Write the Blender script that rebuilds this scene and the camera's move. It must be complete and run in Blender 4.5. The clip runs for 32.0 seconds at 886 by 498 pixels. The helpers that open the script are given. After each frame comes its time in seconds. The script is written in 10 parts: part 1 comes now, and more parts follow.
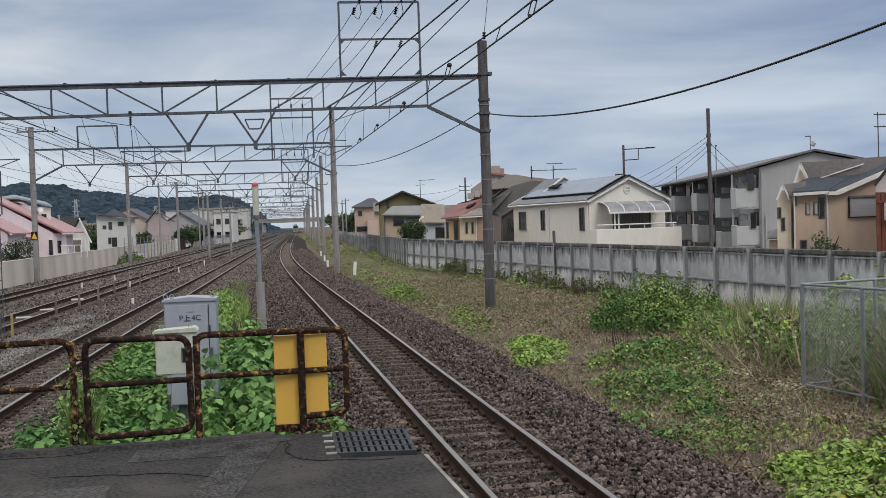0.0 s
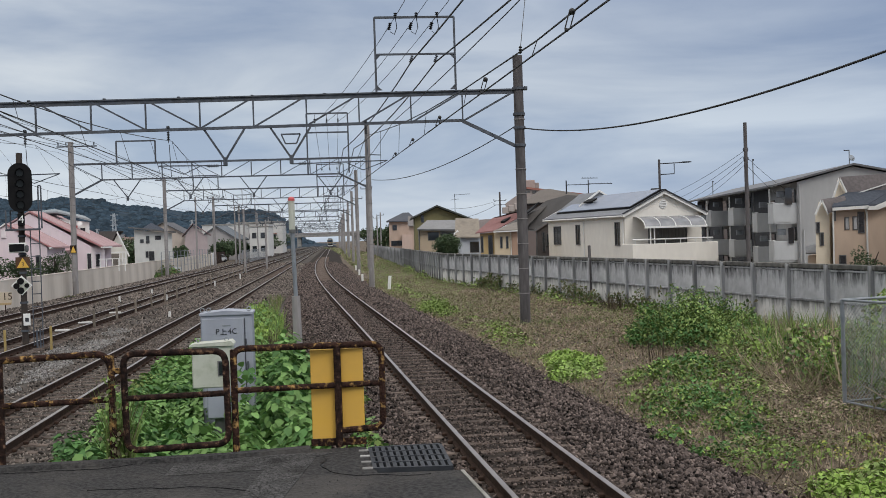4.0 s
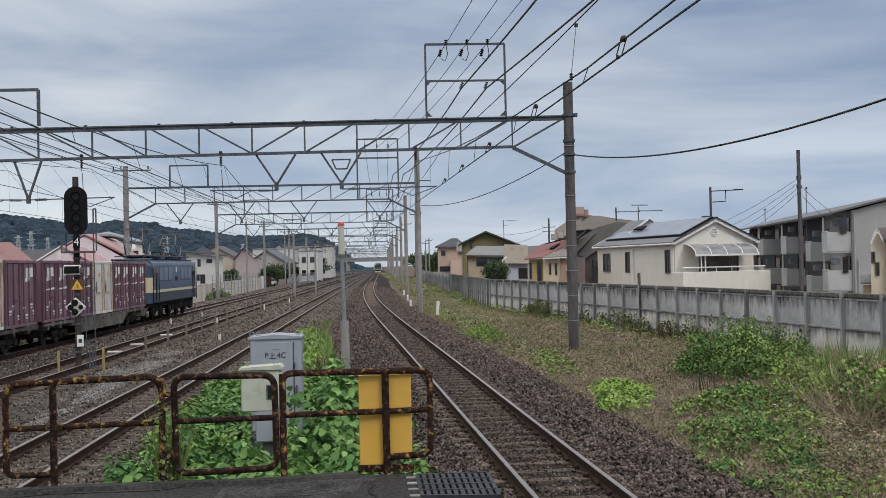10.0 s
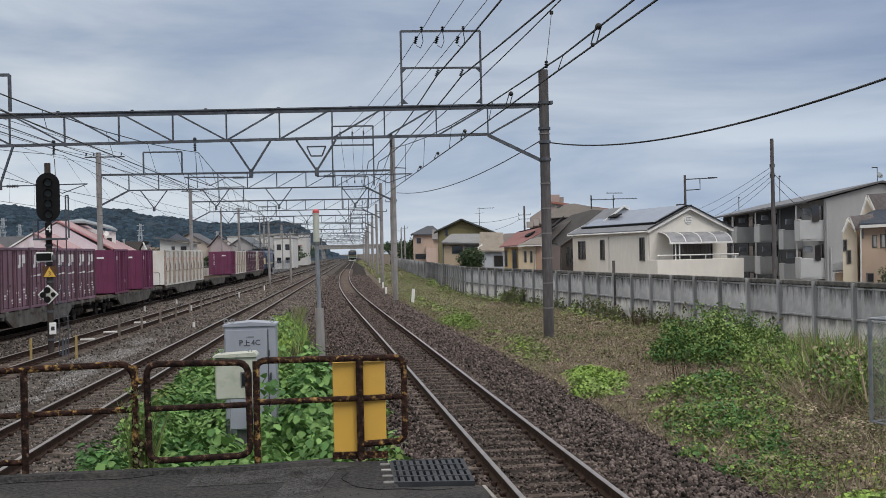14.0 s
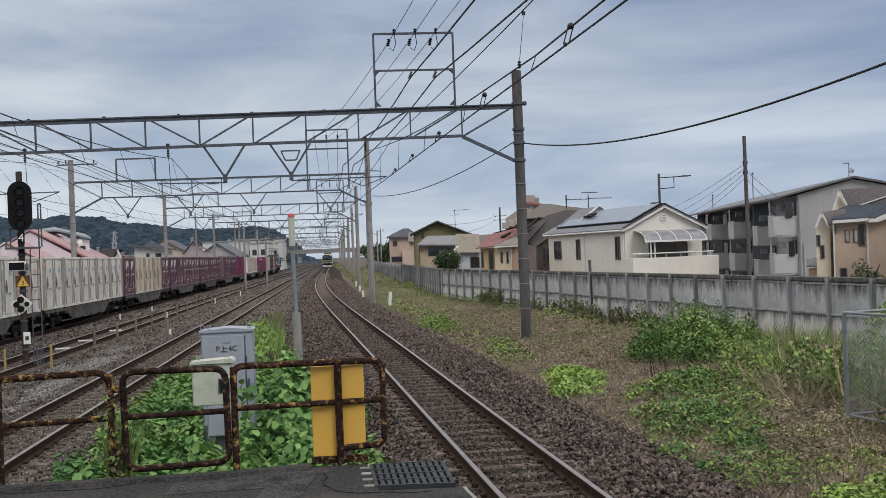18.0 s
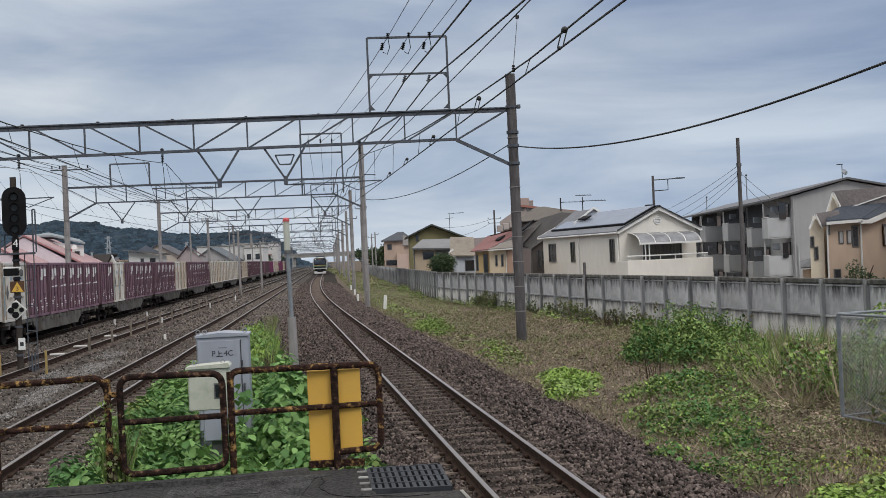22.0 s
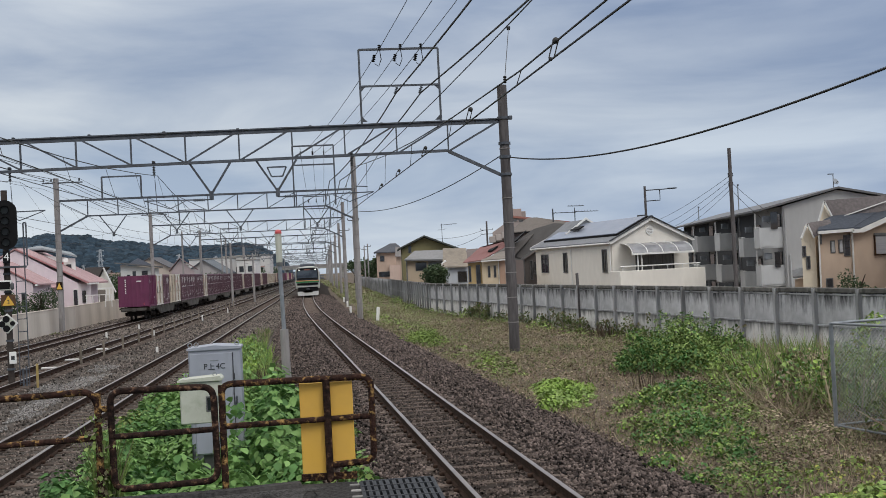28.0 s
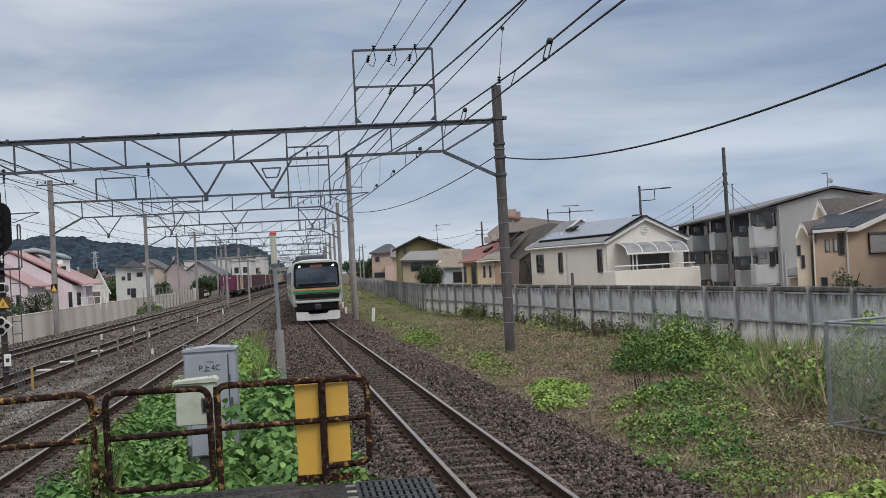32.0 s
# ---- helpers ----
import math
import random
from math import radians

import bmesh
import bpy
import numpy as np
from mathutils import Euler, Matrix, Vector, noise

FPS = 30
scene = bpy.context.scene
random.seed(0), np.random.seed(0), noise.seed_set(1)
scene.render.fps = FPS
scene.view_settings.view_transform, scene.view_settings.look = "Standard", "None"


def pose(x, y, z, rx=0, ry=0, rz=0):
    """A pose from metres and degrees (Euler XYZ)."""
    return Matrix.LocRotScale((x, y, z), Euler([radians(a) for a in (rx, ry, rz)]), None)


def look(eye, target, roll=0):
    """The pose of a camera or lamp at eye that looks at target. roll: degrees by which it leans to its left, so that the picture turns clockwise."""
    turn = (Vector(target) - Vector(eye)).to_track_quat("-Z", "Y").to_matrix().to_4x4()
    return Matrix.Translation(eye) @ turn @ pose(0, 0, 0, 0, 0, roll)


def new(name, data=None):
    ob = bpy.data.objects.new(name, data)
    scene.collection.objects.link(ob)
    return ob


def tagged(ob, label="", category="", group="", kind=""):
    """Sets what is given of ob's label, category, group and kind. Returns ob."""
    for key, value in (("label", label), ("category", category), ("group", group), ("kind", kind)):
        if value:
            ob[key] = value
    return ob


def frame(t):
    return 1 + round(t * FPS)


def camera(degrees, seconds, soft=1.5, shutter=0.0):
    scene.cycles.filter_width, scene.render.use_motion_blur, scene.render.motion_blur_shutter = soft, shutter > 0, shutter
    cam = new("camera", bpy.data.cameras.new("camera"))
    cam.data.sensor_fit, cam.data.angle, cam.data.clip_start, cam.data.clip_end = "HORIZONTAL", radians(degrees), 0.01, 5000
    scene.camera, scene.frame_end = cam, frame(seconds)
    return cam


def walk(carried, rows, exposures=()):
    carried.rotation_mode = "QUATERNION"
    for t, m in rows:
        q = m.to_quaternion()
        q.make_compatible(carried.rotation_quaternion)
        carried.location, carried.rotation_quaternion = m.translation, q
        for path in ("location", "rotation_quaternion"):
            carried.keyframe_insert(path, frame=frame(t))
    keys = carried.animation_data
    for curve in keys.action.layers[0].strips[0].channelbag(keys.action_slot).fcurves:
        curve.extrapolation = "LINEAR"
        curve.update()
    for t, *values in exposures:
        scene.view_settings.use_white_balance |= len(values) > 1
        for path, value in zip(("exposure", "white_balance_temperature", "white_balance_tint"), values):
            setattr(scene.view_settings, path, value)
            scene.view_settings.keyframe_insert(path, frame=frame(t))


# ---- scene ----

# ---- camera: held in the hand at the platform's end ----
cam = camera(44.47, 32.0, soft=0.7)
walk(cam, [
    (0, look((0.024, -0.064, 2.789), (1.513, 19.874, 2.284), -1.94)),
    (0.5, look((0.026, -0.061, 2.787), (1.515, 19.878, 2.320), -2.03)),
    (1, look((0.017, -0.026, 2.785), (1.501, 19.915, 2.378), -1.89)),
    (1.5, look((0.017, -0.048, 2.785), (1.488, 19.894, 2.418), -1.86)),
    (2, look((0.019, -0.045, 2.788), (1.417, 19.904, 2.489), -2.00)),
    (2.5, look((0.020, -0.052, 2.790), (1.287, 19.905, 2.502), -2.08)),
    (3, look((0.014, -0.030, 2.788), (1.201, 19.933, 2.504), -2.05)),
    (3.5, look((0.007, -0.041, 2.790), (1.043, 19.931, 2.544), -1.92)),
    (5.5, look((0.004, -0.017, 2.788), (0.443, 19.978, 2.633), -1.51)),
    (6, look((0.004, -0.018, 2.790), (0.357, 19.979, 2.707), -1.14)),
    (6.5, look((0.012, -0.034, 2.793), (0.223, 19.965, 2.768), -1.23)),
    (7, look((0.008, -0.022, 2.792), (0.091, 19.978, 2.849), -1.51)),
    (7.5, look((0.002, 0.011, 2.791), (0.020, 20.011, 2.919), -1.34)),
    (8, look((0.006, -0.022, 2.795), (-0.012, 19.977, 2.970), -1.12)),
    (8.5, look((0.004, -0.020, 2.793), (0.000, 19.979, 3.015), -0.99)),
    (9, look((-0.001, 0.003, 2.790), (-0.000, 20.002, 3.017), -1.16)),
    (10, look((-0.003, -0.023, 2.797), (-0.016, 19.975, 3.077), -1.31)),
    (10.5, look((-0.001, 0.004, 2.791), (0.017, 20.001, 3.096), -1.16)),
    (11, look((0.007, -0.028, 2.792), (0.081, 19.971, 3.038), -1.06)),
    (11.5, look((0.001, 0.001, 2.789), (0.133, 19.999, 2.998), -1.31)),
    (12, look((0.004, -0.020, 2.795), (0.183, 19.979, 2.978), -1.44)),
    (12.5, look((0.007, -0.000, 2.792), (0.248, 19.998, 2.976), -1.57)),
    (13, look((0.006, -0.000, 2.790), (0.289, 19.997, 2.941), -1.66)),
    (13.5, look((0.012, -0.025, 2.791), (0.364, 19.972, 2.855), -1.44)),
    (14, look((0.008, -0.019, 2.793), (0.439, 19.976, 2.834), -1.25)),
    (14.5, look((0.005, -0.003, 2.790), (0.530, 19.990, 2.833), -1.39)),
    (16.5, look((0.005, -0.002, 2.793), (0.672, 19.987, 2.906), -1.82)),
    (17, look((0.014, -0.022, 2.791), (0.778, 19.963, 2.869), -1.96)),
    (17.5, look((0.009, -0.014, 2.788), (0.845, 19.968, 2.871), -2.16)),
    (18, look((0.007, -0.000, 2.788), (0.877, 19.981, 2.856), -2.25)),
    (19, look((0.003, 0.003, 2.790), (0.945, 19.980, 2.857), -2.20)),
    (20, look((0.005, -0.015, 2.794), (1.020, 19.959, 2.840), -2.13)),
    (21, look((0.004, -0.016, 2.795), (0.997, 19.959, 2.853), -2.46)),
    (22, look((-0.003, -0.027, 2.793), (0.969, 19.949, 2.917), -2.56)),
    (22.5, look((-0.004, -0.020, 2.794), (0.954, 19.956, 3.007), -2.20)),
    (23, look((-0.007, -0.016, 2.794), (0.933, 19.961, 3.030), -2.31)),
    (24, look((-0.002, -0.029, 2.797), (0.972, 19.945, 3.100), -2.62)),
    (25, look((-0.003, -0.022, 2.796), (0.981, 19.952, 3.094), -2.48)),
    (25.5, look((-0.001, -0.013, 2.791), (1.002, 19.960, 3.104), -2.46)),
    (27.5, look((0.005, -0.016, 2.793), (1.070, 19.954, 3.076), -3.15)),
    (28, look((0.003, 0.001, 2.794), (1.120, 19.967, 3.119), -2.85)),
    (29, look((0.004, 0.008, 2.793), (1.141, 19.973, 3.119), -2.68)),
    (30, look((0.000, -0.019, 2.800), (1.165, 19.944, 3.115), -2.61)),
    (31, look((0.003, -0.005, 2.795), (1.189, 19.957, 3.120), -2.97)),
    (32, look((0.005, 0.003, 2.795), (1.212, 19.964, 3.124), -3.08)),
])

# ---- sky and light: a bright, high overcast ----
world = bpy.data.worlds.new("world")
scene.world = world
world.use_nodes = True
wn, wl = world.node_tree.nodes, world.node_tree.links
wn.clear()
w_out = wn.new("ShaderNodeOutputWorld")
w_bg = wn.new("ShaderNodeBackground")
w_sky = wn.new("ShaderNodeTexSky")
w_sky.sky_type = "NISHITA"
w_sky.sun_disc = False
w_sky.sun_elevation = radians(47)
w_sky.sun_rotation = radians(147)
w_co = wn.new("ShaderNodeTexCoord")
w_map = wn.new("ShaderNodeMapping")
w_map.inputs["Scale"].default_value = (2.0, 2.0, 9.0)
w_map.inputs["Rotation"].default_value = (0.0, radians(4), radians(20))
w_noise = wn.new("ShaderNodeTexNoise")
w_noise.inputs["Scale"].default_value = 1.7
w_noise.inputs["Detail"].default_value = 8.0
w_noise.inputs["Roughness"].default_value = 0.52
w_noise.inputs["Distortion"].default_value = 0.35
w_ramp = wn.new("ShaderNodeValToRGB")
w_ramp.color_ramp.elements[0].position = 0.36
w_ramp.color_ramp.elements[0].color = (0.292, 0.372, 0.512, 1)
w_ramp.color_ramp.elements[1].position = 0.68
w_ramp.color_ramp.elements[1].color = (0.585, 0.648, 0.722, 1)
w_sep = wn.new("ShaderNodeSeparateXYZ")
w_el = wn.new("ShaderNodeValToRGB")
els = w_el.color_ramp.elements
els[0].position, els[0].color = 0.0, (1.20, 1.19, 1.16, 1)
els[1].position, els[1].color = 1.0, (3.65, 3.05, 2.42, 1)
for pos, c in ((0.05, (1.20, 1.185, 1.15, 1)), (0.09, (1.16, 1.15, 1.12, 1)), (0.13, (1.00, 1.00, 1.00, 1)), (0.19, (0.90, 0.91, 0.94, 1)), (0.26, (0.94, 0.95, 0.98, 1)), (0.5, (2.30, 1.98, 1.64, 1))):
    e = els.new(pos)
    e.color = c
w_mul = wn.new("ShaderNodeMixRGB")
w_mul.blend_type = "MULTIPLY"
w_mul.inputs[0].default_value = 1.0
w_mix = wn.new("ShaderNodeMixRGB")
w_mix.blend_type = "MIX"
w_mix.inputs[0].default_value = 0.94
w_sc = wn.new("ShaderNodeMixRGB")
w_sc.blend_type = "MULTIPLY"
w_sc.inputs[0].default_value = 1.0
w_sc.inputs[2].default_value = (0.1, 0.1, 0.1, 1)
wl.new(w_co.outputs["Generated"], w_map.inputs["Vector"])
wl.new(w_map.outputs["Vector"], w_noise.inputs["Vector"])
wl.new(w_noise.outputs["Fac"], w_ramp.inputs["Fac"])
wl.new(w_co.outputs["Generated"], w_sep.inputs["Vector"])
wl.new(w_sep.outputs["Z"], w_el.inputs["Fac"])
w_side = wn.new("ShaderNodeMapRange")
w_side.inputs["From Min"].default_value, w_side.inputs["From Max"].default_value = -0.22, 0.42
w_tint = wn.new("ShaderNodeMixRGB")
w_tint.inputs[1].default_value = (1.10, 1.075, 1.04, 1)
w_tint.inputs[2].default_value = (0.820, 0.855, 0.925, 1)
w_lean = wn.new("ShaderNodeMixRGB")
w_lean.blend_type = "MULTIPLY"
w_lean.inputs[0].default_value = 1.0
wl.new(w_sep.outputs["X"], w_side.inputs["Value"])
wl.new(w_ramp.outputs["Color"], w_lean.inputs[1])
wl.new(w_side.outputs["Result"], w_tint.inputs[0])
wl.new(w_tint.outputs["Color"], w_lean.inputs[2])
wl.new(w_lean.outputs["Color"], w_mul.inputs[1])
wl.new(w_el.outputs["Color"], w_mul.inputs[2])
wl.new(w_sky.outputs["Color"], w_sc.inputs[1])
wl.new(w_sc.outputs["Color"], w_mix.inputs[1])
wl.new(w_mul.outputs["Color"], w_mix.inputs[2])
wl.new(w_mix.outputs["Color"], w_bg.inputs["Color"])
w_bg.inputs["Strength"].default_value = 1.0
wl.new(w_bg.outputs["Background"], w_out.inputs["Surface"])

sun = new("sun", bpy.data.lights.new("sun", "SUN"))
sun.data.energy = 1.2
sun.data.angle = radians(25)
sun.data.color = (1.0, 0.96, 0.90)
sun.matrix_world = look((26, -40, 46), (0, 0, 0))

# ---- materials ----
def mat(name, c1, c2=None, scale=6.0, rough=0.85, metal=0.0, bump=0.0, bscale=60.0, stain=None, sscale=0.7, sfac=0.5, stretch=(1, 1, 1), spec=0.5, rand=0.0, island=0.0, lo=0.35, hi=0.65, slo=0.47):
    """Procedural paint, stone, soil...: two colours by fine noise, stains by coarse noise, small relief."""
    m = bpy.data.materials.new(name)
    m.use_nodes = True
    nt, links = m.node_tree.nodes, m.node_tree.links
    b = nt["Principled BSDF"]
    b.inputs["Roughness"].default_value = rough
    b.inputs["Metallic"].default_value = metal
    b.inputs["Specular IOR Level"].default_value = spec if rough < 0.75 else min(spec, 0.15)
    c2 = c2 or tuple(v * 0.8 for v in c1)
    co = nt.new("ShaderNodeTexCoord")
    mp = nt.new("ShaderNodeMapping")
    mp.inputs["Scale"].default_value = stretch
    links.new(co.outputs["Object"], mp.inputs["Vector"])
    n1 = nt.new("ShaderNodeTexNoise")
    n1.inputs["Scale"].default_value = scale
    n1.inputs["Detail"].default_value = 5.0
    links.new(mp.outputs["Vector"], n1.inputs["Vector"])
    r1 = nt.new("ShaderNodeValToRGB")
    r1.color_ramp.elements[0].position, r1.color_ramp.elements[0].color = lo, (*c1, 1)
    r1.color_ramp.elements[1].position, r1.color_ramp.elements[1].color = hi, (*c2, 1)
    links.new(n1.outputs["Fac"], r1.inputs["Fac"])
    col = r1.outputs["Color"]
    if stain:
        n2 = nt.new("ShaderNodeTexNoise")
        n2.inputs["Scale"].default_value = sscale
        n2.inputs["Detail"].default_value = 7.0
        n2.inputs["Roughness"].default_value = 0.6
        links.new(mp.outputs["Vector"], n2.inputs["Vector"])
        r2 = nt.new("ShaderNodeValToRGB")
        r2.color_ramp.elements[0].position, r2.color_ramp.elements[0].color = slo, (0, 0, 0, 1)
        r2.color_ramp.elements[1].position, r2.color_ramp.elements[1].color = max(0.68, slo + 0.1), (sfac, sfac, sfac, 1)
        links.new(n2.outputs["Fac"], r2.inputs["Fac"])
        mx = nt.new("ShaderNodeMixRGB")
        links.new(r2.outputs["Color"], mx.inputs[0])
        links.new(col, mx.inputs[1])
        mx.inputs[2].default_value = (*stain, 1)
        col = mx.outputs["Color"]
    if rand or island:
        hv = nt.new("ShaderNodeHueSaturation")
        src = nt.new("ShaderNodeObjectInfo").outputs["Random"] if rand else nt.new("ShaderNodeNewGeometry").outputs["Random Per Island"]
        mr = nt.new("ShaderNodeMapRange")
        k = rand or island
        mr.inputs["To Min"].default_value, mr.inputs["To Max"].default_value = 1 - k, 1 + k
        links.new(src, mr.inputs["Value"])
        links.new(mr.outputs["Result"], hv.inputs["Value"])
        links.new(col, hv.inputs["Color"])
        col = hv.outputs["Color"]
    links.new(col, b.inputs["Base Color"])
    if bump:
        n3 = nt.new("ShaderNodeTexNoise")
        n3.inputs["Scale"].default_value = bscale
        n3.inputs["Detail"].default_value = 4.0
        links.new(mp.outputs["Vector"], n3.inputs["Vector"])
        bp = nt.new("ShaderNodeBump")
        bp.inputs["Strength"].default_value = bump
        bp.inputs["Distance"].default_value = 0.02
        links.new(n3.outputs["Fac"], bp.inputs["Height"])
        links.new(bp.outputs["Normal"], b.inputs["Normal"])
    return m


def glow(name, colour, strength):
    m = bpy.data.materials.new(name)
    m.use_nodes = True
    b = m.node_tree.nodes["Principled BSDF"]
    b.inputs["Base Color"].default_value = (*colour, 1)
    b.inputs["Emission Color"].default_value = (*colour, 1)
    b.inputs["Emission Strength"].default_value = strength
    return m


def leafy(name, c1, c2, island=0.35, trans=0.12):
    """Leaf: two-tone, slightly translucent, varied from leaf to leaf."""
    m = mat(name, c1, c2, scale=1.3, rough=0.62, spec=0.2, island=island)
    b = m.node_tree.nodes["Principled BSDF"]
    b.inputs["Subsurface Weight"].default_value = 0.0
    tr = m.node_tree.nodes.new("ShaderNodeBsdfTranslucent")
    ad = m.node_tree.nodes.new("ShaderNodeMixShader")
    ad.inputs[0].default_value = trans
    out = m.node_tree.nodes["Material Output"]
    link = b.inputs["Base Color"].links[0]
    m.node_tree.links.new(link.from_socket, tr.inputs["Color"])
    m.node_tree.links.new(b.outputs["BSDF"], ad.inputs[1])
    m.node_tree.links.new(tr.outputs["BSDF"], ad.inputs[2])
    m.node_tree.links.new(ad.outputs["Shader"], out.inputs["Surface"])
    return m


M = dict(
    soil=mat("soil", (0.078, 0.062, 0.048), (0.188, 0.150, 0.116), 3.0, 0.95, bump=0.8, bscale=14, stain=(0.055, 0.045, 0.026), sscale=0.5, sfac=0.8),
    # bed darker than its loose stones: shade of the gaps is painted in
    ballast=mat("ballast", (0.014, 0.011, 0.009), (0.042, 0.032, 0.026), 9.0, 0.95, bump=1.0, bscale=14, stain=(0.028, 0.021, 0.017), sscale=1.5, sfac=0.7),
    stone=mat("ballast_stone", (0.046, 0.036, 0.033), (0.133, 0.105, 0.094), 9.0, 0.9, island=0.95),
    # gravel bed likewise carries the shade between stones in its colour
    gravel=mat("gravel", (0.032, 0.028, 0.024), (0.092, 0.078, 0.068), 9.0, 0.95, bump=1.0, bscale=14, stain=(0.16, 0.145, 0.13), sscale=0.25, sfac=0.4),
    gravelstone=mat("gravel_stone", (0.080, 0.066, 0.058), (0.172, 0.146, 0.129), 9.0, 0.9, island=0.9, stain=(0.165, 0.148, 0.132), sscale=0.25, sfac=0.5),
    sleeper=mat("sleeper_concrete", (0.096, 0.074, 0.063), (0.156, 0.124, 0.106), 5.0, 0.9, bump=0.4, bscale=40, stain=(0.050, 0.035, 0.027), sscale=2.0, sfac=0.8, rand=0.3),
    railtop=mat("rail_running_face", (0.34, 0.30, 0.275), (0.26, 0.225, 0.205), 3.0, 0.35, metal=0.7),
    railside=mat("rail_rust", (0.032, 0.019, 0.014), (0.056, 0.034, 0.025), 10.0, 0.9, bump=0.3, bscale=80),
    asphalt=mat("asphalt", (0.023, 0.0225, 0.0225), (0.062, 0.060, 0.059), 30.0, 0.95, bump=1.0, bscale=45, stain=(0.080, 0.074, 0.069), sscale=1.5, sfac=0.8),
    asphalt_patch=mat("asphalt_patch", (0.040, 0.039, 0.039), (0.112, 0.109, 0.107), 40.0, 0.95, bump=1.0, bscale=50, stain=(0.024, 0.023, 0.022), sscale=3.5, sfac=0.8),
    concrete=mat("concrete", (0.28, 0.27, 0.25), (0.35, 0.335, 0.31), 8.0, 0.85, bump=0.2, bscale=50, stain=(0.15, 0.14, 0.125), sscale=1.2, sfac=0.7),
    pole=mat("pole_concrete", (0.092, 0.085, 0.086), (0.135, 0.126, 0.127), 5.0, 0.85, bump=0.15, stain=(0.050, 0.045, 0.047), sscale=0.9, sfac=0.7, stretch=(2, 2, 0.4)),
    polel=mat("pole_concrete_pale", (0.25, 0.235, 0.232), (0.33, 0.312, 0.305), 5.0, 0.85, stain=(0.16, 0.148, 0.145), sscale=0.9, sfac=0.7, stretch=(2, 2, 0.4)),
    wall=mat("panel_concrete", (0.27, 0.268, 0.262), (0.385, 0.38, 0.367), 2.2, 0.9, bump=0.2, bscale=30, stain=(0.035, 0.035, 0.036), sscale=2.0, sfac=1.0, stretch=(2.6, 2.6, 0.20), rand=0.16, lo=0.4, hi=0.6),
    walllow=mat("panel_concrete_pale", (0.46, 0.455, 0.43), (0.55, 0.54, 0.51), 3.0, 0.9, stain=(0.24, 0.235, 0.22), sscale=1.3, sfac=0.6, stretch=(1.5, 1.5, 0.6), rand=0.12),
    wallpost=mat("post_concrete", (0.27, 0.275, 0.282), (0.385, 0.39, 0.396), 6.0, 0.9, stain=(0.07, 0.068, 0.066), sscale=1.5, sfac=0.8, stretch=(2, 2, 0.4), rand=0.3),
    lwall=mat("block_wall_beige", (0.59, 0.53, 0.465), (0.68, 0.615, 0.545), 0.9, 0.9, bump=0.1, stain=(0.40, 0.35, 0.30), sscale=0.45, sfac=0.7, stretch=(1, 1, 0.3), rand=0.06),
    steel=mat("galvanised_steel", (0.070, 0.080, 0.098), (0.112, 0.124, 0.145), 5.0, 0.65, metal=0.25, stain=(0.075, 0.075, 0.078), sscale=1.5, sfac=0.6, spec=0.3),
    steeldark=mat("dark_steel", (0.030, 0.033, 0.039), (0.052, 0.056, 0.063), 5.0, 0.65, metal=0.2, spec=0.3),
    galv=mat("zinc_pipe", (0.20, 0.22, 0.24), (0.28, 0.30, 0.325), 5.0, 0.5, metal=0.3),
    rust=mat("rusty_pipe", (0.012, 0.007, 0.006), (0.055, 0.027, 0.020), 20.0, 0.9, bump=0.9, bscale=55, stain=(0.46, 0.28, 0.10), sscale=17.0, sfac=1.0, slo=0.535),
    rustdark=mat("rust_dark", (0.012, 0.008, 0.007), (0.045, 0.024, 0.018), 20.0, 0.9, bump=0.9, bscale=45, stain=(0.22, 0.13, 0.08), sscale=20.0, sfac=0.9, slo=0.56),
    yellow=mat("yellow_board", (0.66, 0.385, 0.055), (0.74, 0.44, 0.075), 2.0, 0.6, stain=(0.56, 0.33, 0.07), sscale=2.0, sfac=0.5),
    cabblue=mat("cabinet_paint", (0.305, 0.325, 0.385), (0.35, 0.37, 0.43), 2.0, 0.5, stain=(0.24, 0.255, 0.28), sscale=1.5, sfac=0.5, stretch=(1, 1, 0.4)),
    cream=mat("cream_cabinet", (0.46, 0.47, 0.41), (0.54, 0.55, 0.48), 2.0, 0.6, stain=(0.28, 0.30, 0.22), sscale=4, sfac=0.7),
    white=mat("white_paint", (0.74, 0.74, 0.72), (0.80, 0.80, 0.78), 3.0, 0.6, stain=(0.55, 0.53, 0.49), sscale=1.2, sfac=0.4),
    red=mat("red_paint", (0.52, 0.075, 0.08), (0.60, 0.11, 0.11), 3.0, 0.5),
    black=mat("black_paint", (0.006, 0.006, 0.007), (0.010, 0.010, 0.011), 4.0, 0.7, spec=0.15),
    wire=mat("wire", (0.020, 0.020, 0.021), (0.032, 0.031, 0.03), 4.0, 0.6, metal=0.2),
    glass=mat("window_glass", (0.035, 0.042, 0.05), (0.06, 0.07, 0.08), 0.6, 0.06, spec=0.8),
    glassdark=mat("dark_glass", (0.012, 0.014, 0.018), (0.025, 0.028, 0.034), 0.6, 0.08, spec=0.8),
    frame=mat("window_frame", (0.10, 0.10, 0.10), (0.14, 0.14, 0.14), 4, 0.5, metal=0.2),
    framew=mat("window_frame_white", (0.60, 0.60, 0.58), (0.68, 0.68, 0.66), 4, 0.5),
    sign=mat("sign_yellow", (0.70, 0.42, 0.06), (0.75, 0.47, 0.08), 4, 0.6),
    text=mat("lettering_dark", (0.03, 0.032, 0.04), (0.045, 0.047, 0.055), 4, 0.7),
)
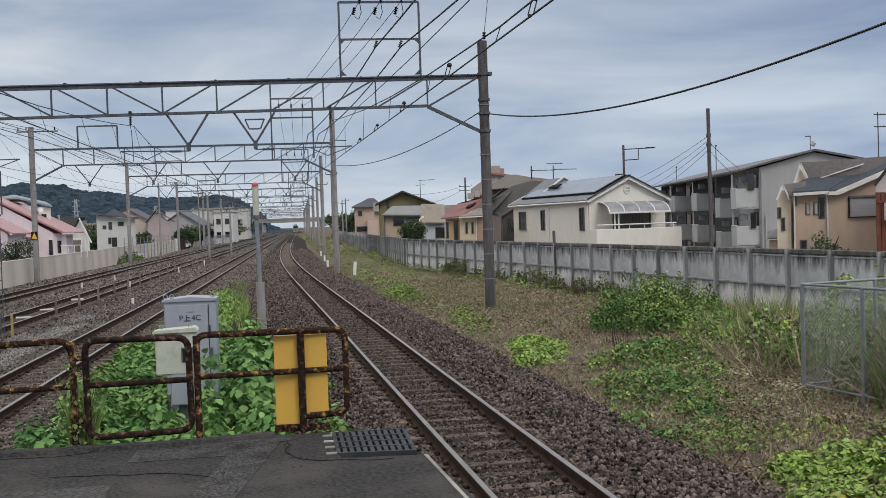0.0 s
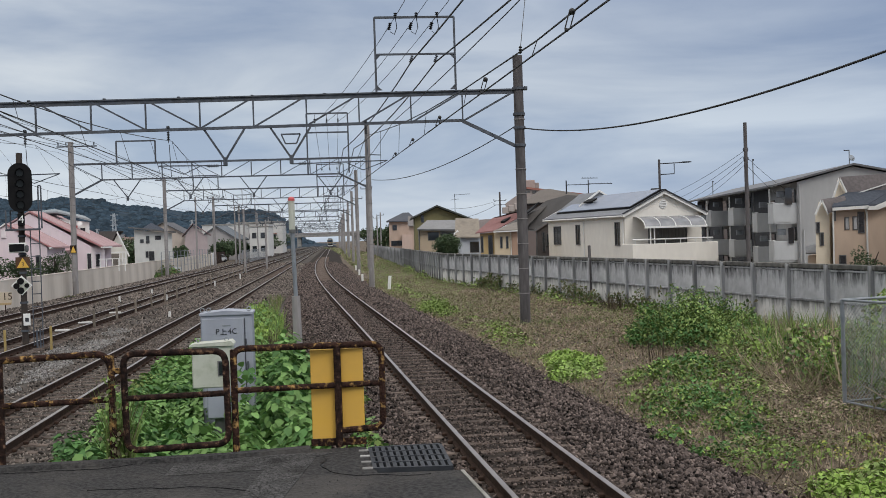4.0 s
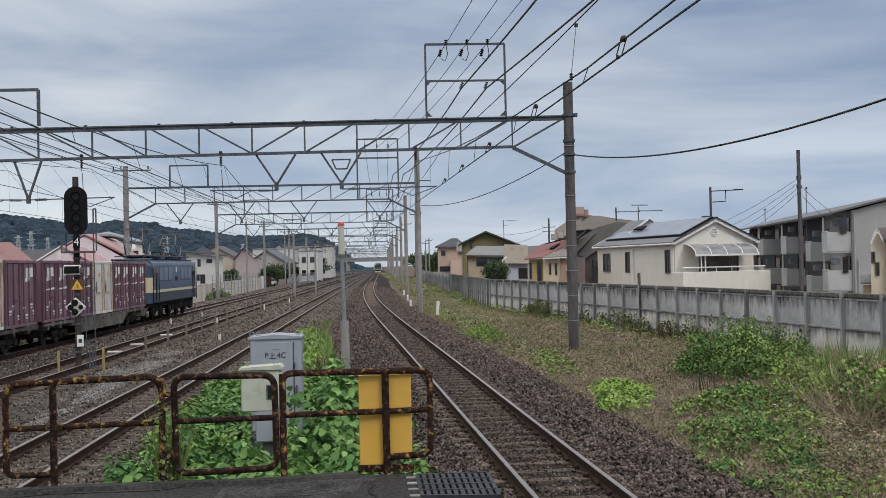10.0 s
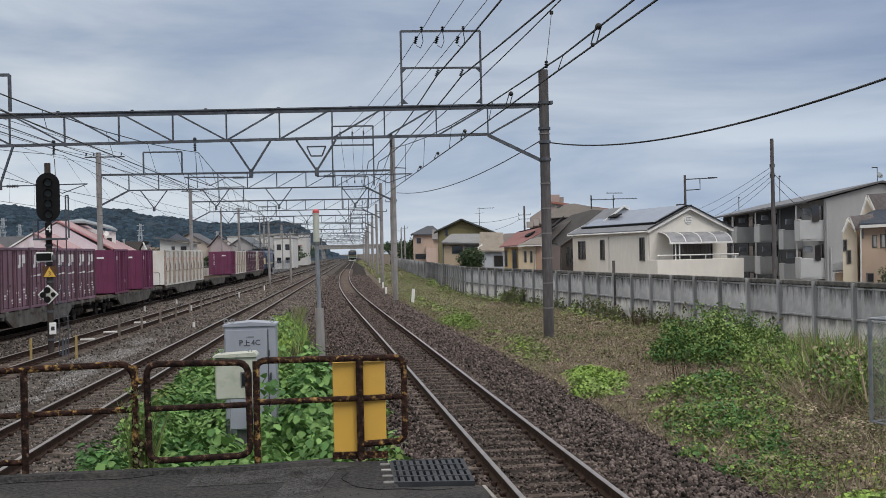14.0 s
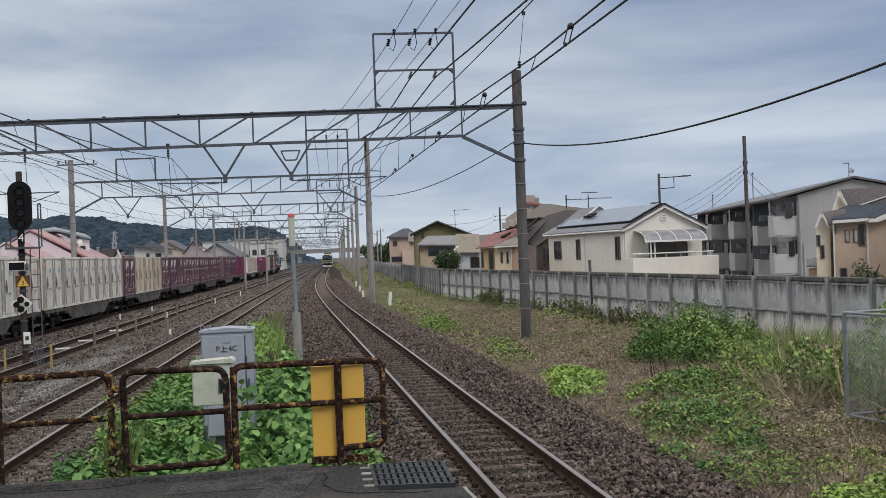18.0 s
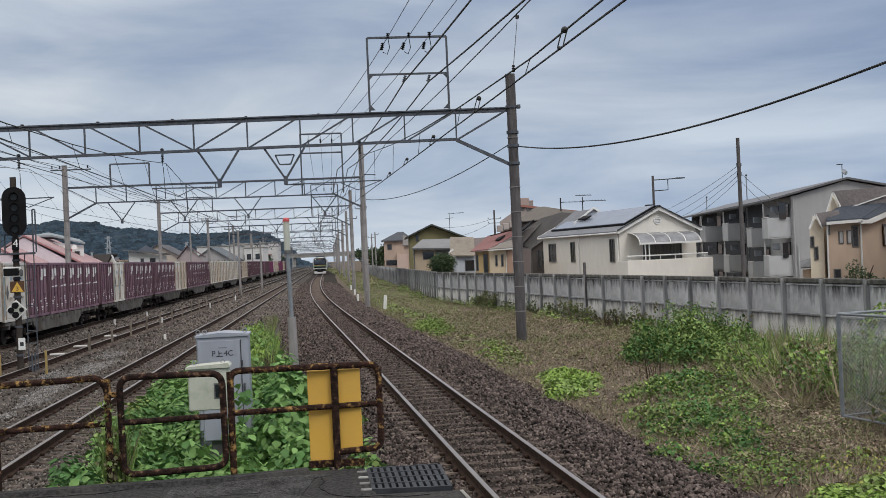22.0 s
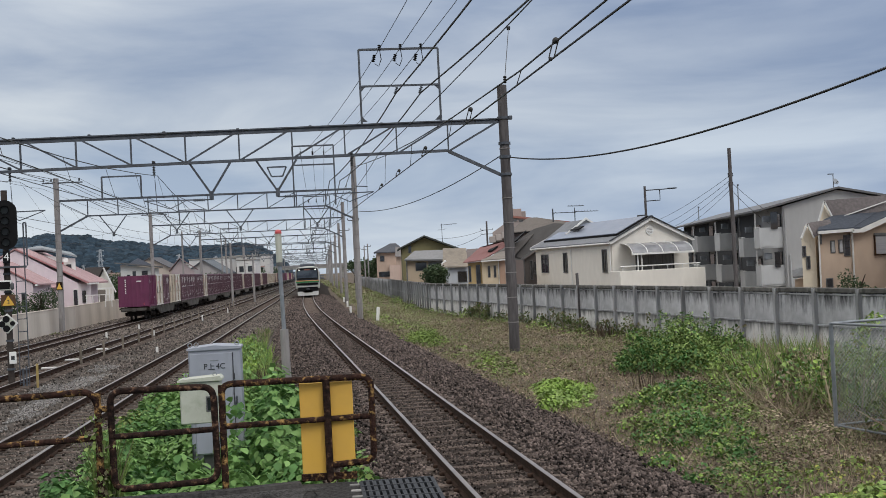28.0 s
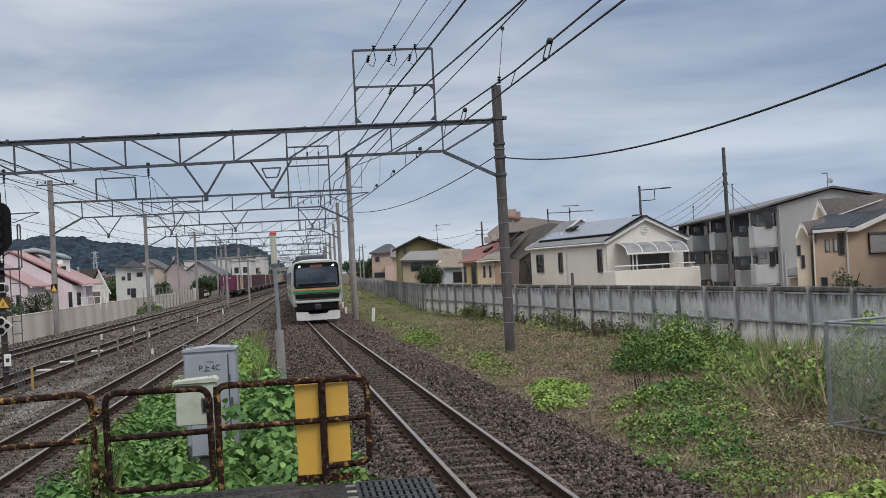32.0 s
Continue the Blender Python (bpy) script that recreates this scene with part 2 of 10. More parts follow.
def streaked(name, c1, c2, dirt, top, run, rand=0.12):
    """Weathered concrete: dark runs that start at the top edge and fade downwards, uneven from place to place."""
    m = mat(name, c1, c2, 2.2, 0.9, bump=0.2, bscale=30, stain=tuple(v * 0.6 for v in c1), sscale=0.9, sfac=0.55, rand=rand)
    nt, links = m.node_tree.nodes, m.node_tree.links
    b = nt["Principled BSDF"]
    src = b.inputs["Base Color"].links[0].from_socket
    co = nt.new("ShaderNodeTexCoord")
    info = nt.new("ShaderNodeObjectInfo")
    add = nt.new("ShaderNodeVectorMath")
    add.operation = "ADD"
    links.new(co.outputs["Object"], add.inputs[0])
    links.new(info.outputs["Location"], add.inputs[1])
    mp = nt.new("ShaderNodeMapping")
    mp.inputs["Scale"].default_value = (1.0, 1.0, 0.22)
    links.new(add.outputs["Vector"], mp.inputs["Vector"])
    n = nt.new("ShaderNodeTexNoise")
    n.inputs["Scale"].default_value = 4.5
    n.inputs["Detail"].default_value = 6.0
    n.inputs["Roughness"].default_value = 0.62
    links.new(mp.outputs["Vector"], n.inputs["Vector"])
    sep = nt.new("ShaderNodeSeparateXYZ")
    links.new(co.outputs["Object"], sep.inputs["Vector"])
    fall = nt.new("ShaderNodeMapRange")
    fall.inputs["From Min"].default_value, fall.inputs["From Max"].default_value = top - run, top
    fall.inputs["To Min"].default_value, fall.inputs["To Max"].default_value = -0.28, 0.16
    links.new(sep.outputs["Z"], fall.inputs["Value"])
    sm = nt.new("ShaderNodeMath")
    links.new(n.outputs["Fac"], sm.inputs[0])
    links.new(fall.outputs["Result"], sm.inputs[1])
    rp = nt.new("ShaderNodeValToRGB")
    rp.color_ramp.elements[0].position, rp.color_ramp.elements[0].color = 0.40, (0, 0, 0, 1)
    rp.color_ramp.elements[1].position, rp.color_ramp.elements[1].color = 0.70, (0.92, 0.92, 0.92, 1)
    links.new(sm.outputs["Value"], rp.inputs["Fac"])
    mx = nt.new("ShaderNodeMixRGB")
    links.new(rp.outputs["Color"], mx.inputs[0])
    links.new(src, mx.inputs[1])
    mx.inputs[2].default_value = (*dirt, 1)
    links.new(mx.outputs["Color"], b.inputs["Base Color"])
    return m


M["wall"] = streaked("panel_concrete_streaked", (0.44, 0.445, 0.455), (0.60, 0.605, 0.62), (0.024, 0.024, 0.026), 1.47, 0.82)
M["walllow"] = streaked("panel_concrete_pale", (0.62, 0.61, 0.59), (0.72, 0.71, 0.685), (0.16, 0.157, 0.15), 0.45, 0.55)
M["coping"] = mat("coping_stained", (0.09, 0.087, 0.08), (0.24, 0.235, 0.22), 5.0, 0.9, bump=0.4, bscale=30, stain=(0.03, 0.03, 0.028), sscale=2.5, sfac=0.8, rand=0.2)
LEAF = dict(
    bright=leafy("leaf_bright", (0.190, 0.300, 0.060), (0.280, 0.400, 0.095), island=0.32),
    kudzu=leafy("leaf_vine", (0.122, 0.232, 0.066), (0.200, 0.335, 0.110), island=0.32),
    litter=leafy("leaf_litter", (0.205, 0.153, 0.114), (0.330, 0.258, 0.197), island=0.32),
    yellow=leafy("leaf_yellowing", (0.28, 0.29, 0.065), (0.40, 0.38, 0.11), island=0.32),
    dark=leafy("leaf_dark", (0.040, 0.075, 0.022), (0.075, 0.120, 0.038)),
    mid=leafy("leaf_mid", (0.110, 0.165, 0.042), (0.185, 0.245, 0.075), island=0.32),
    dry=leafy("leaf_dry", (0.30, 0.240, 0.170), (0.45, 0.370, 0.270), island=0.32),
    olive=leafy("leaf_olive", (0.170, 0.155, 0.088), (0.255, 0.232, 0.140), island=0.28),
    brown=leafy("leaf_brown", (0.060, 0.045, 0.032), (0.10, 0.075, 0.05)),
    bush=leafy("leaf_bush", (0.200, 0.300, 0.085), (0.315, 0.420, 0.140), island=0.32),
    vinelow=leafy("leaf_vine_deep", (0.055, 0.135, 0.038), (0.105, 0.215, 0.068), island=0.32),
    tree=leafy("leaf_tree", (0.036, 0.062, 0.030), (0.080, 0.115, 0.056)),
)


# ---- geometry helpers ----
class Geo:
    """Collects faces of one mesh."""

    def __init__(self):
        self.v, self.f, self.mi = [], [], []

    def add(self, vs, fs, m=0):
        n = len(self.v)
        self.v += [tuple(p) for p in vs]
        self.f += [tuple(n + i for i in f) for f in fs]
        self.mi += [m] * len(fs)
        return self

    def face(self, *pts, m=0):
        return self.add(pts, [tuple(range(len(pts)))], m)

    def box(self, c, s, ch=0.0, rz=0.0, m=0, rx=0.0, ry=0.0):
        """A box round c with sides s; ch: width of the chamfer on all edges."""
        hx, hy, hz = s[0] / 2, s[1] / 2, s[2] / 2
        t = Matrix.Translation(c) @ Euler((radians(rx), radians(ry), radians(rz))).to_matrix().to_4x4()
        if not ch:
            vs = [(x, y, z) for x in (-hx, hx) for y in (-hy, hy) for z in (-hz, hz)]
            fs = [(0, 1, 3, 2), (4, 6, 7, 5), (0, 4, 5, 1), (2, 3, 7, 6), (0, 2, 6, 4), (1, 5, 7, 3)]
        else:
            ch = min(ch, hx * 0.9, hy * 0.9, hz * 0.9)
            vs, ix = [], {}
            for sx in (-1, 1):
                for sy in (-1, 1):
                    for sz in (-1, 1):
                        for ax in range(3):
                            p = [sx * (hx - ch), sy * (hy - ch), sz * (hz - ch)]
                            p[ax] = (sx * hx, sy * hy, sz * hz)[ax]
                            ix[(sx, sy, sz, ax)] = len(vs)
                            vs.append(tuple(p))
            fs = []
            for ax in range(3):
                a, b = [k for k in range(3) if k != ax]
                for sgn in (-1, 1):
                    loop = []
                    for u, w in ((-1, -1), (1, -1), (1, 1), (-1, 1)):
                        key = [0, 0, 0]
                        key[ax], key[a], key[b] = sgn, u, w
                        loop.append(ix[(*key, ax)])
                    if (sgn == 1) == (ax == 1):
                        loop.reverse()
                    fs.append(tuple(loop))
                for u in (-1, 1):
                    for w in (-1, 1):
                        k0, k1 = [0, 0, 0], [0, 0, 0]
                        k0[ax], k1[ax] = -1, 1
                        k0[a] = k1[a] = u
                        k0[b] = k1[b] = w
                        fs.append((ix[(*k0, a)], ix[(*k1, a)], ix[(*k1, b)], ix[(*k0, b)]))
            for sx in (-1, 1):
                for sy in (-1, 1):
                    for sz in (-1, 1):
                        fs.append(tuple(ix[(sx, sy, sz, k)] for k in range(3)))
        return self.add([t @ Vector(p) for p in vs], fs, m)

    def bar(self, p0, p1, w, h=None, m=0, up=(0, 0, 1)):
        """A straight bar from p0 to p1, w wide and h high."""
        h = w if h is None else h
        p0, p1 = Vector(p0), Vector(p1)
        d = (p1 - p0).normalized()
        side = d.cross(Vector(up))
        side = Vector((1, 0, 0)) if side.length < 1e-4 else side.normalized()
        top = side.cross(d)
        c = [side * (a * w / 2) + top * (b * h / 2) for a, b in ((-1, -1), (1, -1), (1, 1), (-1, 1))]
        return self.add([p0 + k for k in c] + [p1 + k for k in c], [(3, 2, 1, 0), (4, 5, 6, 7), (0, 1, 5, 4), (1, 2, 6, 5), (2, 3, 7, 6), (3, 0, 4, 7)], m)

    def tube(self, pts, r, n=10, m=0, caps=True, r1=None):
        """A round pipe along pts; r1: the radius at its end."""
        pts = [Vector(p) for p in pts]
        rings = []
        last = None
        for i, p in enumerate(pts):
            d = (pts[min(i + 1, len(pts) - 1)] - pts[max(i - 1, 0)]).normalized()
            side = d.cross(Vector((0, 0, 1))) if last is None else last - d * last.dot(d)
            if side.length < 1e-3:
                side = Vector((1, 0, 0)) - d * d.x
            side.normalize()
            last = side
            up = side.cross(d)
            rr = r if r1 is None else r + (r1 - r) * i / (len(pts) - 1)
            rings.append([p + (side * math.cos(2 * math.pi * k / n) + up * math.sin(2 * math.pi * k / n)) * rr for k in range(n)])
        vs = [q for ring in rings for q in ring]
        fs = []
        for i in range(len(pts) - 1):
            for k in range(n):
                a, b = i * n + k, i * n + (k + 1) % n
                fs.append((a, b, b + n, a + n))
        if caps:
            fs.append(tuple(reversed(range(n))))
            fs.append(tuple((len(pts) - 1) * n + k for k in range(n)))
        return self.add(vs, fs, m)

    def disc(self, c, r, axis, n=14, thick=0.02, m=0):
        a = Vector(axis).normalized()
        return self.tube([Vector(c) - a * thick / 2, Vector(c) + a * thick / 2], r, n, m)

    def ball(self, c, r, m=0, n=8, k=6, sz=1.0):
        vs, fs = [], []
        for i in range(k + 1):
            th = math.pi * i / k
            for j in range(n):
                ph = 2 * math.pi * j / n
                vs.append((c[0] + r * math.sin(th) * math.cos(ph), c[1] + r * math.sin(th) * math.sin(ph), c[2] + sz * r * math.cos(th)))
        for i in range(k):
            for j in range(n):
                a, b = i * n + j, i * n + (j + 1) % n
                fs.append((a, a + n, b + n, b))
        return self.add(vs, fs, m)

    def prism(self, poly, vec, m=0):
        """A flat polygon pushed along vec."""
        n = len(poly)
        poly = [Vector(p) for p in poly]
        vs = poly + [p + Vector(vec) for p in poly]
        fs = [tuple(reversed(range(n))), tuple(range(n, 2 * n))] + [(i, (i + 1) % n, (i + 1) % n + n, i + n) for i in range(n)]
        return self.add(vs, fs, m)

    def sweep(self, profile, path, m=0, mats=None, closed=True):
        """A profile of (across, up) carried along a path of points in plan."""
        path = [Vector(p) for p in path]
        n = len(profile)
        vs, fs, ms = [], [], []
        for i, p in enumerate(path):
            d = path[min(i + 1, len(path) - 1)] - path[max(i - 1, 0)]
            side = Vector((d.y, -d.x, 0)).normalized()
            vs += [p + side * a + Vector((0, 0, b)) for a, b in profile]
        k_end = n if closed else n - 1
        for i in range(len(path) - 1):
            for k in range(k_end):
                a, b = i * n + k, i * n + (k + 1) % n
                fs.append((a, b, b + n, a + n))
                ms.append(mats[k] if mats else m)
        if closed:
            fs += [tuple(range(n)), tuple((len(path) - 1) * n + k for k in reversed(range(n)))]
            ms += [m, m]
        start = len(self.v)
        self.v += [tuple(p) for p in vs]
        self.f += [tuple(start + i for i in f) for f in fs]
        self.mi += ms
        return self

    def data(self, name, mats, smooth=True):
        me = bpy.data.meshes.new(name)
        me.from_pydata(self.v, [], self.f)
        for m in mats:
            me.materials.append(m)
        me.polygons.foreach_set("material_index", self.mi)
        bm = bmesh.new()
        bm.from_mesh(me)
        bmesh.ops.recalc_face_normals(bm, faces=bm.faces)
        bm.to_mesh(me)
        bm.free()
        if smooth:
            me.polygons.foreach_set("use_smooth", [True] * len(me.polygons))
            me.set_sharp_from_angle(angle=radians(35))
        return me


def make(name, geo, mats, parent=None, label="", at=None):
    """Links a mesh as one object, under its thing where a parent is given."""
    mats = mats if isinstance(mats, (list, tuple)) else [mats]
    ob = new(name, geo.data(name, mats) if isinstance(geo, Geo) else geo)
    if parent is not None:
        ob.parent = parent
    if at is not None:
        ob.matrix_basis = at
    if label:
        ob["label"] = label
    return ob


def thing(name, label, category, at=None, group="", kind=""):
    ob = new(name)
    ob.empty_display_size = 0.2
    if at is not None:
        ob.matrix_basis = at
    return tagged(ob, label, category, group, kind)


def scatter(name, places, angles, sizes, verts, faces, mats, smooth=False):
    """One mesh of many small pieces: a template turned by (x, y, z) angles, scaled and set at each place."""
    places, angles, sizes = np.asarray(places, float), np.asarray(angles, float), np.asarray(sizes, float)
    verts = np.asarray(verts, float)
    if sizes.ndim == 1:
        sizes = np.repeat(sizes[:, None], 3, 1)
    ca, sa = np.cos(angles), np.sin(angles)
    v = verts[None] * sizes[:, None]
    x, y, z = v[..., 0], v[..., 1], v[..., 2]
    y, z = y * ca[:, :1] - z * sa[:, :1], y * sa[:, :1] + z * ca[:, :1]
    x, z = x * ca[:, 1:2] + z * sa[:, 1:2], -x * sa[:, 1:2] + z * ca[:, 1:2]
    x, y = x * ca[:, 2:] - y * sa[:, 2:], x * sa[:, 2:] + y * ca[:, 2:]
    out = np.stack([x, y, z], -1) + places[:, None]
    n, k = len(places), len(verts)
    me = bpy.data.meshes.new(name)
    tris = np.asarray(faces, int)
    per = tris.shape[1]
    idx = (tris[None] + (np.arange(n) * k)[:, None, None]).reshape(-1)
    count = n * len(tris)
    me.vertices.add(n * k)
    me.vertices.foreach_set("co", out.reshape(-1))
    me.loops.add(len(idx))
    me.loops.foreach_set("vertex_index", idx)
    me.polygons.add(count)
    me.polygons.foreach_set("loop_start", np.arange(count) * per)
    me.polygons.foreach_set("loop_total", np.full(count, per))
    if smooth:
        me.polygons.foreach_set("use_smooth", [True] * count)
    me.update(calc_edges=True)
    me.validate()
    for m in mats if isinstance(mats, (list, tuple)) else [mats]:
        me.materials.append(m)
    return me


LEAFV = [(0, 0, 0), (0.42, 0.35, 0.10), (0.30, 0.80, 0.06), (0, 1.05, -0.08), (-0.30, 0.80, 0.06), (-0.42, 0.35, 0.10), (0, 0.5, -0.03)]
LEAFF = [(0, 1, 6), (1, 2, 6), (2, 3, 6), (3, 4, 6), (4, 5, 6), (5, 0, 6)]
CHIPV = [(-0.34, 0, 0.04), (0, -0.5, 0), (0.34, 0.05, 0.05), (0.05, 0.55, 0.0)]
CHIPF = [(0, 1, 2), (0, 2, 3)]
BLADEV = [(-0.5, 0, 0), (0.5, 0, 0), (0.38, 0.10, 0.45), (-0.38, 0.10, 0.45), (0.0, 0.42, 1.0)]
BLADEF = [(0, 1, 2), (0, 2, 3), (3, 2, 4)]
STONEV = [(0.5, 0.05, 0), (0.1, 0.52, 0.08), (-0.48, 0.1, -0.05), (-0.05, -0.5, 0.04), (0.06, 0.04, 0.46), (-0.04, -0.03, -0.4), (0.34, 0.30, 0.30), (-0.3, -0.28, 0.32)]
STONEF = [(0, 6, 4), (6, 1, 4), (1, 2, 4), (2, 7, 4), (7, 3, 4), (3, 0, 4), (0, 1, 6), (2, 3, 7), (1, 0, 5), (2, 1, 5), (3, 2, 5), (0, 3, 5)]
CHUNKV = [(0.5, 0.05, 0), (0.1, 0.52, 0.08), (-0.48, 0.1, -0.05), (-0.05, -0.5, 0.04), (0.06, 0.04, 0.46), (-0.04, -0.03, -0.4)]
CHUNKF = [(0, 1, 4), (1, 2, 4), (2, 3, 4), (3, 0, 4), (1, 0, 5), (2, 1, 5), (3, 2, 5), (0, 3, 5)]
rng = np.random.default_rng(7)


def spread(n, poly):
    """n random plan points inside a polygon."""
    poly = np.asarray(poly, float)
    lo, hi = poly.min(0), poly.max(0)
    out = np.zeros((0, 2))
    while len(out) < n:
        p = lo + rng.random((n * 2, 2)) * (hi - lo)
        inside = np.zeros(len(p), bool)
        j = len(poly) - 1
        for i in range(len(poly)):
            a, b = poly[i], poly[j]
            cross = (a[1] > p[:, 1]) != (b[1] > p[:, 1])
            with np.errstate(divide="ignore", invalid="ignore"):
                xx = (b[0] - a[0]) * (p[:, 1] - a[1]) / (b[1] - a[1]) + a[0]
            inside ^= cross & (p[:, 0] < xx)
            j = i
        out = np.concatenate([out, p[inside]])
    return out[:n]


# ---- plan: lines of the tracks, walls and ground ----
R_Y = [-60, -20, 5, 12.7, 15.7, 18.5, 22.5, 28, 40, 62, 80, 102, 125, 150, 235, 600, 1400]
R_X = [9.6, 5.2, 2.42, 1.62, 1.30, 0.99, 0.60, 0.08, -1.2, -3.50, -5.25, -7.1, -8.75, -10.4, -15.3, -36.0, -81.0]


def smooth_line(ys, xs):
    """A soft curve through given points, as a lookup table along y."""
    t = np.arange(ys[0], ys[-1], 1.0)
    v = np.interp(t, ys, xs)
    for width in (9, 9, 5):
        pad = np.concatenate([v[0] + (np.arange(-width, 0)) * (v[1] - v[0]), v, v[-1] + np.arange(1, width + 1) * (v[-1] - v[-2])])
        v = np.convolve(pad, np.ones(2 * width + 1) / (2 * width + 1), "valid")
    return lambda y: float(np.interp(y, t, v))


right_x = smooth_line(R_Y, R_X)
left_x = lambda y: -5.4 - 0.0575 * y
third_x = lambda y: -9.9 - 0.0525 * y
fourth_x = lambda y: -13.9 - 0.053 * y
wall_x = lambda y: 19.31 - 0.197 * y if y < 80.2 else 3.51 - 0.055 * (y - 80.2)
lwall_x = lambda y: -20.05 - 0.08 * (y - 51.5)


def smooth01(a, b, v):
    t = min(max((v - a) / (b - a), 0.0), 1.0)
    return t * t * (3 - 2 * t)


def ground_z(x, y):
    """Height of the ground sheet."""
    z = -0.55
    if 0 < y < 260:
        w = wall_x(y)
        z -= 1.3 * smooth01(w + 0.4, w + 4.0, x)
        z -= 0.5 * smooth01(-lwall_x(y) + 0.5, -lwall_x(y) + 4.0, -x)
    else:
        z -= 0.6
    return z

# ---- ground ----
def build_ground():
    xs = sorted(set([-2500, -1200, -600, -300, -150, -100, -75] + [x for x in range(-60, 61, 2)] + [75, 100, 150, 300, 600, 1200, 2500]))
    ys = sorted(set([-1200, -600, -300, -150, -80, -40] + [y for y in range(-20, 241, 3)] + [280, 340, 420, 560, 800, 1200, 2000, 3500]))
    g = Geo()
    vs = [(x, y, ground_z(x, y) + (0.05 * noise.noise(Vector((x * 0.3, y * 0.3, 0))) if abs(x) < 60 else 0)) for y in ys for x in xs]
    n = len(xs)
    fs = [(j * n + i, j * n + i + 1, (j + 1) * n + i + 1, (j + 1) * n + i) for j in range(len(ys) - 1) for i in range(n - 1)]
    g.add(vs, fs)
    tagged(make("ground", g, M["soil"]), "bare soil with dry grass and weeds", "ground", kind="structure")


build_ground()

# ---- ballast beds ----
def bed(name, line, ys, prof, material, label):
    g = Geo()
    g.sweep(prof, [(line(y), y, 0) for y in ys], closed=False)
    tagged(make(name, g, material), label, "ballast", kind="structure")


Y_NEAR = list(range(-40, 140, 2)) + list(range(140, 620, 20))
bed("ballast_bed", right_x, Y_NEAR, [(-3.2, -0.62), (-2.3, -0.42), (-1.75, -0.20), (-1.0, -0.175), (1.0, -0.175), (1.75, -0.20), (2.5, -0.40), (3.4, -0.62)], M["ballast"], "brown crushed stone ballast under the platform track, gap shade in its colour")
bed("ballast_bed", left_x, Y_NEAR, [(-14.0, -0.62), (-13.4, -0.50), (-12.4, -0.35), (-11.0, -0.20), (-7.0, -0.20), (-6.6, -0.20), (-3.4, -0.21), (-2.6, -0.33), (-2.2, -0.33), (-1.6, -0.2), (-1.0, -0.175), (1.0, -0.175), (1.6, -0.2), (2.4, -0.40), (3.0, -0.62)], M["gravel"], "grey brown gravel ballast under the parallel tracks, gap shade in its colour")


# ---- tracks ----
def rail_profile():
    half = [(0.0, 0.0), (0.028, 0.0), (0.0335, -0.006), (0.0335, -0.035), (0.010, -0.048), (0.010, -0.128), (0.0635, -0.143), (0.0635, -0.153)]
    return half + [(-a, b) for a, b in reversed(half[1:])]


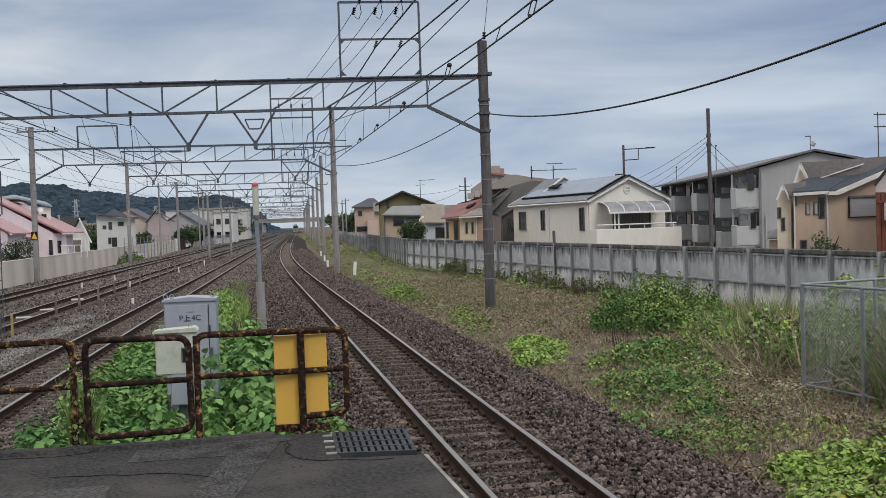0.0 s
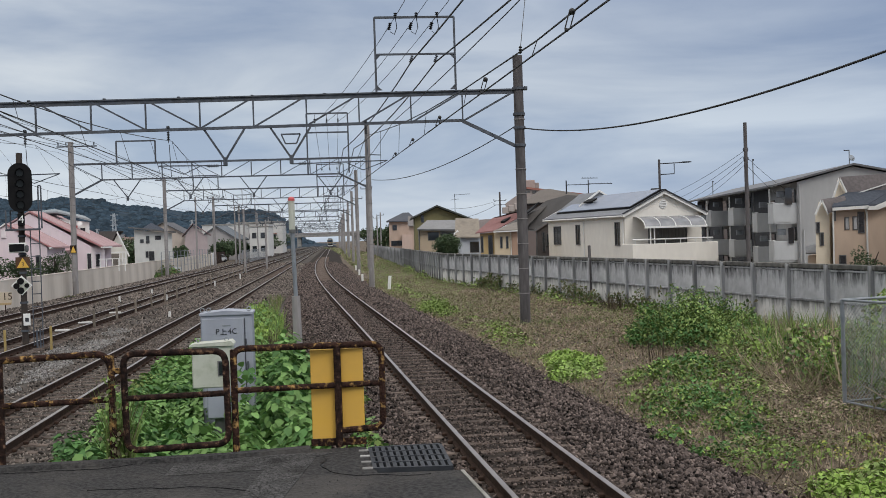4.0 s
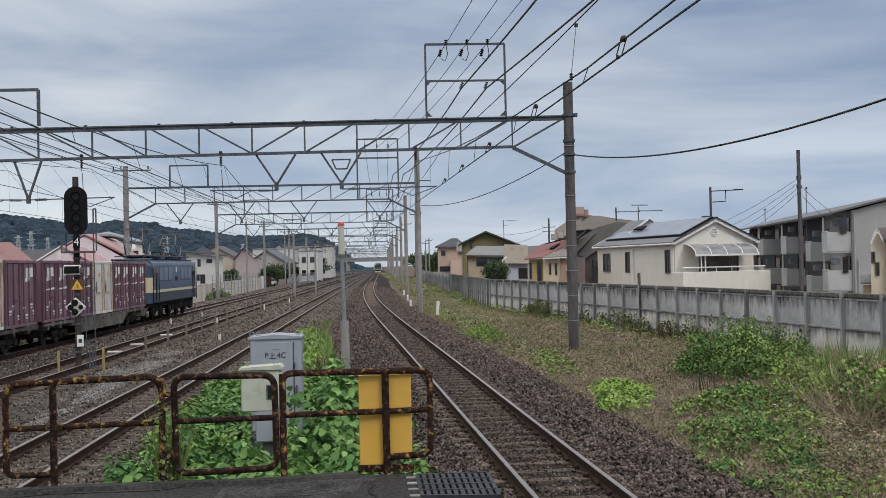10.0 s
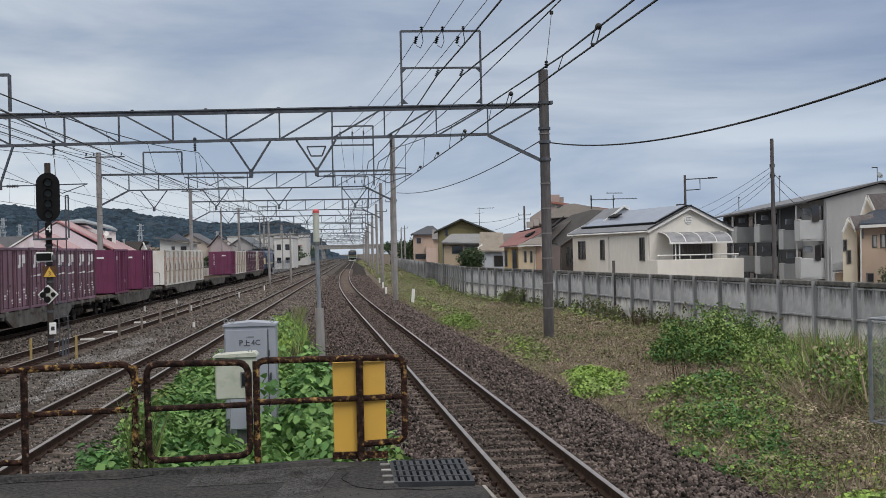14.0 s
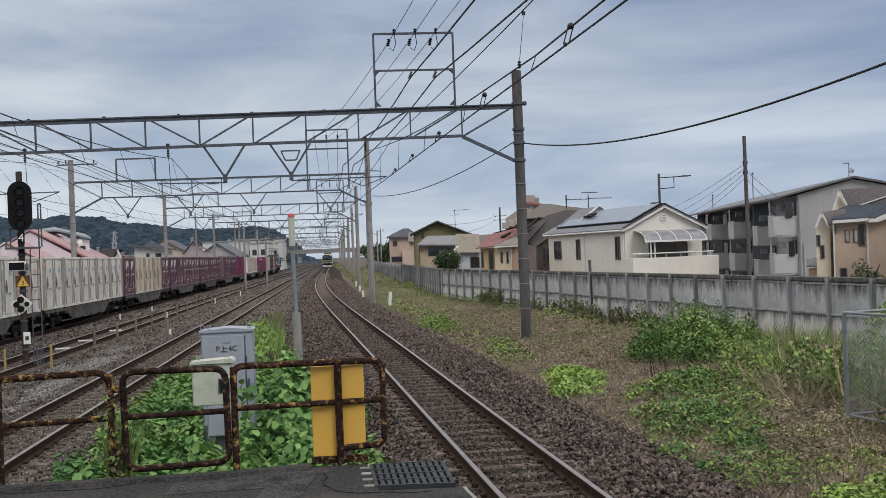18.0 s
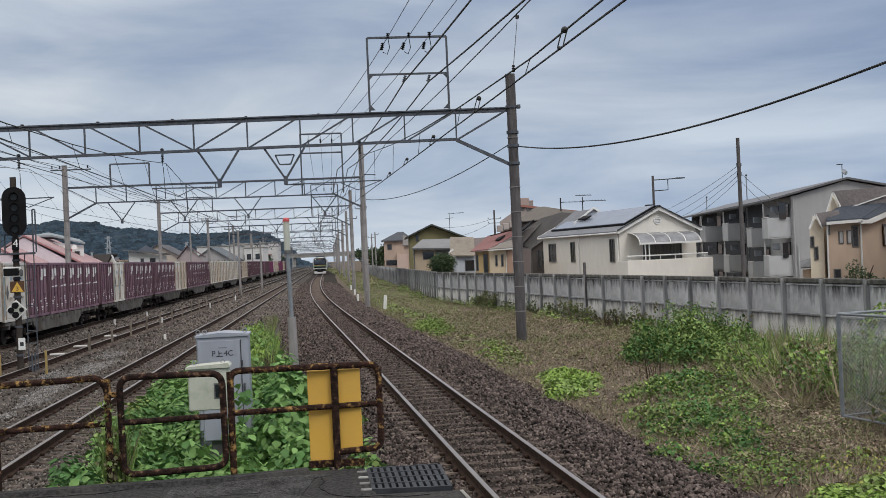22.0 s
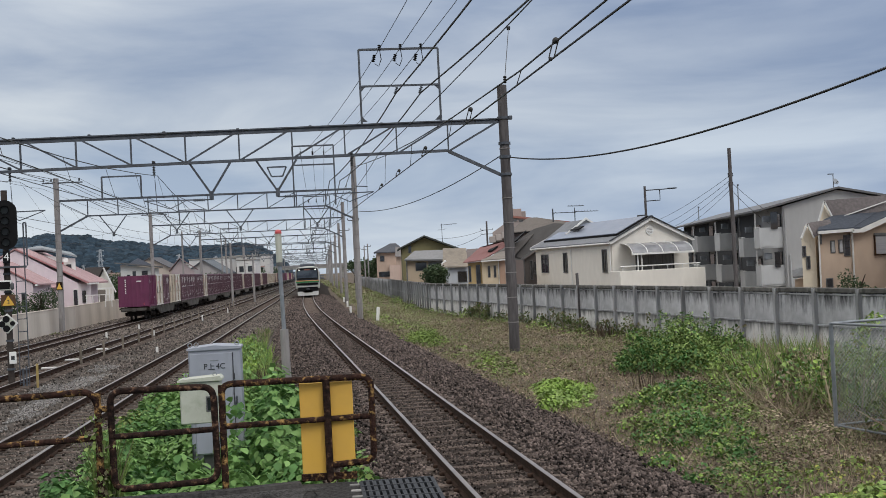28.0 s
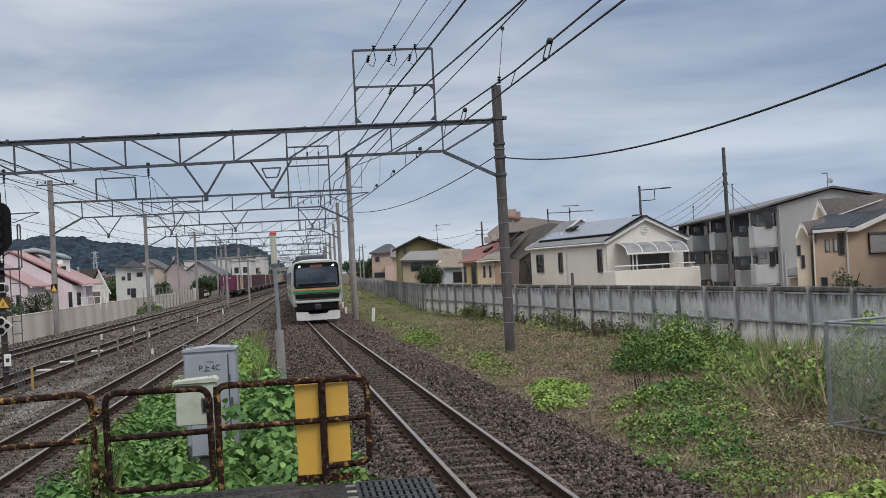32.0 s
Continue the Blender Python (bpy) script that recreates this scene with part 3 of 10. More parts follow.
def build_track(line, y0, y1, sl0, sl1, step, label, part_sleepers=True):
    tr = thing("railway_track", label, "railway track", kind="structure")
    ys = list(np.arange(y0, min(y1, 140), 1.5)) + list(np.arange(max(y0, 140), y1, 12.0))
    prof = rail_profile()
    mats = [0, 0] + [1] * (len(prof) - 4) + [0, 0]
    for s in (-0.5665, 0.5665):
        path = []
        for y in ys:
            d = Vector((line(y + 0.5) - line(y - 0.5), 1.0, 0)).normalized()
            path.append((line(y) + d.y * s, y - d.x * s, 0.0))
        make("rail", Geo().sweep(prof, path, mats=mats), [M["railtop"], M["railside"]], tr, "worn steel rail with a shiny running face")
    g = Geo()
    g.add([(-1.0, -0.12, -0.34), (1.0, -0.12, -0.34), (1.0, 0.12, -0.34), (-1.0, 0.12, -0.34),
           (-0.99, -0.095, -0.165), (-0.72, -0.095, -0.150), (-0.42, -0.095, -0.165), (0.42, -0.095, -0.165), (0.72, -0.095, -0.150), (0.99, -0.095, -0.165),
           (-0.99, 0.095, -0.165), (-0.72, 0.095, -0.150), (-0.42, 0.095, -0.165), (0.42, 0.095, -0.165), (0.72, 0.095, -0.150), (0.99, 0.095, -0.165)],
          [(4, 5, 11, 10), (5, 6, 12, 11), (6, 7, 13, 12), (7, 8, 14, 13), (8, 9, 15, 14), (0, 1, 9, 8, 7, 6, 5, 4), (3, 10, 11, 12, 13, 14, 15, 2), (0, 4, 10, 3), (1, 2, 15, 9)])
    me = g.data("sleeper", [M["sleeper"]])
    clips = Geo()
    rest_p, rest_a = [], []
    y, count = sl0, 0
    while y < sl1:
        a = math.atan2(line(y + 0.5) - line(y - 0.5), 1.0)
        x = line(y)
        if part_sleepers and count < 120 and y > 8:
            ob = make("sleeper", me, [], tr, at=Matrix.Translation((x, y, 0)) @ Matrix.Rotation(-a, 4, "Z"))
            count += 1
        else:
            rest_p.append((x, y, 0))
            rest_a.append((0, 0, -a))
        if 8 < y < 62:
            for s in (-0.5665, 0.5665):
                for k in (-0.095, 0.095):
                    clips.box((x + (s + k) * math.cos(a), y - (s + k) * math.sin(a), -0.125), (0.07, 0.085, 0.05), 0.012, rz=-math.degrees(a))
        y += step
    if clips.v:
        tagged(make("rail_clips", clips, M["railside"], tr, "rusty rail clips"), kind="stuff")
    if rest_p:
        v = [(-1.0, -0.11, -0.2), (1.0, -0.11, -0.2), (1.0, 0.11, -0.2), (-1.0, 0.11, -0.2), (-1.0, -0.1, -0.16), (1.0, -0.1, -0.16), (1.0, 0.1, -0.16), (-1.0, 0.1, -0.16)]
        f = [(4, 5, 6, 7), (0, 1, 5, 4), (3, 7, 6, 2), (0, 4, 7, 3), (1, 2, 6, 5)]
        ob = make("far_sleepers", scatter("far_sleepers", rest_p, rest_a, np.ones(len(rest_p)), v, f, M["sleeper"]), [], tr, "distant sleepers")
        ob["kind"] = "stuff"


build_track(right_x, -40, 900, 9.4, 200, 0.6, "single track curving away, concrete sleepers in dark ballast")
build_track(left_x, -40, 700, 10, 140, 0.6, "straight main track on concrete sleepers in gravel")
build_track(third_x, -40, 700, 20, 140, 0.6, "straight main track with rusty sided rails", part_sleepers=False)
build_track(fourth_x, -520, 700, 20, 140, 0.6, "outer freight track with rusty sided rails", part_sleepers=False)


# ---- platform ----
def build_platform():
    pf = thing("platform", "end of a station platform with worn dark asphalt", "platform", kind="structure")
    top = [(-4.2, -8), (-3.72, 8.36), (-2.82, 8.52), (-1.36, 8.62), (-0.72, 8.80), (-0.29, 8.80), (-0.18, 7.80), (0.42, 7.78), (0.67, 6.40), (2.55, -8)]
    g = Geo()
    g.prism([(x, y, 0.86) for x, y in top], (0, 0, 0.24))
    make("asphalt_surface", g, M["asphalt"], pf, "cracked dark asphalt")
    g = Geo()
    g.prism([(x + (0.12 if x < -1 else -0.10), y - 0.15, -0.6) for x, y in top], (0, 0, 1.455))
    make("platform_wall", g, M["concrete"], pf, "weathered concrete platform wall")
    g = Geo()
    g.bar((0.43, 7.76, 1.093), (2.53, -7.9, 1.093), 0.025, 0.03)
    make("edge_line", g, M["concrete"], pf, "worn pale line along the platform edge")
    g = Geo()
    g.prism([(-1.75, 8.40, 1.10), (-0.95, 8.62, 1.10), (-0.55, 8.60, 1.10), (-1.05, 8.05, 1.10), (-1.75, 7.98, 1.10)], (0, 0, 0.006))
    g.prism([(-0.98, 8.60, 1.10), (-0.66, 8.60, 1.10), (-0.86, 6.4, 1.10), (-1.15, 6.4, 1.10)], (0, 0, 0.005))
    g.prism([(-2.6, 7.2, 1.10), (-1.7, 7.3, 1.10), (-1.6, 6.2, 1.10), (-2.8, 6.0, 1.10)], (0, 0, 0.004))
    make("asphalt_patch", g, M["asphalt_patch"], pf, "paler patched asphalt with loose grit")
    g = Geo()
    g.sweep([(-0.07, 0), (-0.05, 0.035), (0.05, 0.035), (0.07, 0)], [(-3.72, 8.32, 1.10), (-2.8, 8.47, 1.10), (-1.4, 8.57, 1.10), (-0.74, 8.74, 1.10)])
    make("kerb", g, M["asphalt"], pf, "low asphalt kerb at the platform end")
    # steel grating beside the end of the fence
    gr = thing("drain_grating", "slotted steel grating beside the platform end, with white marks", "grating")
    g = Geo()
    a, b, c, d = Vector((-0.20, 7.93, 1.09)), Vector((0.36, 7.90, 1.09)), Vector((0.31, 8.76, 1.09)), Vector((-0.26, 8.73, 1.09))
    g.prism([tuple(p + Vector((0, 0, -0.06))) for p in (a, b, c, d)], (0, 0, 0.04))
    make("grating_tray", g, M["black"], gr)
    for i in range(12):
        u = i / 11
        make("grating_bar", Geo().bar(a.lerp(b, u), d.lerp(c, u), 0.030, 0.04), M["steeldark"], gr)
    for i in range(5):
        u = i / 4
        make("cross_bar", Geo().bar(a.lerp(d, u) + Vector((0, 0, 0.003)), b.lerp(c, u) + Vector((0, 0, 0.003)), 0.028, 0.04), M["steeldark"], gr)
    for i in range(4):
        p = a.lerp(d, 0.04 + i * 0.28)
        make("white_mark", Geo().box((p.x - 0.05, p.y, 1.103), (0.085, 0.05, 0.012), 0.003), M["walllow"], gr, "worn white paint mark")


build_platform()


# ---- fence at the platform's end ----
def rounded(pts, r, n=5):
    """A polyline with rounded corners."""
    pts = [Vector(p) for p in pts]
    out = [pts[0]]
    for i in range(1, len(pts) - 1):
        a, p, b = pts[i - 1], pts[i], pts[i + 1]
        s, e = p + (a - p).normalized() * r, p + (b - p).normalized() * r
        for k in range(n + 1):
            t = k / n
            out.append(s * (1 - t) ** 2 + p * 2 * t * (1 - t) + e * t * t)
    return out + [pts[-1]]


def build_fence():
    f1 = thing("pipe_fence", "rusty pipe fence panel with flaking yellow paint", "fence", group="platform end fence")
    z0, z1 = 1.10, 1.94
    y = lambda x: 8.74 + (x + 2.3) * 0.10
    r = 0.027
    P = lambda x, z: (x, y(x), z)
    make("top_rail", Geo().tube(rounded([P(-3.52, 1.20), P(-3.52, 1.915), P(-2.34, 1.945), P(-2.30, 1.80)], 0.09), r, 12), M["rust"], f1)
    make("middle_rail", Geo().tube([P(-3.52, 1.56), P(-2.31, 1.575)], r * 0.9, 12), M["rust"], f1)
    make("lower_rail", Geo().tube(rounded([P(-3.52, 1.35), P(-3.52, 1.19), P(-3.17, 1.19)], 0.07), r * 0.9, 12), M["rust"], f1)
    make("post", Geo().tube([P(-3.155, 1.10), P(-3.155, 1.91)], r * 1.05, 12), M["rustdark"], f1)
    make("post", Geo().tube([P(-2.305, 1.10), P(-2.305, 1.93)], r * 1.05, 12), M["rust"], f1)
    f2 = thing("fence_gate", "rusty rounded pipe gate frame in the platform fence", "gate", group="platform end fence")
    make("gate_frame", Geo().tube(rounded([P(-1.8, 1.93), P(-1.41, 1.925), P(-1.40, 1.17), P(-2.20, 1.155), P(-2.21, 1.935), P(-1.8, 1.93)], 0.10), r, 12), M["rustdark"], f2)
    make("middle_rail", Geo().tube([P(-2.21, 1.575), P(-1.40, 1.58)], r * 0.9, 12), M["rustdark"], f2)
    for z in (1.3, 1.8):
        make("hinge", Geo().box(P(-2.257, z), (0.06, 0.04, 0.05), 0.008), M["rust"], f2)
    f3 = thing("pipe_fence", "rusty pipe fence panel carrying two yellow boards", "fence", group="platform end fence")
    make("post", Geo().tube([P(-1.345, 1.10), P(-1.345, 1.93)], r * 1.05, 12), M["rust"], f3)
    make("top_rail", Geo().tube(rounded([P(-1.345, 1.80), P(-1.345, 1.935), P(-0.145, 1.925), P(-0.145, 1.235), P(-0.51, 1.22)], 0.085), r, 12), M["rust"], f3)
    make("middle_rail", Geo().tube([P(-1.345, 1.595), P(-0.145, 1.60)], r * 0.9, 12), M["rust"], f3)
    make("post", Geo().tube([P(-0.51, 1.09), P(-0.51, 1.93)], r * 1.1, 12), M["rustdark"], f3)
    for x0, x1, za in ((-0.735, -0.535, 1.145), (-0.485, -0.30, 1.235)):
        make("yellow_board", Geo().box(((x0 + x1) / 2, y(-0.5) + 0.045, (za + 1.895) / 2), (x1 - x0, 0.018, 1.895 - za), 0.005), M["yellow"], f3, "yellow painted board")
        make("kick_plate", Geo().box(((x0 + x1) / 2, y(-0.5) + 0.03, 1.125), (x1 - x0 + 0.02, 0.02, 0.06), 0.004), M["rust"], f3)


build_fence()


# ---- panel wall on the far side of the verge ----
def build_wall():
    w = thing("panel_wall", "grey concrete panel wall with ribs and dark streaks", "wall", kind="structure")
    ang = math.atan2(-0.197, 1.0)
    step, length = 2.112, 2.153
    up = Geo().box((0, 0, 0.98), (0.05, length - 0.10, 0.98), 0.008).data("upper_panel", [M["wall"]])
    lo = Geo().box((0.0, 0, -0.10), (0.06, length - 0.10, 1.10), 0.008).data("lower_panel", [M["walllow"]])
    band = Geo().box((-0.03, 0, 1.40), (0.03, length - 0.14, 0.05), 0.008).data("band", [M["wallpost"]])
    rail = Geo().box((-0.035, 0, 0.475), (0.09, length - 0.12, 0.07), 0.012).data("ledge", [M["wallpost"]])
    cap = Geo().box((0, 0, 1.53), (0.13, length, 0.15), 0.02).data("coping", [M["coping"]])
    pst = Geo().box((-0.15, 0, 0.45), (0.03, 0.11, 2.28), 0.008).box((-0.065, 0, 0.45), (0.14, 0.04, 2.26), 0.005).data("wall_post", [M["wallpost"]])
    tall = Geo().box((-0.10, 0, 0.75), (0.12, 0.12, 2.85), 0.02).data("tall_post", [M["pole"]])
    for k in range(-8, 46):
        y = 34.14 + step * k
        if k > 20:
            ang = math.atan2(wall_x(y + 1.6) - wall_x(y), 1.6)
        at = Matrix.Translation((wall_x(y), y, 0)) @ Matrix.Rotation(-ang, 4, "Z")
        make("wall_post", pst, [], w, at=at)
        if k == 8:
            make("tall_post", tall, [], w, "square post rising above the wall", at=at)
        ym = y + step / 2
        at = Matrix.Translation((wall_x(ym), ym, 0)) @ Matrix.Rotation(-ang, 4, "Z")
        for nm, me in (("upper_panel", up), ("band", band), ("lower_panel", lo), ("ledge", rail), ("coping", cap)):
            make(nm, me, [], w, at=at)
    far = Geo()
    y = 131.4
    while y < 268:
        x = wall_x(y)
        far.box((x - 0.09, y, 0.45), (0.20, 0.11, 2.28), 0.0, m=1)
        far.box((wall_x(y + 1.0), y + 1.0, 0.98), (0.05, 1.95, 0.98), 0.0, rz=3.1, m=2)
        far.box((wall_x(y + 1.0), y + 1.0, -0.10), (0.06, 1.95, 1.10), 0.0, rz=3.1, m=0)
        y += 2.0
    make("far_panels", far, [M["walllow"], M["wallpost"], M["wall"]], w, "distant run of the same wall")


build_wall()


# ---- beige wall along the left side ----
def build_left_wall():
    w = thing("boundary_wall", "beige rendered block wall with grey stains", "wall", kind="structure")
    y, d = 12.0, 4.2
    a = math.degrees(math.atan2(0.08, 1.0))
    body = Geo().box((0, 0, 0.32), (0.16, d - 0.02, 1.84), 0.012).data("wall_panel", [M["lwall"]])
    cap = Geo().box((0, 0, 1.27), (0.20, d, 0.07), 0.012).data("coping", [M["lwall"]])
    pil = Geo().box((0.006, -d / 2, 0.32), (0.165, 0.09, 1.85), 0.008).data("pilaster", [M["lwall"]])
    while y < 176:
        at = Matrix.Translation((lwall_x(y + d / 2), y + d / 2, 0)) @ Matrix.Rotation(radians(a), 4, "Z")
        for nm, me in (("wall_panel", body), ("coping", cap), ("pilaster", pil)):
            make(nm, me, [], w, at=at)
        y += d
    white = Geo().box((0, 0, 0.30), (0.12, 6.0, 2.3), 0.02)
    make("white_panel", white, M["white"], w, "white panel at the wall end", at=Matrix.Translation((lwall_x(182), 182, 0)) @ Matrix.Rotation(radians(a), 4, "Z"))
    for i in range(4):
        g = Geo().box((0, 0, 0.30), (0.10, 5.8, 2.2), 0.01)
        make("wall_panel", g, M["rustdark"], w, "dark boarded fence", at=Matrix.Translation((lwall_x(188 + i * 6), 188 + i * 6, 0)) @ Matrix.Rotation(radians(a), 4, "Z"))


build_left_wall()

# ---- overhead line: portals, masts and wires ----
def mast(th, x, y, top, r, material, name="mast", rings=True):
    g = Geo().tube([(0, 0, -0.7), (0, 0, top)], r, 16, r1=r * 0.92)
    ob = make(name, g, material, th, at=Matrix.Translation((x, y, 0)))
    if rings:
        ring = Geo().tube([(0, 0, 0), (0, 0, 0.035)], r * 1.06, 16).data("band", [M["polel"]])
        z = 0.6
        while z < top - 1.6:
            make("band", ring, [], ob, at=Matrix.Translation((0, 0, z)))
            z += 0.92
    return ob


def truss(th, pa, pb, z0, z1, step, w=0.075, knee_a=True, knee_b=True, material=None):
    """A flat lattice beam between two masts, with knee braces."""
    material = material or M["steel"]
    pa, pb = Vector(pa), Vector(pb)
    d = (pb - pa)
    n = max(4, round(d.length / step))
    at = lambda u, z: pa + d * u + Vector((0, 0, z))
    ka, kb = (1 / n if knee_a else 0), (1 - 1 / n if knee_b else 1)
    make("top_chord", Geo().bar(at(0, z1), at(1, z1), 0.12, 0.13), material, th)
    make("bottom_chord", Geo().bar(at(ka, z0), at(kb, z0), w * 1.2, w * 1.2), material, th)
    if knee_b:
        make("knee_brace", Geo().bar(at(kb, z0), at(1, z0 - 1.0), w * 1.3, w * 1.5), material, th)
    if knee_a:
        make("knee_brace", Geo().bar(at(ka, z0), at(0, z0 - 1.0), w * 1.3, w * 1.5), material, th)
    web = Geo()
    for i in range(1, n):
        web.bar(at(i / n, z0), at(i / n, z1), w * 0.8, w * 1.1)
    for i in range(n):
        if i < n * 0.45:
            web.bar(at(i / n, z1), at((i + 1) / n, z0) if i < n - 1 else at(1, z0), w * 0.55)
        else:
            web.bar(at(max(i, 1) / n, z0), at((i + 1) / n, z1), w * 0.55)
    make("lattice", web, material, th)


def wire_pts(a, b, sag=0.0, n=8):
    a, b = Vector(a), Vector(b)
    return [a.lerp(b, i / n) - Vector((0, 0, 4 * sag * (i / n) * (1 - i / n))) for i in range(n + 1)]


def insulator(g, c, d=(0, 0, 1), n=4, r=0.06, m=0, step=0.07):
    """A ribbed insulator string, turned as one body round its axis d."""
    d = Vector(d).normalized()
    side = d.cross(Vector((0, 1, 0.02))).normalized()
    up = side.cross(d)
    prof = [(-n / 2 * step, 0.0)]
    for i in range(n):
        z = (i - (n - 1) / 2) * step
        prof += [(z - step * 0.42, r * 0.4), (z - step * 0.12, r), (z + step * 0.12, r), (z + step * 0.42, r * 0.4)]
    prof.append((n / 2 * step, 0.0))
    vs = [Vector(c) + d * z + (side * math.cos(k * math.pi / 4) + up * math.sin(k * math.pi / 4)) * q for z, q in prof for k in range(8)]
    fs = [(i * 8 + k, i * 8 + (k + 1) % 8, (i + 1) * 8 + (k + 1) % 8, (i + 1) * 8 + k) for i in range(len(prof) - 1) for k in range(8)]
    g.add(vs, fs, m)


def hanger_v(th, p, z_top, drop, half, w=0.07):
    """A V-shaped hanger under a beam."""
    g = Geo()
    p = Vector(p)
    for s in (-1, 1):
        g.bar(p + Vector((s * half, 0, z_top)), p + Vector((s * 0.04, 0, z_top - drop)), w)
    g.box((p.x, p.y, z_top - drop - 0.10), (0.14, 0.14, 0.32), 0.02)
    make("hanger", g, M["steel"], th)


def gantry_frame(th, x0, x1, y, z0, z1, mid, w=0.075):
    """A rectangular wire frame standing on the beam, with cross bar, feet and gussets."""
    make("frame_post", Geo().bar((x0, y(x0), z0), (x0, y(x0), z1), w), M["steel"], th)
    make("frame_post", Geo().bar((x1, y(x1), z0), (x1, y(x1), z1), w), M["steel"], th)
    make("frame_top", Geo().bar((x0, y(x0), z1), (x1, y(x1), z1), w), M["steel"], th)
    if mid:
        make("frame_crossbar", Geo().bar((x0, y(x0), mid), (x1, y(x1), mid), w * 0.9), M["steel"], th)
        for xx, s in ((x0, 1), (x1, -1)):
            for zz, t in ((mid, -1), (z0 + 0.05, 1)):
                make("gusset", Geo().prism([(xx, y(xx) - 0.02, zz), (xx + s * 0.22, y(xx) - 0.02, zz), (xx, y(xx) - 0.02, zz + t * 0.22)], (0, 0.03, 0)), M["steel"], th)


def portal_near():
    th = thing("catenary_portal", "grey lattice steel portal on concrete masts over the tracks", "catenary portal", group="catenary portals")
    yy = lambda x: 40.0 + 0.06 * (x - 4.7)
    mast(th, 4.72, 40.0, 9.42, 0.195, M["pole"])
    mast(th, -20.6, yy(-20.6), 9.4, 0.195, M["pole"])
    a, b = (-20.6, yy(-20.6), 0), (4.6, 40.0, 0)
    # chords, posts and diagonals, spaced and tilted to fit the camera's view
    z0, z1 = 7.05, 8.12
    P = lambda x, z: (x, yy(x), z + 0.0068 * (x - 4.6))
    g = Geo().bar(P(-20.5, z1), P(4.62, z1 + 0.06), 0.16, 0.045)
    g.bar(P(-20.5, z1 - 0.09), P(4.62, z1 - 0.03), 0.05, 0.15)
    make("top_chord", g, M["steel"], th)
    make("bottom_chord", Geo().bar(P(-18.7, z0 - 0.06), P(2.62, z0 + 0.03), 0.11, 0.10), M["steel"], th)
    xs = [2.62 - 1.90 * i for i in range(12)]
    for x in xs:
        make("web_post", Geo().bar(P(x, z0), P(x, z1), 0.05, 0.085), M["steel"], th)
    for i in range(11):
        x1, x0 = xs[i], xs[i + 1]
        if i < 5:
            g = Geo().bar(P(x0, z0), P(x1, z1), 0.055, 0.06)
        else:
            g = Geo().bar(P(x1, z0), P(x0, z1), 0.055, 0.06)
        make("web_diagonal", g, M["steel"], th)
    make("web_diagonal", Geo().bar(P(2.62, z0), P(4.6, z1), 0.055, 0.07), M["steel"], th)
    make("knee_brace", Geo().bar(P(2.62, z0), P(4.62, z0 - 1.0), 0.09, 0.12), M["steel"], th)
    make("knee_brace", Geo().bar(P(-18.7, z0), P(-20.5, z0 - 1.0), 0.09, 0.12), M["steel"], th)
    for z in (8.15, 6.05, 6.7, 7.2):
        make("clamp", Geo().tube([(4.72, 40.0, z), (4.72, 40.0, z + 0.1)], 0.225, 16), M["steel"], th)
    make("clamp_bolt", Geo().box((4.98, 39.98, 8.2), (0.14, 0.2, 0.14), 0.02), M["steel"], th)
    gantry_frame(th, -0.52, 2.40, yy, 8.17, 10.88, 9.53)
    for i, x in enumerate((0.25, 1.02, 1.78)):
        g = Geo()
        insulator(g, P(x, 10.98), n=3, r=0.065)
        ins = make("insulator", g, M["black"], th, "dark pin insulator")
        g = Geo()
        insulator(g, (x - 0.22, yy(x) - 0.05, 10.55), (0.25, 0, 1), n=4, r=0.07)
        make("strain_insulator", g, M["black"], ins, "dark insulator string")
        g = Geo()
        g.tube([(x, yy(x), 10.9), (x + 0.05, yy(x) - 0.05, 10.5), (x - 0.05, yy(x) - 0.05, 10.25), (x - 0.2, yy(x) - 0.05, 10.35)], 0.015, 5)
        make("jumper", g, M["black"], ins)
    for x in (0.85, 1.75):
        g = Geo()
        insulator(g, (x - 0.06, yy(x), 9.35), (0.4, 0, 1), n=4, r=0.06)
        make("insulator", g, M["steel"], th, "grey insulator string")
    gantry_frame(th, -17.6, -14.45, yy, 8.10, 9.40, None, 0.10)
    for x, tips in ((-14.86, (-17.2, -11.82)), (-6.03, (-8.4,)), (-3.67, (-0.2,))):
        hanger_v(th, (x, yy(x), 0), z0 - 0.05 + 0.0068 * (x - 4.6), 1.06 if x > -10 else 1.30, 0.72 if x > -10 else 0.50)
        if x == -3.67:
            zt = z0 - 0.35
            g = Geo().bar((x - 0.34, yy(x), zt), (x + 0.34, yy(x), zt), 0.05).bar((x - 0.34, yy(x), zt), (x - 0.20, yy(x), zt - 0.34), 0.05).bar((x + 0.34, yy(x), zt), (x + 0.20, yy(x), zt - 0.34), 0.05)
            g.bar((x - 0.20, yy(x), zt - 0.34), (x + 0.20, yy(x), zt - 0.34), 0.05)
            make("hanger_frame", g, M["steel"], th, "small bracket inside the hanger")
        zr = 5.44 if x < -10 else 5.62
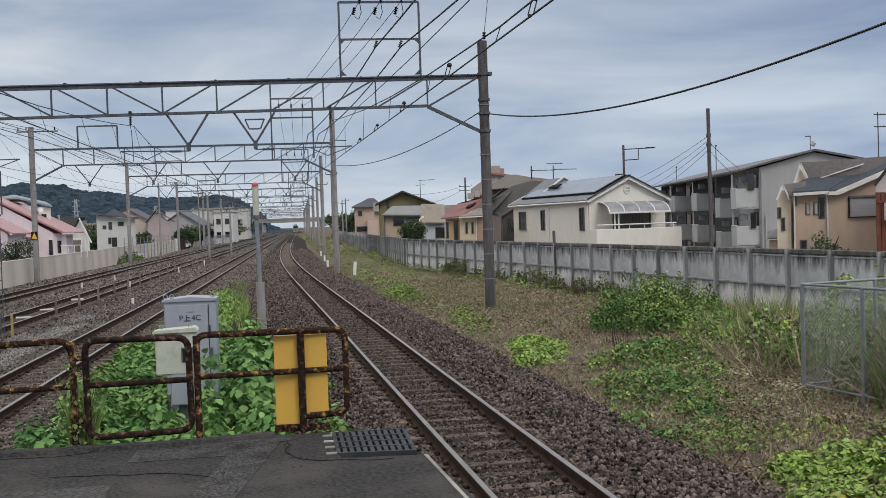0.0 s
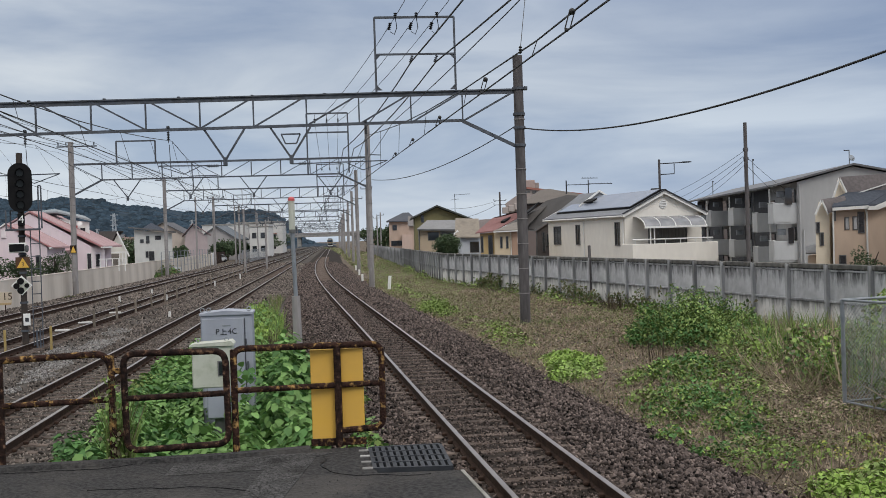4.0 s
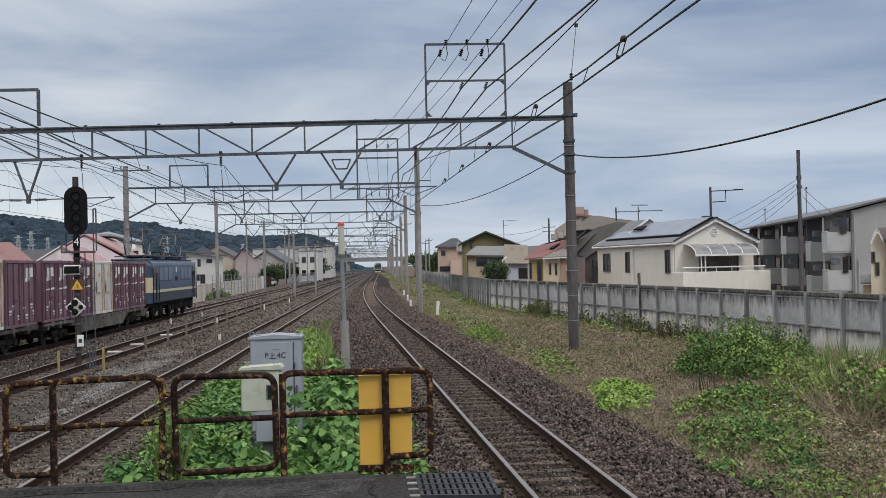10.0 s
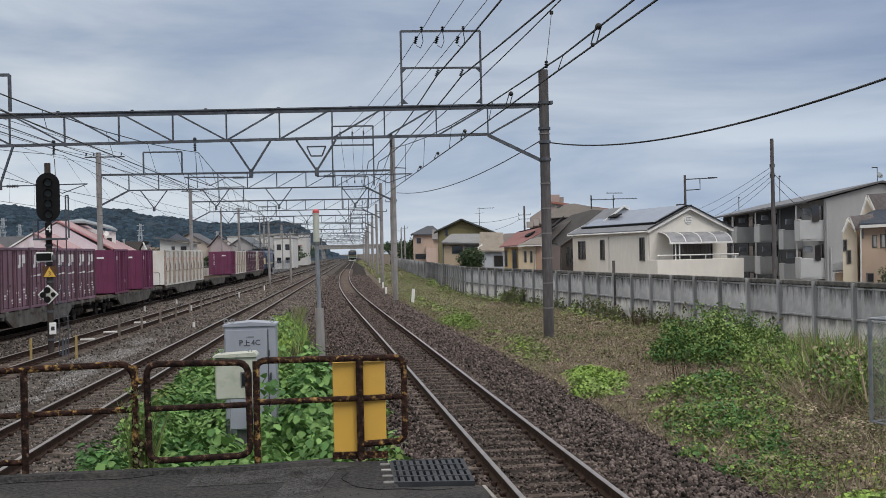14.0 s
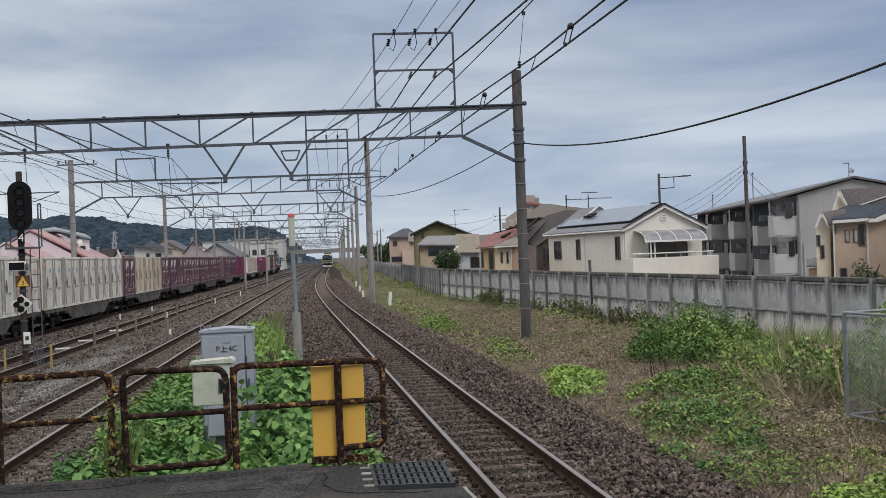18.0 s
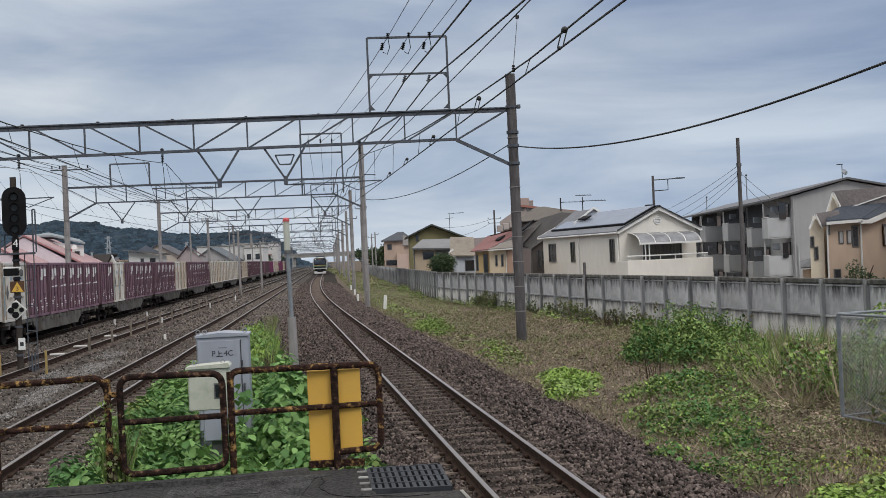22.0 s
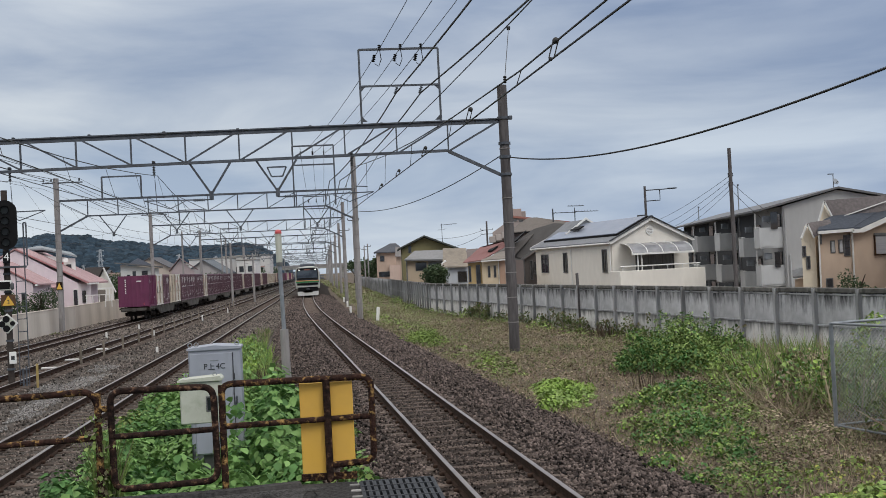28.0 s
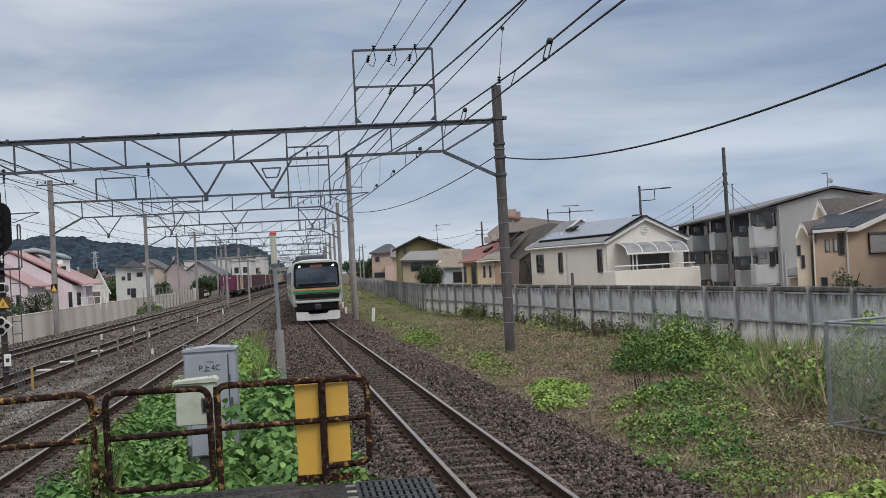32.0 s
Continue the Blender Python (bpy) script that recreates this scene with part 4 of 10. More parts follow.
        for tip in tips:
            s = 1 if tip > x else -1
            arm = make("steady_arm", Geo().bar((x, yy(x), zr), (tip, yy(tip), zr + 0.04), 0.035, 0.04), M["steel"], th, "thin steady arm")
            coil = Geo()
            insulator(coil, (x + s * 0.45, yy(x), zr), (1, 0, 0), n=7, r=0.055, step=0.06)
            make("insulator", coil, M["walllow"] if x < -10 and s < 0 else M["steel"], arm, "horizontal insulator")
            make("strut", Geo().bar((tip, yy(tip), zr + 0.04), (tip - s * 0.9, yy(tip), zr - 0.28), 0.028), M["steel"], arm)
            make("strut", Geo().bar((tip - s * 0.9, yy(tip), zr - 0.28), (tip - s * 1.5, yy(tip), zr), 0.028), M["steel"], arm)
    # suspension insulators under the beam
    for x in (-12.97, -8.01, -0.95):
        g = Geo().tube([P(x, 7.05), P(x, 6.55)], 0.012, 5)
        insulator(g, P(x, 6.82), n=5, r=0.055, step=0.06)
        g.box(P(x, 7.12), (0.10, 0.16, 0.10), 0.02)
        sus = make("insulator", g, M["steeldark"], th, "hanging insulator string")
        make("drop_rod", Geo().tube([P(x + 0.02, 6.5), P(x + 0.06, 5.35)], 0.014, 5), M["steel"], sus)
    # bolted plates along the top chord
    for k in range(9):
        make("chord_plate", Geo().box(P(-18 + 2.6 * k, 8.19), (0.10, 0.1, 0.05), 0.01), M["steeldark"], th)


def portal_far(k, yr, xl, xr, tl, tr, zb, pale):
    th = thing("catenary_portal", "distant lattice portal on concrete masts over the tracks", "catenary portal", group="catenary portals")
    yl = yr - 1.0
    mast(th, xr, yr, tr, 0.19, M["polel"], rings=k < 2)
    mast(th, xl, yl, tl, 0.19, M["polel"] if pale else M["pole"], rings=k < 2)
    truss(th, (xl, yl, 0), (xr, yr, 0), zb - 1.05, zb, 1.9, 0.075 if k < 3 else 0.09)
    line = lambda x: yl + (x - xl) / (xr - xl) * (yr - yl)
    if k == 0:
        pl = make("mast_plate", Geo().box((xl, yl - 0.21, 2.77), (0.40, 0.03, 0.52), 0.01), M["rustdark"], th, "brown plate with a yellow triangle")
        make("triangle", Geo().prism([(xl - 0.18, yl - 0.235, 2.56), (xl + 0.18, yl - 0.235, 2.56), (xl, yl - 0.235, 2.98)], (0, 0.015, 0)), M["sign"], pl)
    if k < 5:
        w = 0.095
        top = 3.0 if k == 0 else 2.3
        for x0, x1, za, zb2 in ((xl + 2.9, xl + 5.4, zb, zb + 1.45), (xr - 4.0, xr - 1.27, zb - 1.0, zb + top)):
            make("frame_post", Geo().bar((x0, line(x0), za), (x0, line(x0), zb2), w), M["steel"], th)
            make("frame_post", Geo().bar((x1, line(x1), za), (x1, line(x1), zb2), w), M["steel"], th)
            make("frame_top", Geo().bar((x0, line(x0), zb2), (x1, line(x1), zb2), w), M["steel"], th)
        make("frame_crossbar", Geo().bar((xr - 4.0, line(xr - 4.0), zb + top - 1.27), (xr - 1.27, line(xr - 1.27), zb + top - 1.27), w), M["steel"], th)
        for dx in (-3.46, -2.66, -1.91):
            g = Geo()
            insulator(g, (xr + dx, line(xr + dx) - 0.06, zb + top - 0.5), n=4, r=0.07)
            g.tube([(xr + dx, line(xr + dx), zb + top), (xr + dx, line(xr + dx) - 0.06, zb + top - 0.4)], 0.015, 5)
            make("insulator", g, M["black"], th)
        # cross arm on the left mast
        make("cross_arm", Geo().bar((xl - 0.9, yl, tl - 0.3), (xl + 1.7, yl, tl - 0.3), 0.08, 0.08), M["steel"], th)
        make("bracket_arm", Geo().bar((xr - 0.2, yr, zb + 0.2), (xr + 0.9, yr - 0.3, zb + 0.1), 0.06, 0.06), M["steel"], th)
        for dx in (-0.8, -0.3, 1.5):
            g = Geo()
            insulator(g, (xl + dx, yl, tl - 0.12), n=3, r=0.06)
            make("insulator", g, M["black"], th)
    for off in (right_x(yr) , left_x(yr), third_x(yr), fourth_x(yr)):
        hanger_v(th, (off + 0.3, line(off), 0), zb - 1.05, 1.15, 0.9, 0.06)


portal_near()
PORTALS = [(72.8, -21.0, -1.68, 9.78, 10.45, 8.3), (112.5, -23.35, -3.9, 9.8, 10.0, 8.4), (158, -26.0, -6.2, 9.7, 9.9, 8.35),
           (200, -28.4, -8.6, 9.7, 9.9, 8.3), (245, -31.0, -11.5, 9.7, 9.9, 8.3), (290, -33.5, -14.0, 9.7, 9.9, 8.3),
           (335, -36.0, -16.5, 9.7, 9.9, 8.3), (380, -38.5, -19.0, 9.7, 9.9, 8.3), (430, -41.0, -22.0, 9.7, 9.9, 8.3), (490, -44.0, -25.5, 9.7, 9.9, 8.3)]
for k, (yr, xl, xr, tl, tr, zb) in enumerate(PORTALS):
    portal_far(k, yr, xl, xr, tl, tr, zb, True)


def build_wires():
    ys = [-12, 40] + [p[0] for p in PORTALS]
    # over the platform track the wires run straight from support to support
    sup = [(-12, 4.66), (40, -0.96), (72.8, -4.3)] + [(p[0], right_x(p[0])) for p in PORTALS[1:]]
    right_wire = lambda y: float(np.interp(y, [q[0] for q in sup], [q[1] for q in sup]))
    for line, nm in ((right_wire, "platform track"), (left_x, "main track"), (third_x, "third track"), (fourth_x, "freight track")):
        th = thing("catenary_wires", "dark contact and messenger wires with droppers over the " + nm, "overhead wire")
        pc, pm, gd = [], [], Geo()
        at_portal = {"main track": -8.01, "third track": -12.97}.get(nm)
        for a, b in zip(ys[:-1], ys[1:]):
            for i in range(10 if b < 490 else 11):
                u = i / 10
                y = a + (b - a) * u
                dip = 0.86 if b == 40 else 0.75
                p = Vector((line(y), y, 5.1))
                # the messenger is lifted and set aside at the near portal
                h = max(0, 1 - abs(y - 39.2) / 26)
                aside = (at_portal - line(39.2)) * h if at_portal else 0.0
                if nm == "platform track" and b == 40:
                    aside = 0.30 * u * (1 - u)
                q = p + Vector((aside, 0, 1.05 + 0.48 * h - 4 * dip * u * (1 - u)))
                pc.append(p)
                pm.append(q)
                if b < 200:
                    gd.tube([p, q], 0.006 if nm in ("platform track", "main track") else 0.004, 4, caps=False)
        rad = 0.012 if nm in ("platform track", "main track") else 0.009
        make("contact_wire", Geo().tube(pc, rad, 5, caps=False), M["wire"], th)
        make("messenger_wire", Geo().tube(pm, rad, 5, caps=False), M["wire"], th)
        tagged(make("dropper_wire", gd, M["wire"], th), kind="stuff")
    # fittings on the near span
    th = thing("wire_fittings", "dark clamps and droppers on the near contact wire", "wire clamp")
    for y, zb in ((12.3, 5.32), (17.5, 5.32), (22.5, 5.28), (27.0, 5.24), (31.0, 5.22)):
        g = Geo()
        g.ball((right_wire(y) + 0.07, y, zb), 0.04)
        g.tube([(right_wire(y) + 0.10, y, zb), (right_wire(y) + 0.04, y, 5.12)], 0.008, 5)
        g.tube([(right_wire(y) + 0.04, y, zb), (right_wire(y) - 0.02, y, 5.12)], 0.008, 5)
        g.ball((right_wire(y), y, 5.11), 0.025)
        make("clamp", g, M["wire"], th)
    g = Geo().tube([(1.80, 14.85, 5.31), (2.43, 19.1, 6.97)], 0.006, 5)
    insulator(g, (1.81, 14.9, 5.34), (0.1, 0.4, 1), n=3, r=0.025, step=0.04)
    g.box((2.43, 19.1, 6.97), (0.06, 0.08, 0.06), 0.01)
    make("pull_off", g, M["wire"], th)
    feeder = [("upper_wire", [(5.9, -12, 7.7), (0.04, 40, 7.08), (-3.2, 72.8, 7.0)], 0.012),
              ("feeder_cable", [(6.6, -12, 9.6), (0.80, 40, 9.30), (-3.3, 72.8, 8.9), (-6.0, 112, 9.0)], 0.028),
              ("feeder_cable", [(9.3, -12, 9.6), (1.72, 40, 9.28), (-2.6, 72.8, 8.9), (-5.2, 112, 9.0)], 0.028),
              ("feeder_wire", [(6.0, -12, 11.2), (0.25, 40, 10.95)], 0.012), ("feeder_wire", [(6.8, -12, 11.2), (1.02, 40, 10.95)], 0.012), ("feeder_wire", [(7.6, -12, 11.2), (1.78, 40, 10.95)], 0.012),
              ("feeder_wire", [(0.25, 40, 10.95), (-5.14, 72.8, 10.76), (-7.3, 112, 10.2), (-8.6, 158, 10.0), (-26, 490, 9.9)], 0.013),
              ("feeder_wire", [(1.02, 40, 10.95), (-4.34, 72.8, 10.76), (-6.5, 112, 10.2), (-8.1, 158, 10.0), (-25.5, 490, 9.9)], 0.013),
              ("feeder_wire", [(1.78, 40, 10.95), (-3.59, 72.8, 10.76), (-5.8, 112, 10.2), (-7.6, 158, 10.0), (-25, 490, 9.9)], 0.013),
              ("feeder_wire", [(-19.5, -12, 10.2), (-20.4, 38.5, 9.5), (-21.5, 72, 9.55), (-24.0, 112, 9.6), (-26.6, 158, 9.5), (-44.5, 490, 9.5)], 0.014),
              ("feeder_wire", [(-17.0, -12, 10.2), (-19.0, 38.5, 9.3), (-20.2, 72, 9.55), (-22.2, 112, 9.6), (-25.0, 158, 9.5), (-43.5, 490, 9.5)], 0.014)]
    for (xa, za), (xb, zb), r in (((-11.42, 6.94), (-20.02, 9.23), 0.016), ((-11.42, 6.72), (-15.91, 7.53), 0.016), ((-11.41, 7.41), (-20.76, 9.85), 0.010), ((-11.42, 7.08), (-19.56, 9.75), 0.010), ((-11.43, 6.47), (-21.9, 9.15), 0.008)):
        kx, kz = (xb - xa) / 44.0, (zb - za) / 44.0
        feeder.append(("feeder_wire", [(xa - 40 * kx, -12, za - 40 * kz), (xb, 72, zb), (xb - 2.4, 112, zb + 0.1), (xb - 5.2, 158, zb)], r))
    for nm, pts, r in feeder:
        g = Geo()
        for a, b in zip(pts[:-1], pts[1:]):
            g.tube(wire_pts(a, b, 0.35 if (Vector(a) - Vector(b)).length < 100 else 0.0), r, 5, caps=False)
        tagged(make(nm, g, M["wire"]), "thin dark feeder wire strung between the portals", "overhead wire")


build_wires()

# ---- houses ----
def plaster(name, c, stain=None):
    return mat(name, c, tuple(v * 0.93 for v in c), 2.5, 0.9, bump=0.12, bscale=70, stain=stain or tuple(v * 0.72 for v in c), sscale=0.5, sfac=0.5, stretch=(1, 1, 0.4))


def tiles(name, c):
    return mat(name, c, tuple(v * 0.75 for v in c), 9.0, 0.75, bump=0.5, bscale=18, stain=tuple(v * 0.6 for v in c), sscale=0.6, sfac=0.5)


def window(th, face, u, z, w, h, L, W, dark=True, white=False, bars=1):
    """A framed sliding window on one side of a house: S (y=0), N, W (x=0) or E."""
    at = {"S": Matrix.Translation((u, 0, z)), "N": Matrix.Translation((u, L, z)) @ Matrix.Rotation(math.pi, 4, "Z"),
          "W": Matrix.Translation((0, u, z)) @ Matrix.Rotation(-math.pi / 2, 4, "Z"), "E": Matrix.Translation((W, u, z)) @ Matrix.Rotation(math.pi / 2, 4, "Z")}[face]
    fm = M["framew"] if white else M["frame"]
    ob = make("window", Geo().box((0, -0.03, -h / 2 - 0.03), (w + 0.12, 0.12, 0.06), 0.008), fm, th, at=at)
    make("head_rail", Geo().box((0, -0.03, h / 2 + 0.03), (w + 0.12, 0.10, 0.06), 0.008), fm, ob)
    for s in (-1, 1):
        make("jamb", Geo().box((s * (w / 2 + 0.03), -0.03, 0), (0.06, 0.10, h), 0.008), fm, ob)
    for i in range(bars):
        make("frame_bar", Geo().box((w * ((i + 1) / (bars + 1) - 0.5), -0.02, 0), (0.05, 0.06, h), 0.006), fm, ob)
    make("pane", Geo().box((0, 0.0, 0), (w, 0.03, h)), M["glassdark"] if dark else M["glass"], ob)
    return ob


def gable_body(th, W, L, z0, ze, zr, wall_m, roof_m, ridge="L", over=0.45, thick=0.16, name="roof", trim=None):
    """Walls with gable ends, and a two-sided roof with eaves."""
    g = Geo()
    if ridge == "L":
        end = [(0, 0, z0), (W, 0, z0), (W, 0, ze), (W / 2, 0, zr), (0, 0, ze)]
        g.prism(end, (0, L, 0))
    else:
        end = [(0, 0, z0), (0, L, z0), (0, L, ze), (0, L / 2, zr), (0, 0, ze)]
        g.prism(end, (W, 0, 0))
    make("wall", g, wall_m, th)
    span = W if ridge == "L" else L
    k = (zr - ze) / (span / 2)
    rf = Geo()
    for s in (0, 1):
        if ridge == "L":
            x0 = -over if s == 0 else W + over
            pts = [(x0, -over, ze - k * over + 0.02), (W / 2, -over, zr + 0.02), (W / 2, L + over, zr + 0.02), (x0, L + over, ze - k * over + 0.02)]
        else:
            y0 = -over if s == 0 else L + over
            pts = [(-over, y0, ze - k * over + 0.02), (-over, L / 2, zr + 0.02), (W + over, L / 2, zr + 0.02), (W + over, y0, ze - k * over + 0.02)]
        rf.prism(pts, (0, 0, thick))
    r = make(name, rf, roof_m, th)
    if trim:
        for yy in ((-over - 0.012, L + over + 0.012) if ridge == "L" else (-over - 0.012, W + over + 0.012)):
            for s in (0, 1):
                e = -over if s == 0 else span + over
                a, b = (e, ze - k * over + 0.02), (span / 2, zr + 0.02)
                if ridge == "L":
                    make("bargeboard", Geo().bar((a[0], yy, a[1]), (b[0], yy, b[1]), 0.05, 0.24), trim, r)
                else:
                    make("bargeboard", Geo().bar((yy, a[0], a[1]), (yy, b[0], b[1]), 0.05, 0.24), trim, r)
    # gutters
    if ridge == "L":
        for x in (-over - 0.04, W + over + 0.04):
            make("gutter", Geo().box((x, L / 2, ze - k * over), (0.12, L + 2 * over, 0.11), 0.03), trim or M["frame"], r)
    else:
        for y in (-over - 0.04, L + over + 0.04):
            make("gutter", Geo().box((W / 2, y, ze - k * over), (W + 2 * over, 0.12, 0.11), 0.03), trim or M["frame"], r)
    return r


def antenna(x, y, z0, h, label="thin rooftop television aerial"):
    th = thing("tv_antenna", label, "antenna", at=Matrix.Translation((x, y, z0)))
    make("mast", Geo().tube([(0, 0, -0.4), (0, 0, h)], 0.03, 6), M["steeldark"], th)
    g = Geo().bar((-0.2, 0, h - 0.15), (1.7, 0.1, h - 0.05), 0.035)
    for i in range(9):
        g.bar((-0.1 + i * 0.2, -0.3, h - 0.14), (-0.1 + i * 0.2, 0.3, h - 0.14), 0.02)
    make("yagi", g, M["steeldark"], th)
    g = Geo().bar((-0.5, 0, h - 0.7), (0.5, 0, h - 0.6), 0.03)
    make("cross_arm", g, M["steeldark"], th)


def dish_aerial(x, y, z0, h):
    th = thing("satellite_aerial", "thin roof pole with a small pale dish and short arm", "antenna", at=Matrix.Translation((x, y, z0)))
    make("mast", Geo().tube([(0, 0, -0.3), (0, 0, h)], 0.035, 8), M["galv"], th)
    make("arm", Geo().box((-0.16, 0, h - 0.03), (0.42, 0.05, 0.06), 0.01), M["steeldark"], th)
    make("dish", Geo().disc((0.14, -0.08, h * 0.62), 0.22, (0.35, -1, 0.5), 16, 0.04), M["galv"], th, "small pale dish")
    make("dish_arm", Geo().bar((0.12, -0.05, h * 0.52), (0.20, -0.35, h * 0.62), 0.03), M["steeldark"], th)


def long_yagi(x, y, z0, h, booms, half, label, mast_r=0.04):
    """A roof pole with long horizontal aerials: booms of (x from, x to, height, pieces)."""
    th = thing("tv_antenna", label, "antenna", at=Matrix.Translation((x, y, z0)))
    make("mast", Geo().tube([(0, 0, -0.6), (0, 0, h)], mast_r, 8), M["steeldark"], th)
    for a, b, z, k in booms:
        bm_ = make("boom", Geo().bar((a, 0, z), (b, 0, z - 0.03), 0.06), M["steeldark"], th)
        for i in range(k):
            u = a + (b - a) * (i + 0.5) / k
            make("element", Geo().bar((u, -half, z - 0.07), (u, half, z + 0.09), 0.03), M["steeldark"], bm_)


ROT = Matrix.Rotation(radians(13.9), 4, "Z")


def white_house():
    W, L, z0, ze, zr = 6.0, 14.2, -1.8, 3.98, 5.45
    th = thing("white_house", "cream white two-storey house with dark solar roof and balcony", "house", at=Matrix.Translation((16.0, 75, 0)) @ ROT)
    wm = plaster("cream_render", (0.80, 0.765, 0.70), (0.72, 0.685, 0.62))
    trim = M["white"]
    rm = tiles("slate_roof", (0.23, 0.24, 0.26))
    dark = M["steeldark"]
    r = gable_body(th, W, L, z0, ze, zr, wm, rm, "L", 0.30, 0.12, trim=trim)
    k = (zr - ze) / (W / 2)
    sol = mat("solar_panel", (0.19, 0.215, 0.275), (0.205, 0.23, 0.29), 0.6, 0.22, spec=0.6)
    for i in range(7):
        for j in range(2):
            x0, x1 = 0.55 + j * 1.18, 0.55 + j * 1.18 + 1.174
            y0 = 0.25 + i * 1.86
            pts = [(x0, y0, ze + k * x0 + 0.25), (x1, y0, ze + k * x1 + 0.25), (x1, y0 + 1.854, ze + k * x1 + 0.25), (x0, y0 + 1.854, ze + k * x0 + 0.25)]
            make("solar_panel", Geo().prism(pts, (0, 0, 0.04)), sol, r, "glossy grey blue solar panel")
    make("panel_edge", Geo().bar((0.50, 0.1, ze + k * 0.5 + 0.18), (0.50, 13.4, ze + k * 0.5 + 0.18), 0.10, 0.16), M["black"], r, "dark edge below the solar panels")
    make("panel_side", Geo().bar((0.50, 0.12, ze + k * 0.5 + 0.2), (2.98, 0.12, ze + k * 2.98 + 0.2), 0.16, 0.12), M["black"], r, "dark edge of the solar panels")
    make("verge_tile", Geo().bar((-0.3, -0.36, ze - k * 0.3 + 0.17), (W / 2, -0.36, zr + 0.17), 0.16, 0.07), dark, r)
    make("verge_tile", Geo().bar((W + 0.3, -0.36, ze - k * 0.3 + 0.17), (W / 2, -0.36, zr + 0.17), 0.16, 0.07), dark, r)
    make("ridge_cap", Geo().bar((W / 2, -0.4, zr + 0.19), (W / 2, L + 0.4, zr + 0.19), 0.22, 0.06), dark, r)
    make("roof_vent", Geo().box((W / 2 + 1.5, 4.0, zr + 0.02), (0.5, 0.5, 0.9), 0.05), dark, r, "small dark chimney")
    # crossing gable on the far part of the roof
    cr = Geo().prism([(1.2, L - 3.6, 4.75), (3.0, L - 3.6, 6.0), (4.6, L - 3.6, 5.0)], (0, 3.8, 0))
    c = make("rear_gable", cr, rm, th)
    make("rear_gable_edge", Geo().bar((1.2, L - 3.66, 4.85), (3.0, L - 3.66, 6.08), 0.08, 0.14), trim, c)
    make("rear_gable_edge", Geo().bar((3.0, L - 3.66, 6.08), (4.6, L - 3.66, 5.08), 0.08, 0.14), trim, c)
    make("rear_vent", Geo().prism([(2.5, L - 3.62, 5.2), (3.5, L - 3.62, 5.2), (3.0, L - 3.62, 5.55)], (0, -0.05, 0)), dark, c, "small dark gable vent")
    make("skylight", Geo().box((1.75, L - 4.6, 5.28), (0.55, 1.6, 0.10), 0.02, ry=-26), M["black"], r, "dark open skylight")
    window(th, "W", 1.15, 2.62, 0.62, 1.55, L, W, bars=1)
    window(th, "W", 8.1, 2.62, 0.62, 1.45, L, W, bars=1)
    window(th, "W", 12.2, 2.62, 1.3, 1.35, L, W, bars=1)
    ow = window(th, "S", 3.3, 2.45, 2.9, 1.9, L, W, bars=3)
    cur = mat("curtain_grey", (0.20, 0.19, 0.18), (0.10, 0.095, 0.09), 9.0, 0.9, stretch=(4, 1, 0.05))
    make("curtain", Geo().box((0, -0.025, 0), (2.8, 0.02, 1.8)), cur, ow, "grey curtains behind the glass")
    vt = make("vent", Geo().disc((W / 2, -0.03, 4.62), 0.30, (0, 1, 0), 18, 0.06), trim, th, "round gable vent")
    for i in range(4):
        make("vent_slat", Geo().box((W / 2, -0.07, 4.46 + i * 0.11), (0.46 - 0.06 * abs(i - 1.5), 0.02, 0.03)), M["walllow"], vt)
    # balcony
    b = Geo()
    b.box((3.05, -1.55, 0.95), (6.6, 0.14, 1.85), 0.02)
    b.box((-0.2, -0.8, 0.95), (0.14, 1.5, 1.85), 0.02)
    b.box((6.3, -0.8, 0.95), (0.14, 1.5, 1.85), 0.02)
    b.box((3.05, -0.8, 0.1), (6.6, 1.5, 0.15))
    bal = make("balcony", b, wm, th)
    make("balcony_rail", Geo().tube([(-0.2, -1.55, 2.17), (6.0, -1.55, 2.17)], 0.045, 8), trim, bal, "white rail")
    for i in range(6):
        make("rail_post", Geo().tube([(0.0 + i * 1.15, -1.55, 1.85), (0.0 + i * 1.15, -1.55, 2.17)], 0.025, 6), trim, bal)
    # curved balcony canopy
    cl = mat("canopy_plastic", (0.19, 0.195, 0.21), (0.25, 0.255, 0.27), 2.0, 0.25)
    arc = [(-1.75, 3.02), (-1.55, 3.32), (-1.15, 3.55), (-0.6, 3.69), (0, 3.75)]
    g = Geo()
    for (y0, zz0), (y1, zz1) in zip(arc[:-1], arc[1:]):
        g.prism([(0.7, y0, zz0), (5.4, y0, zz0), (5.4, y1, zz1), (0.7, y1, zz1)], (0, 0, 0.02))
    can = make("canopy", g, cl, th, "grey curved plastic balcony canopy")
    for i in range(5):
        make("canopy_rib", Geo().tube([(0.7 + i * 1.175, y0, zz0 + 0.03) for y0, zz0 in arc], 0.034, 6), trim, can)
    make("canopy_beam", Geo().bar((0.65, -1.75, 3.0), (5.45, -1.75, 3.0), 0.07, 0.13), trim, can)
    for x in (1.2, 1.5):
        make("canopy_post", Geo().bar((x, -1.5, 1.85), (x, -1.5, 3.05), 0.07), trim, can)
    for u in (0.15, 6.9):
        make("downpipe", Geo().tube([(-0.07, u, 3.6), (-0.07, u, -1.8)], 0.04, 8), trim, th)


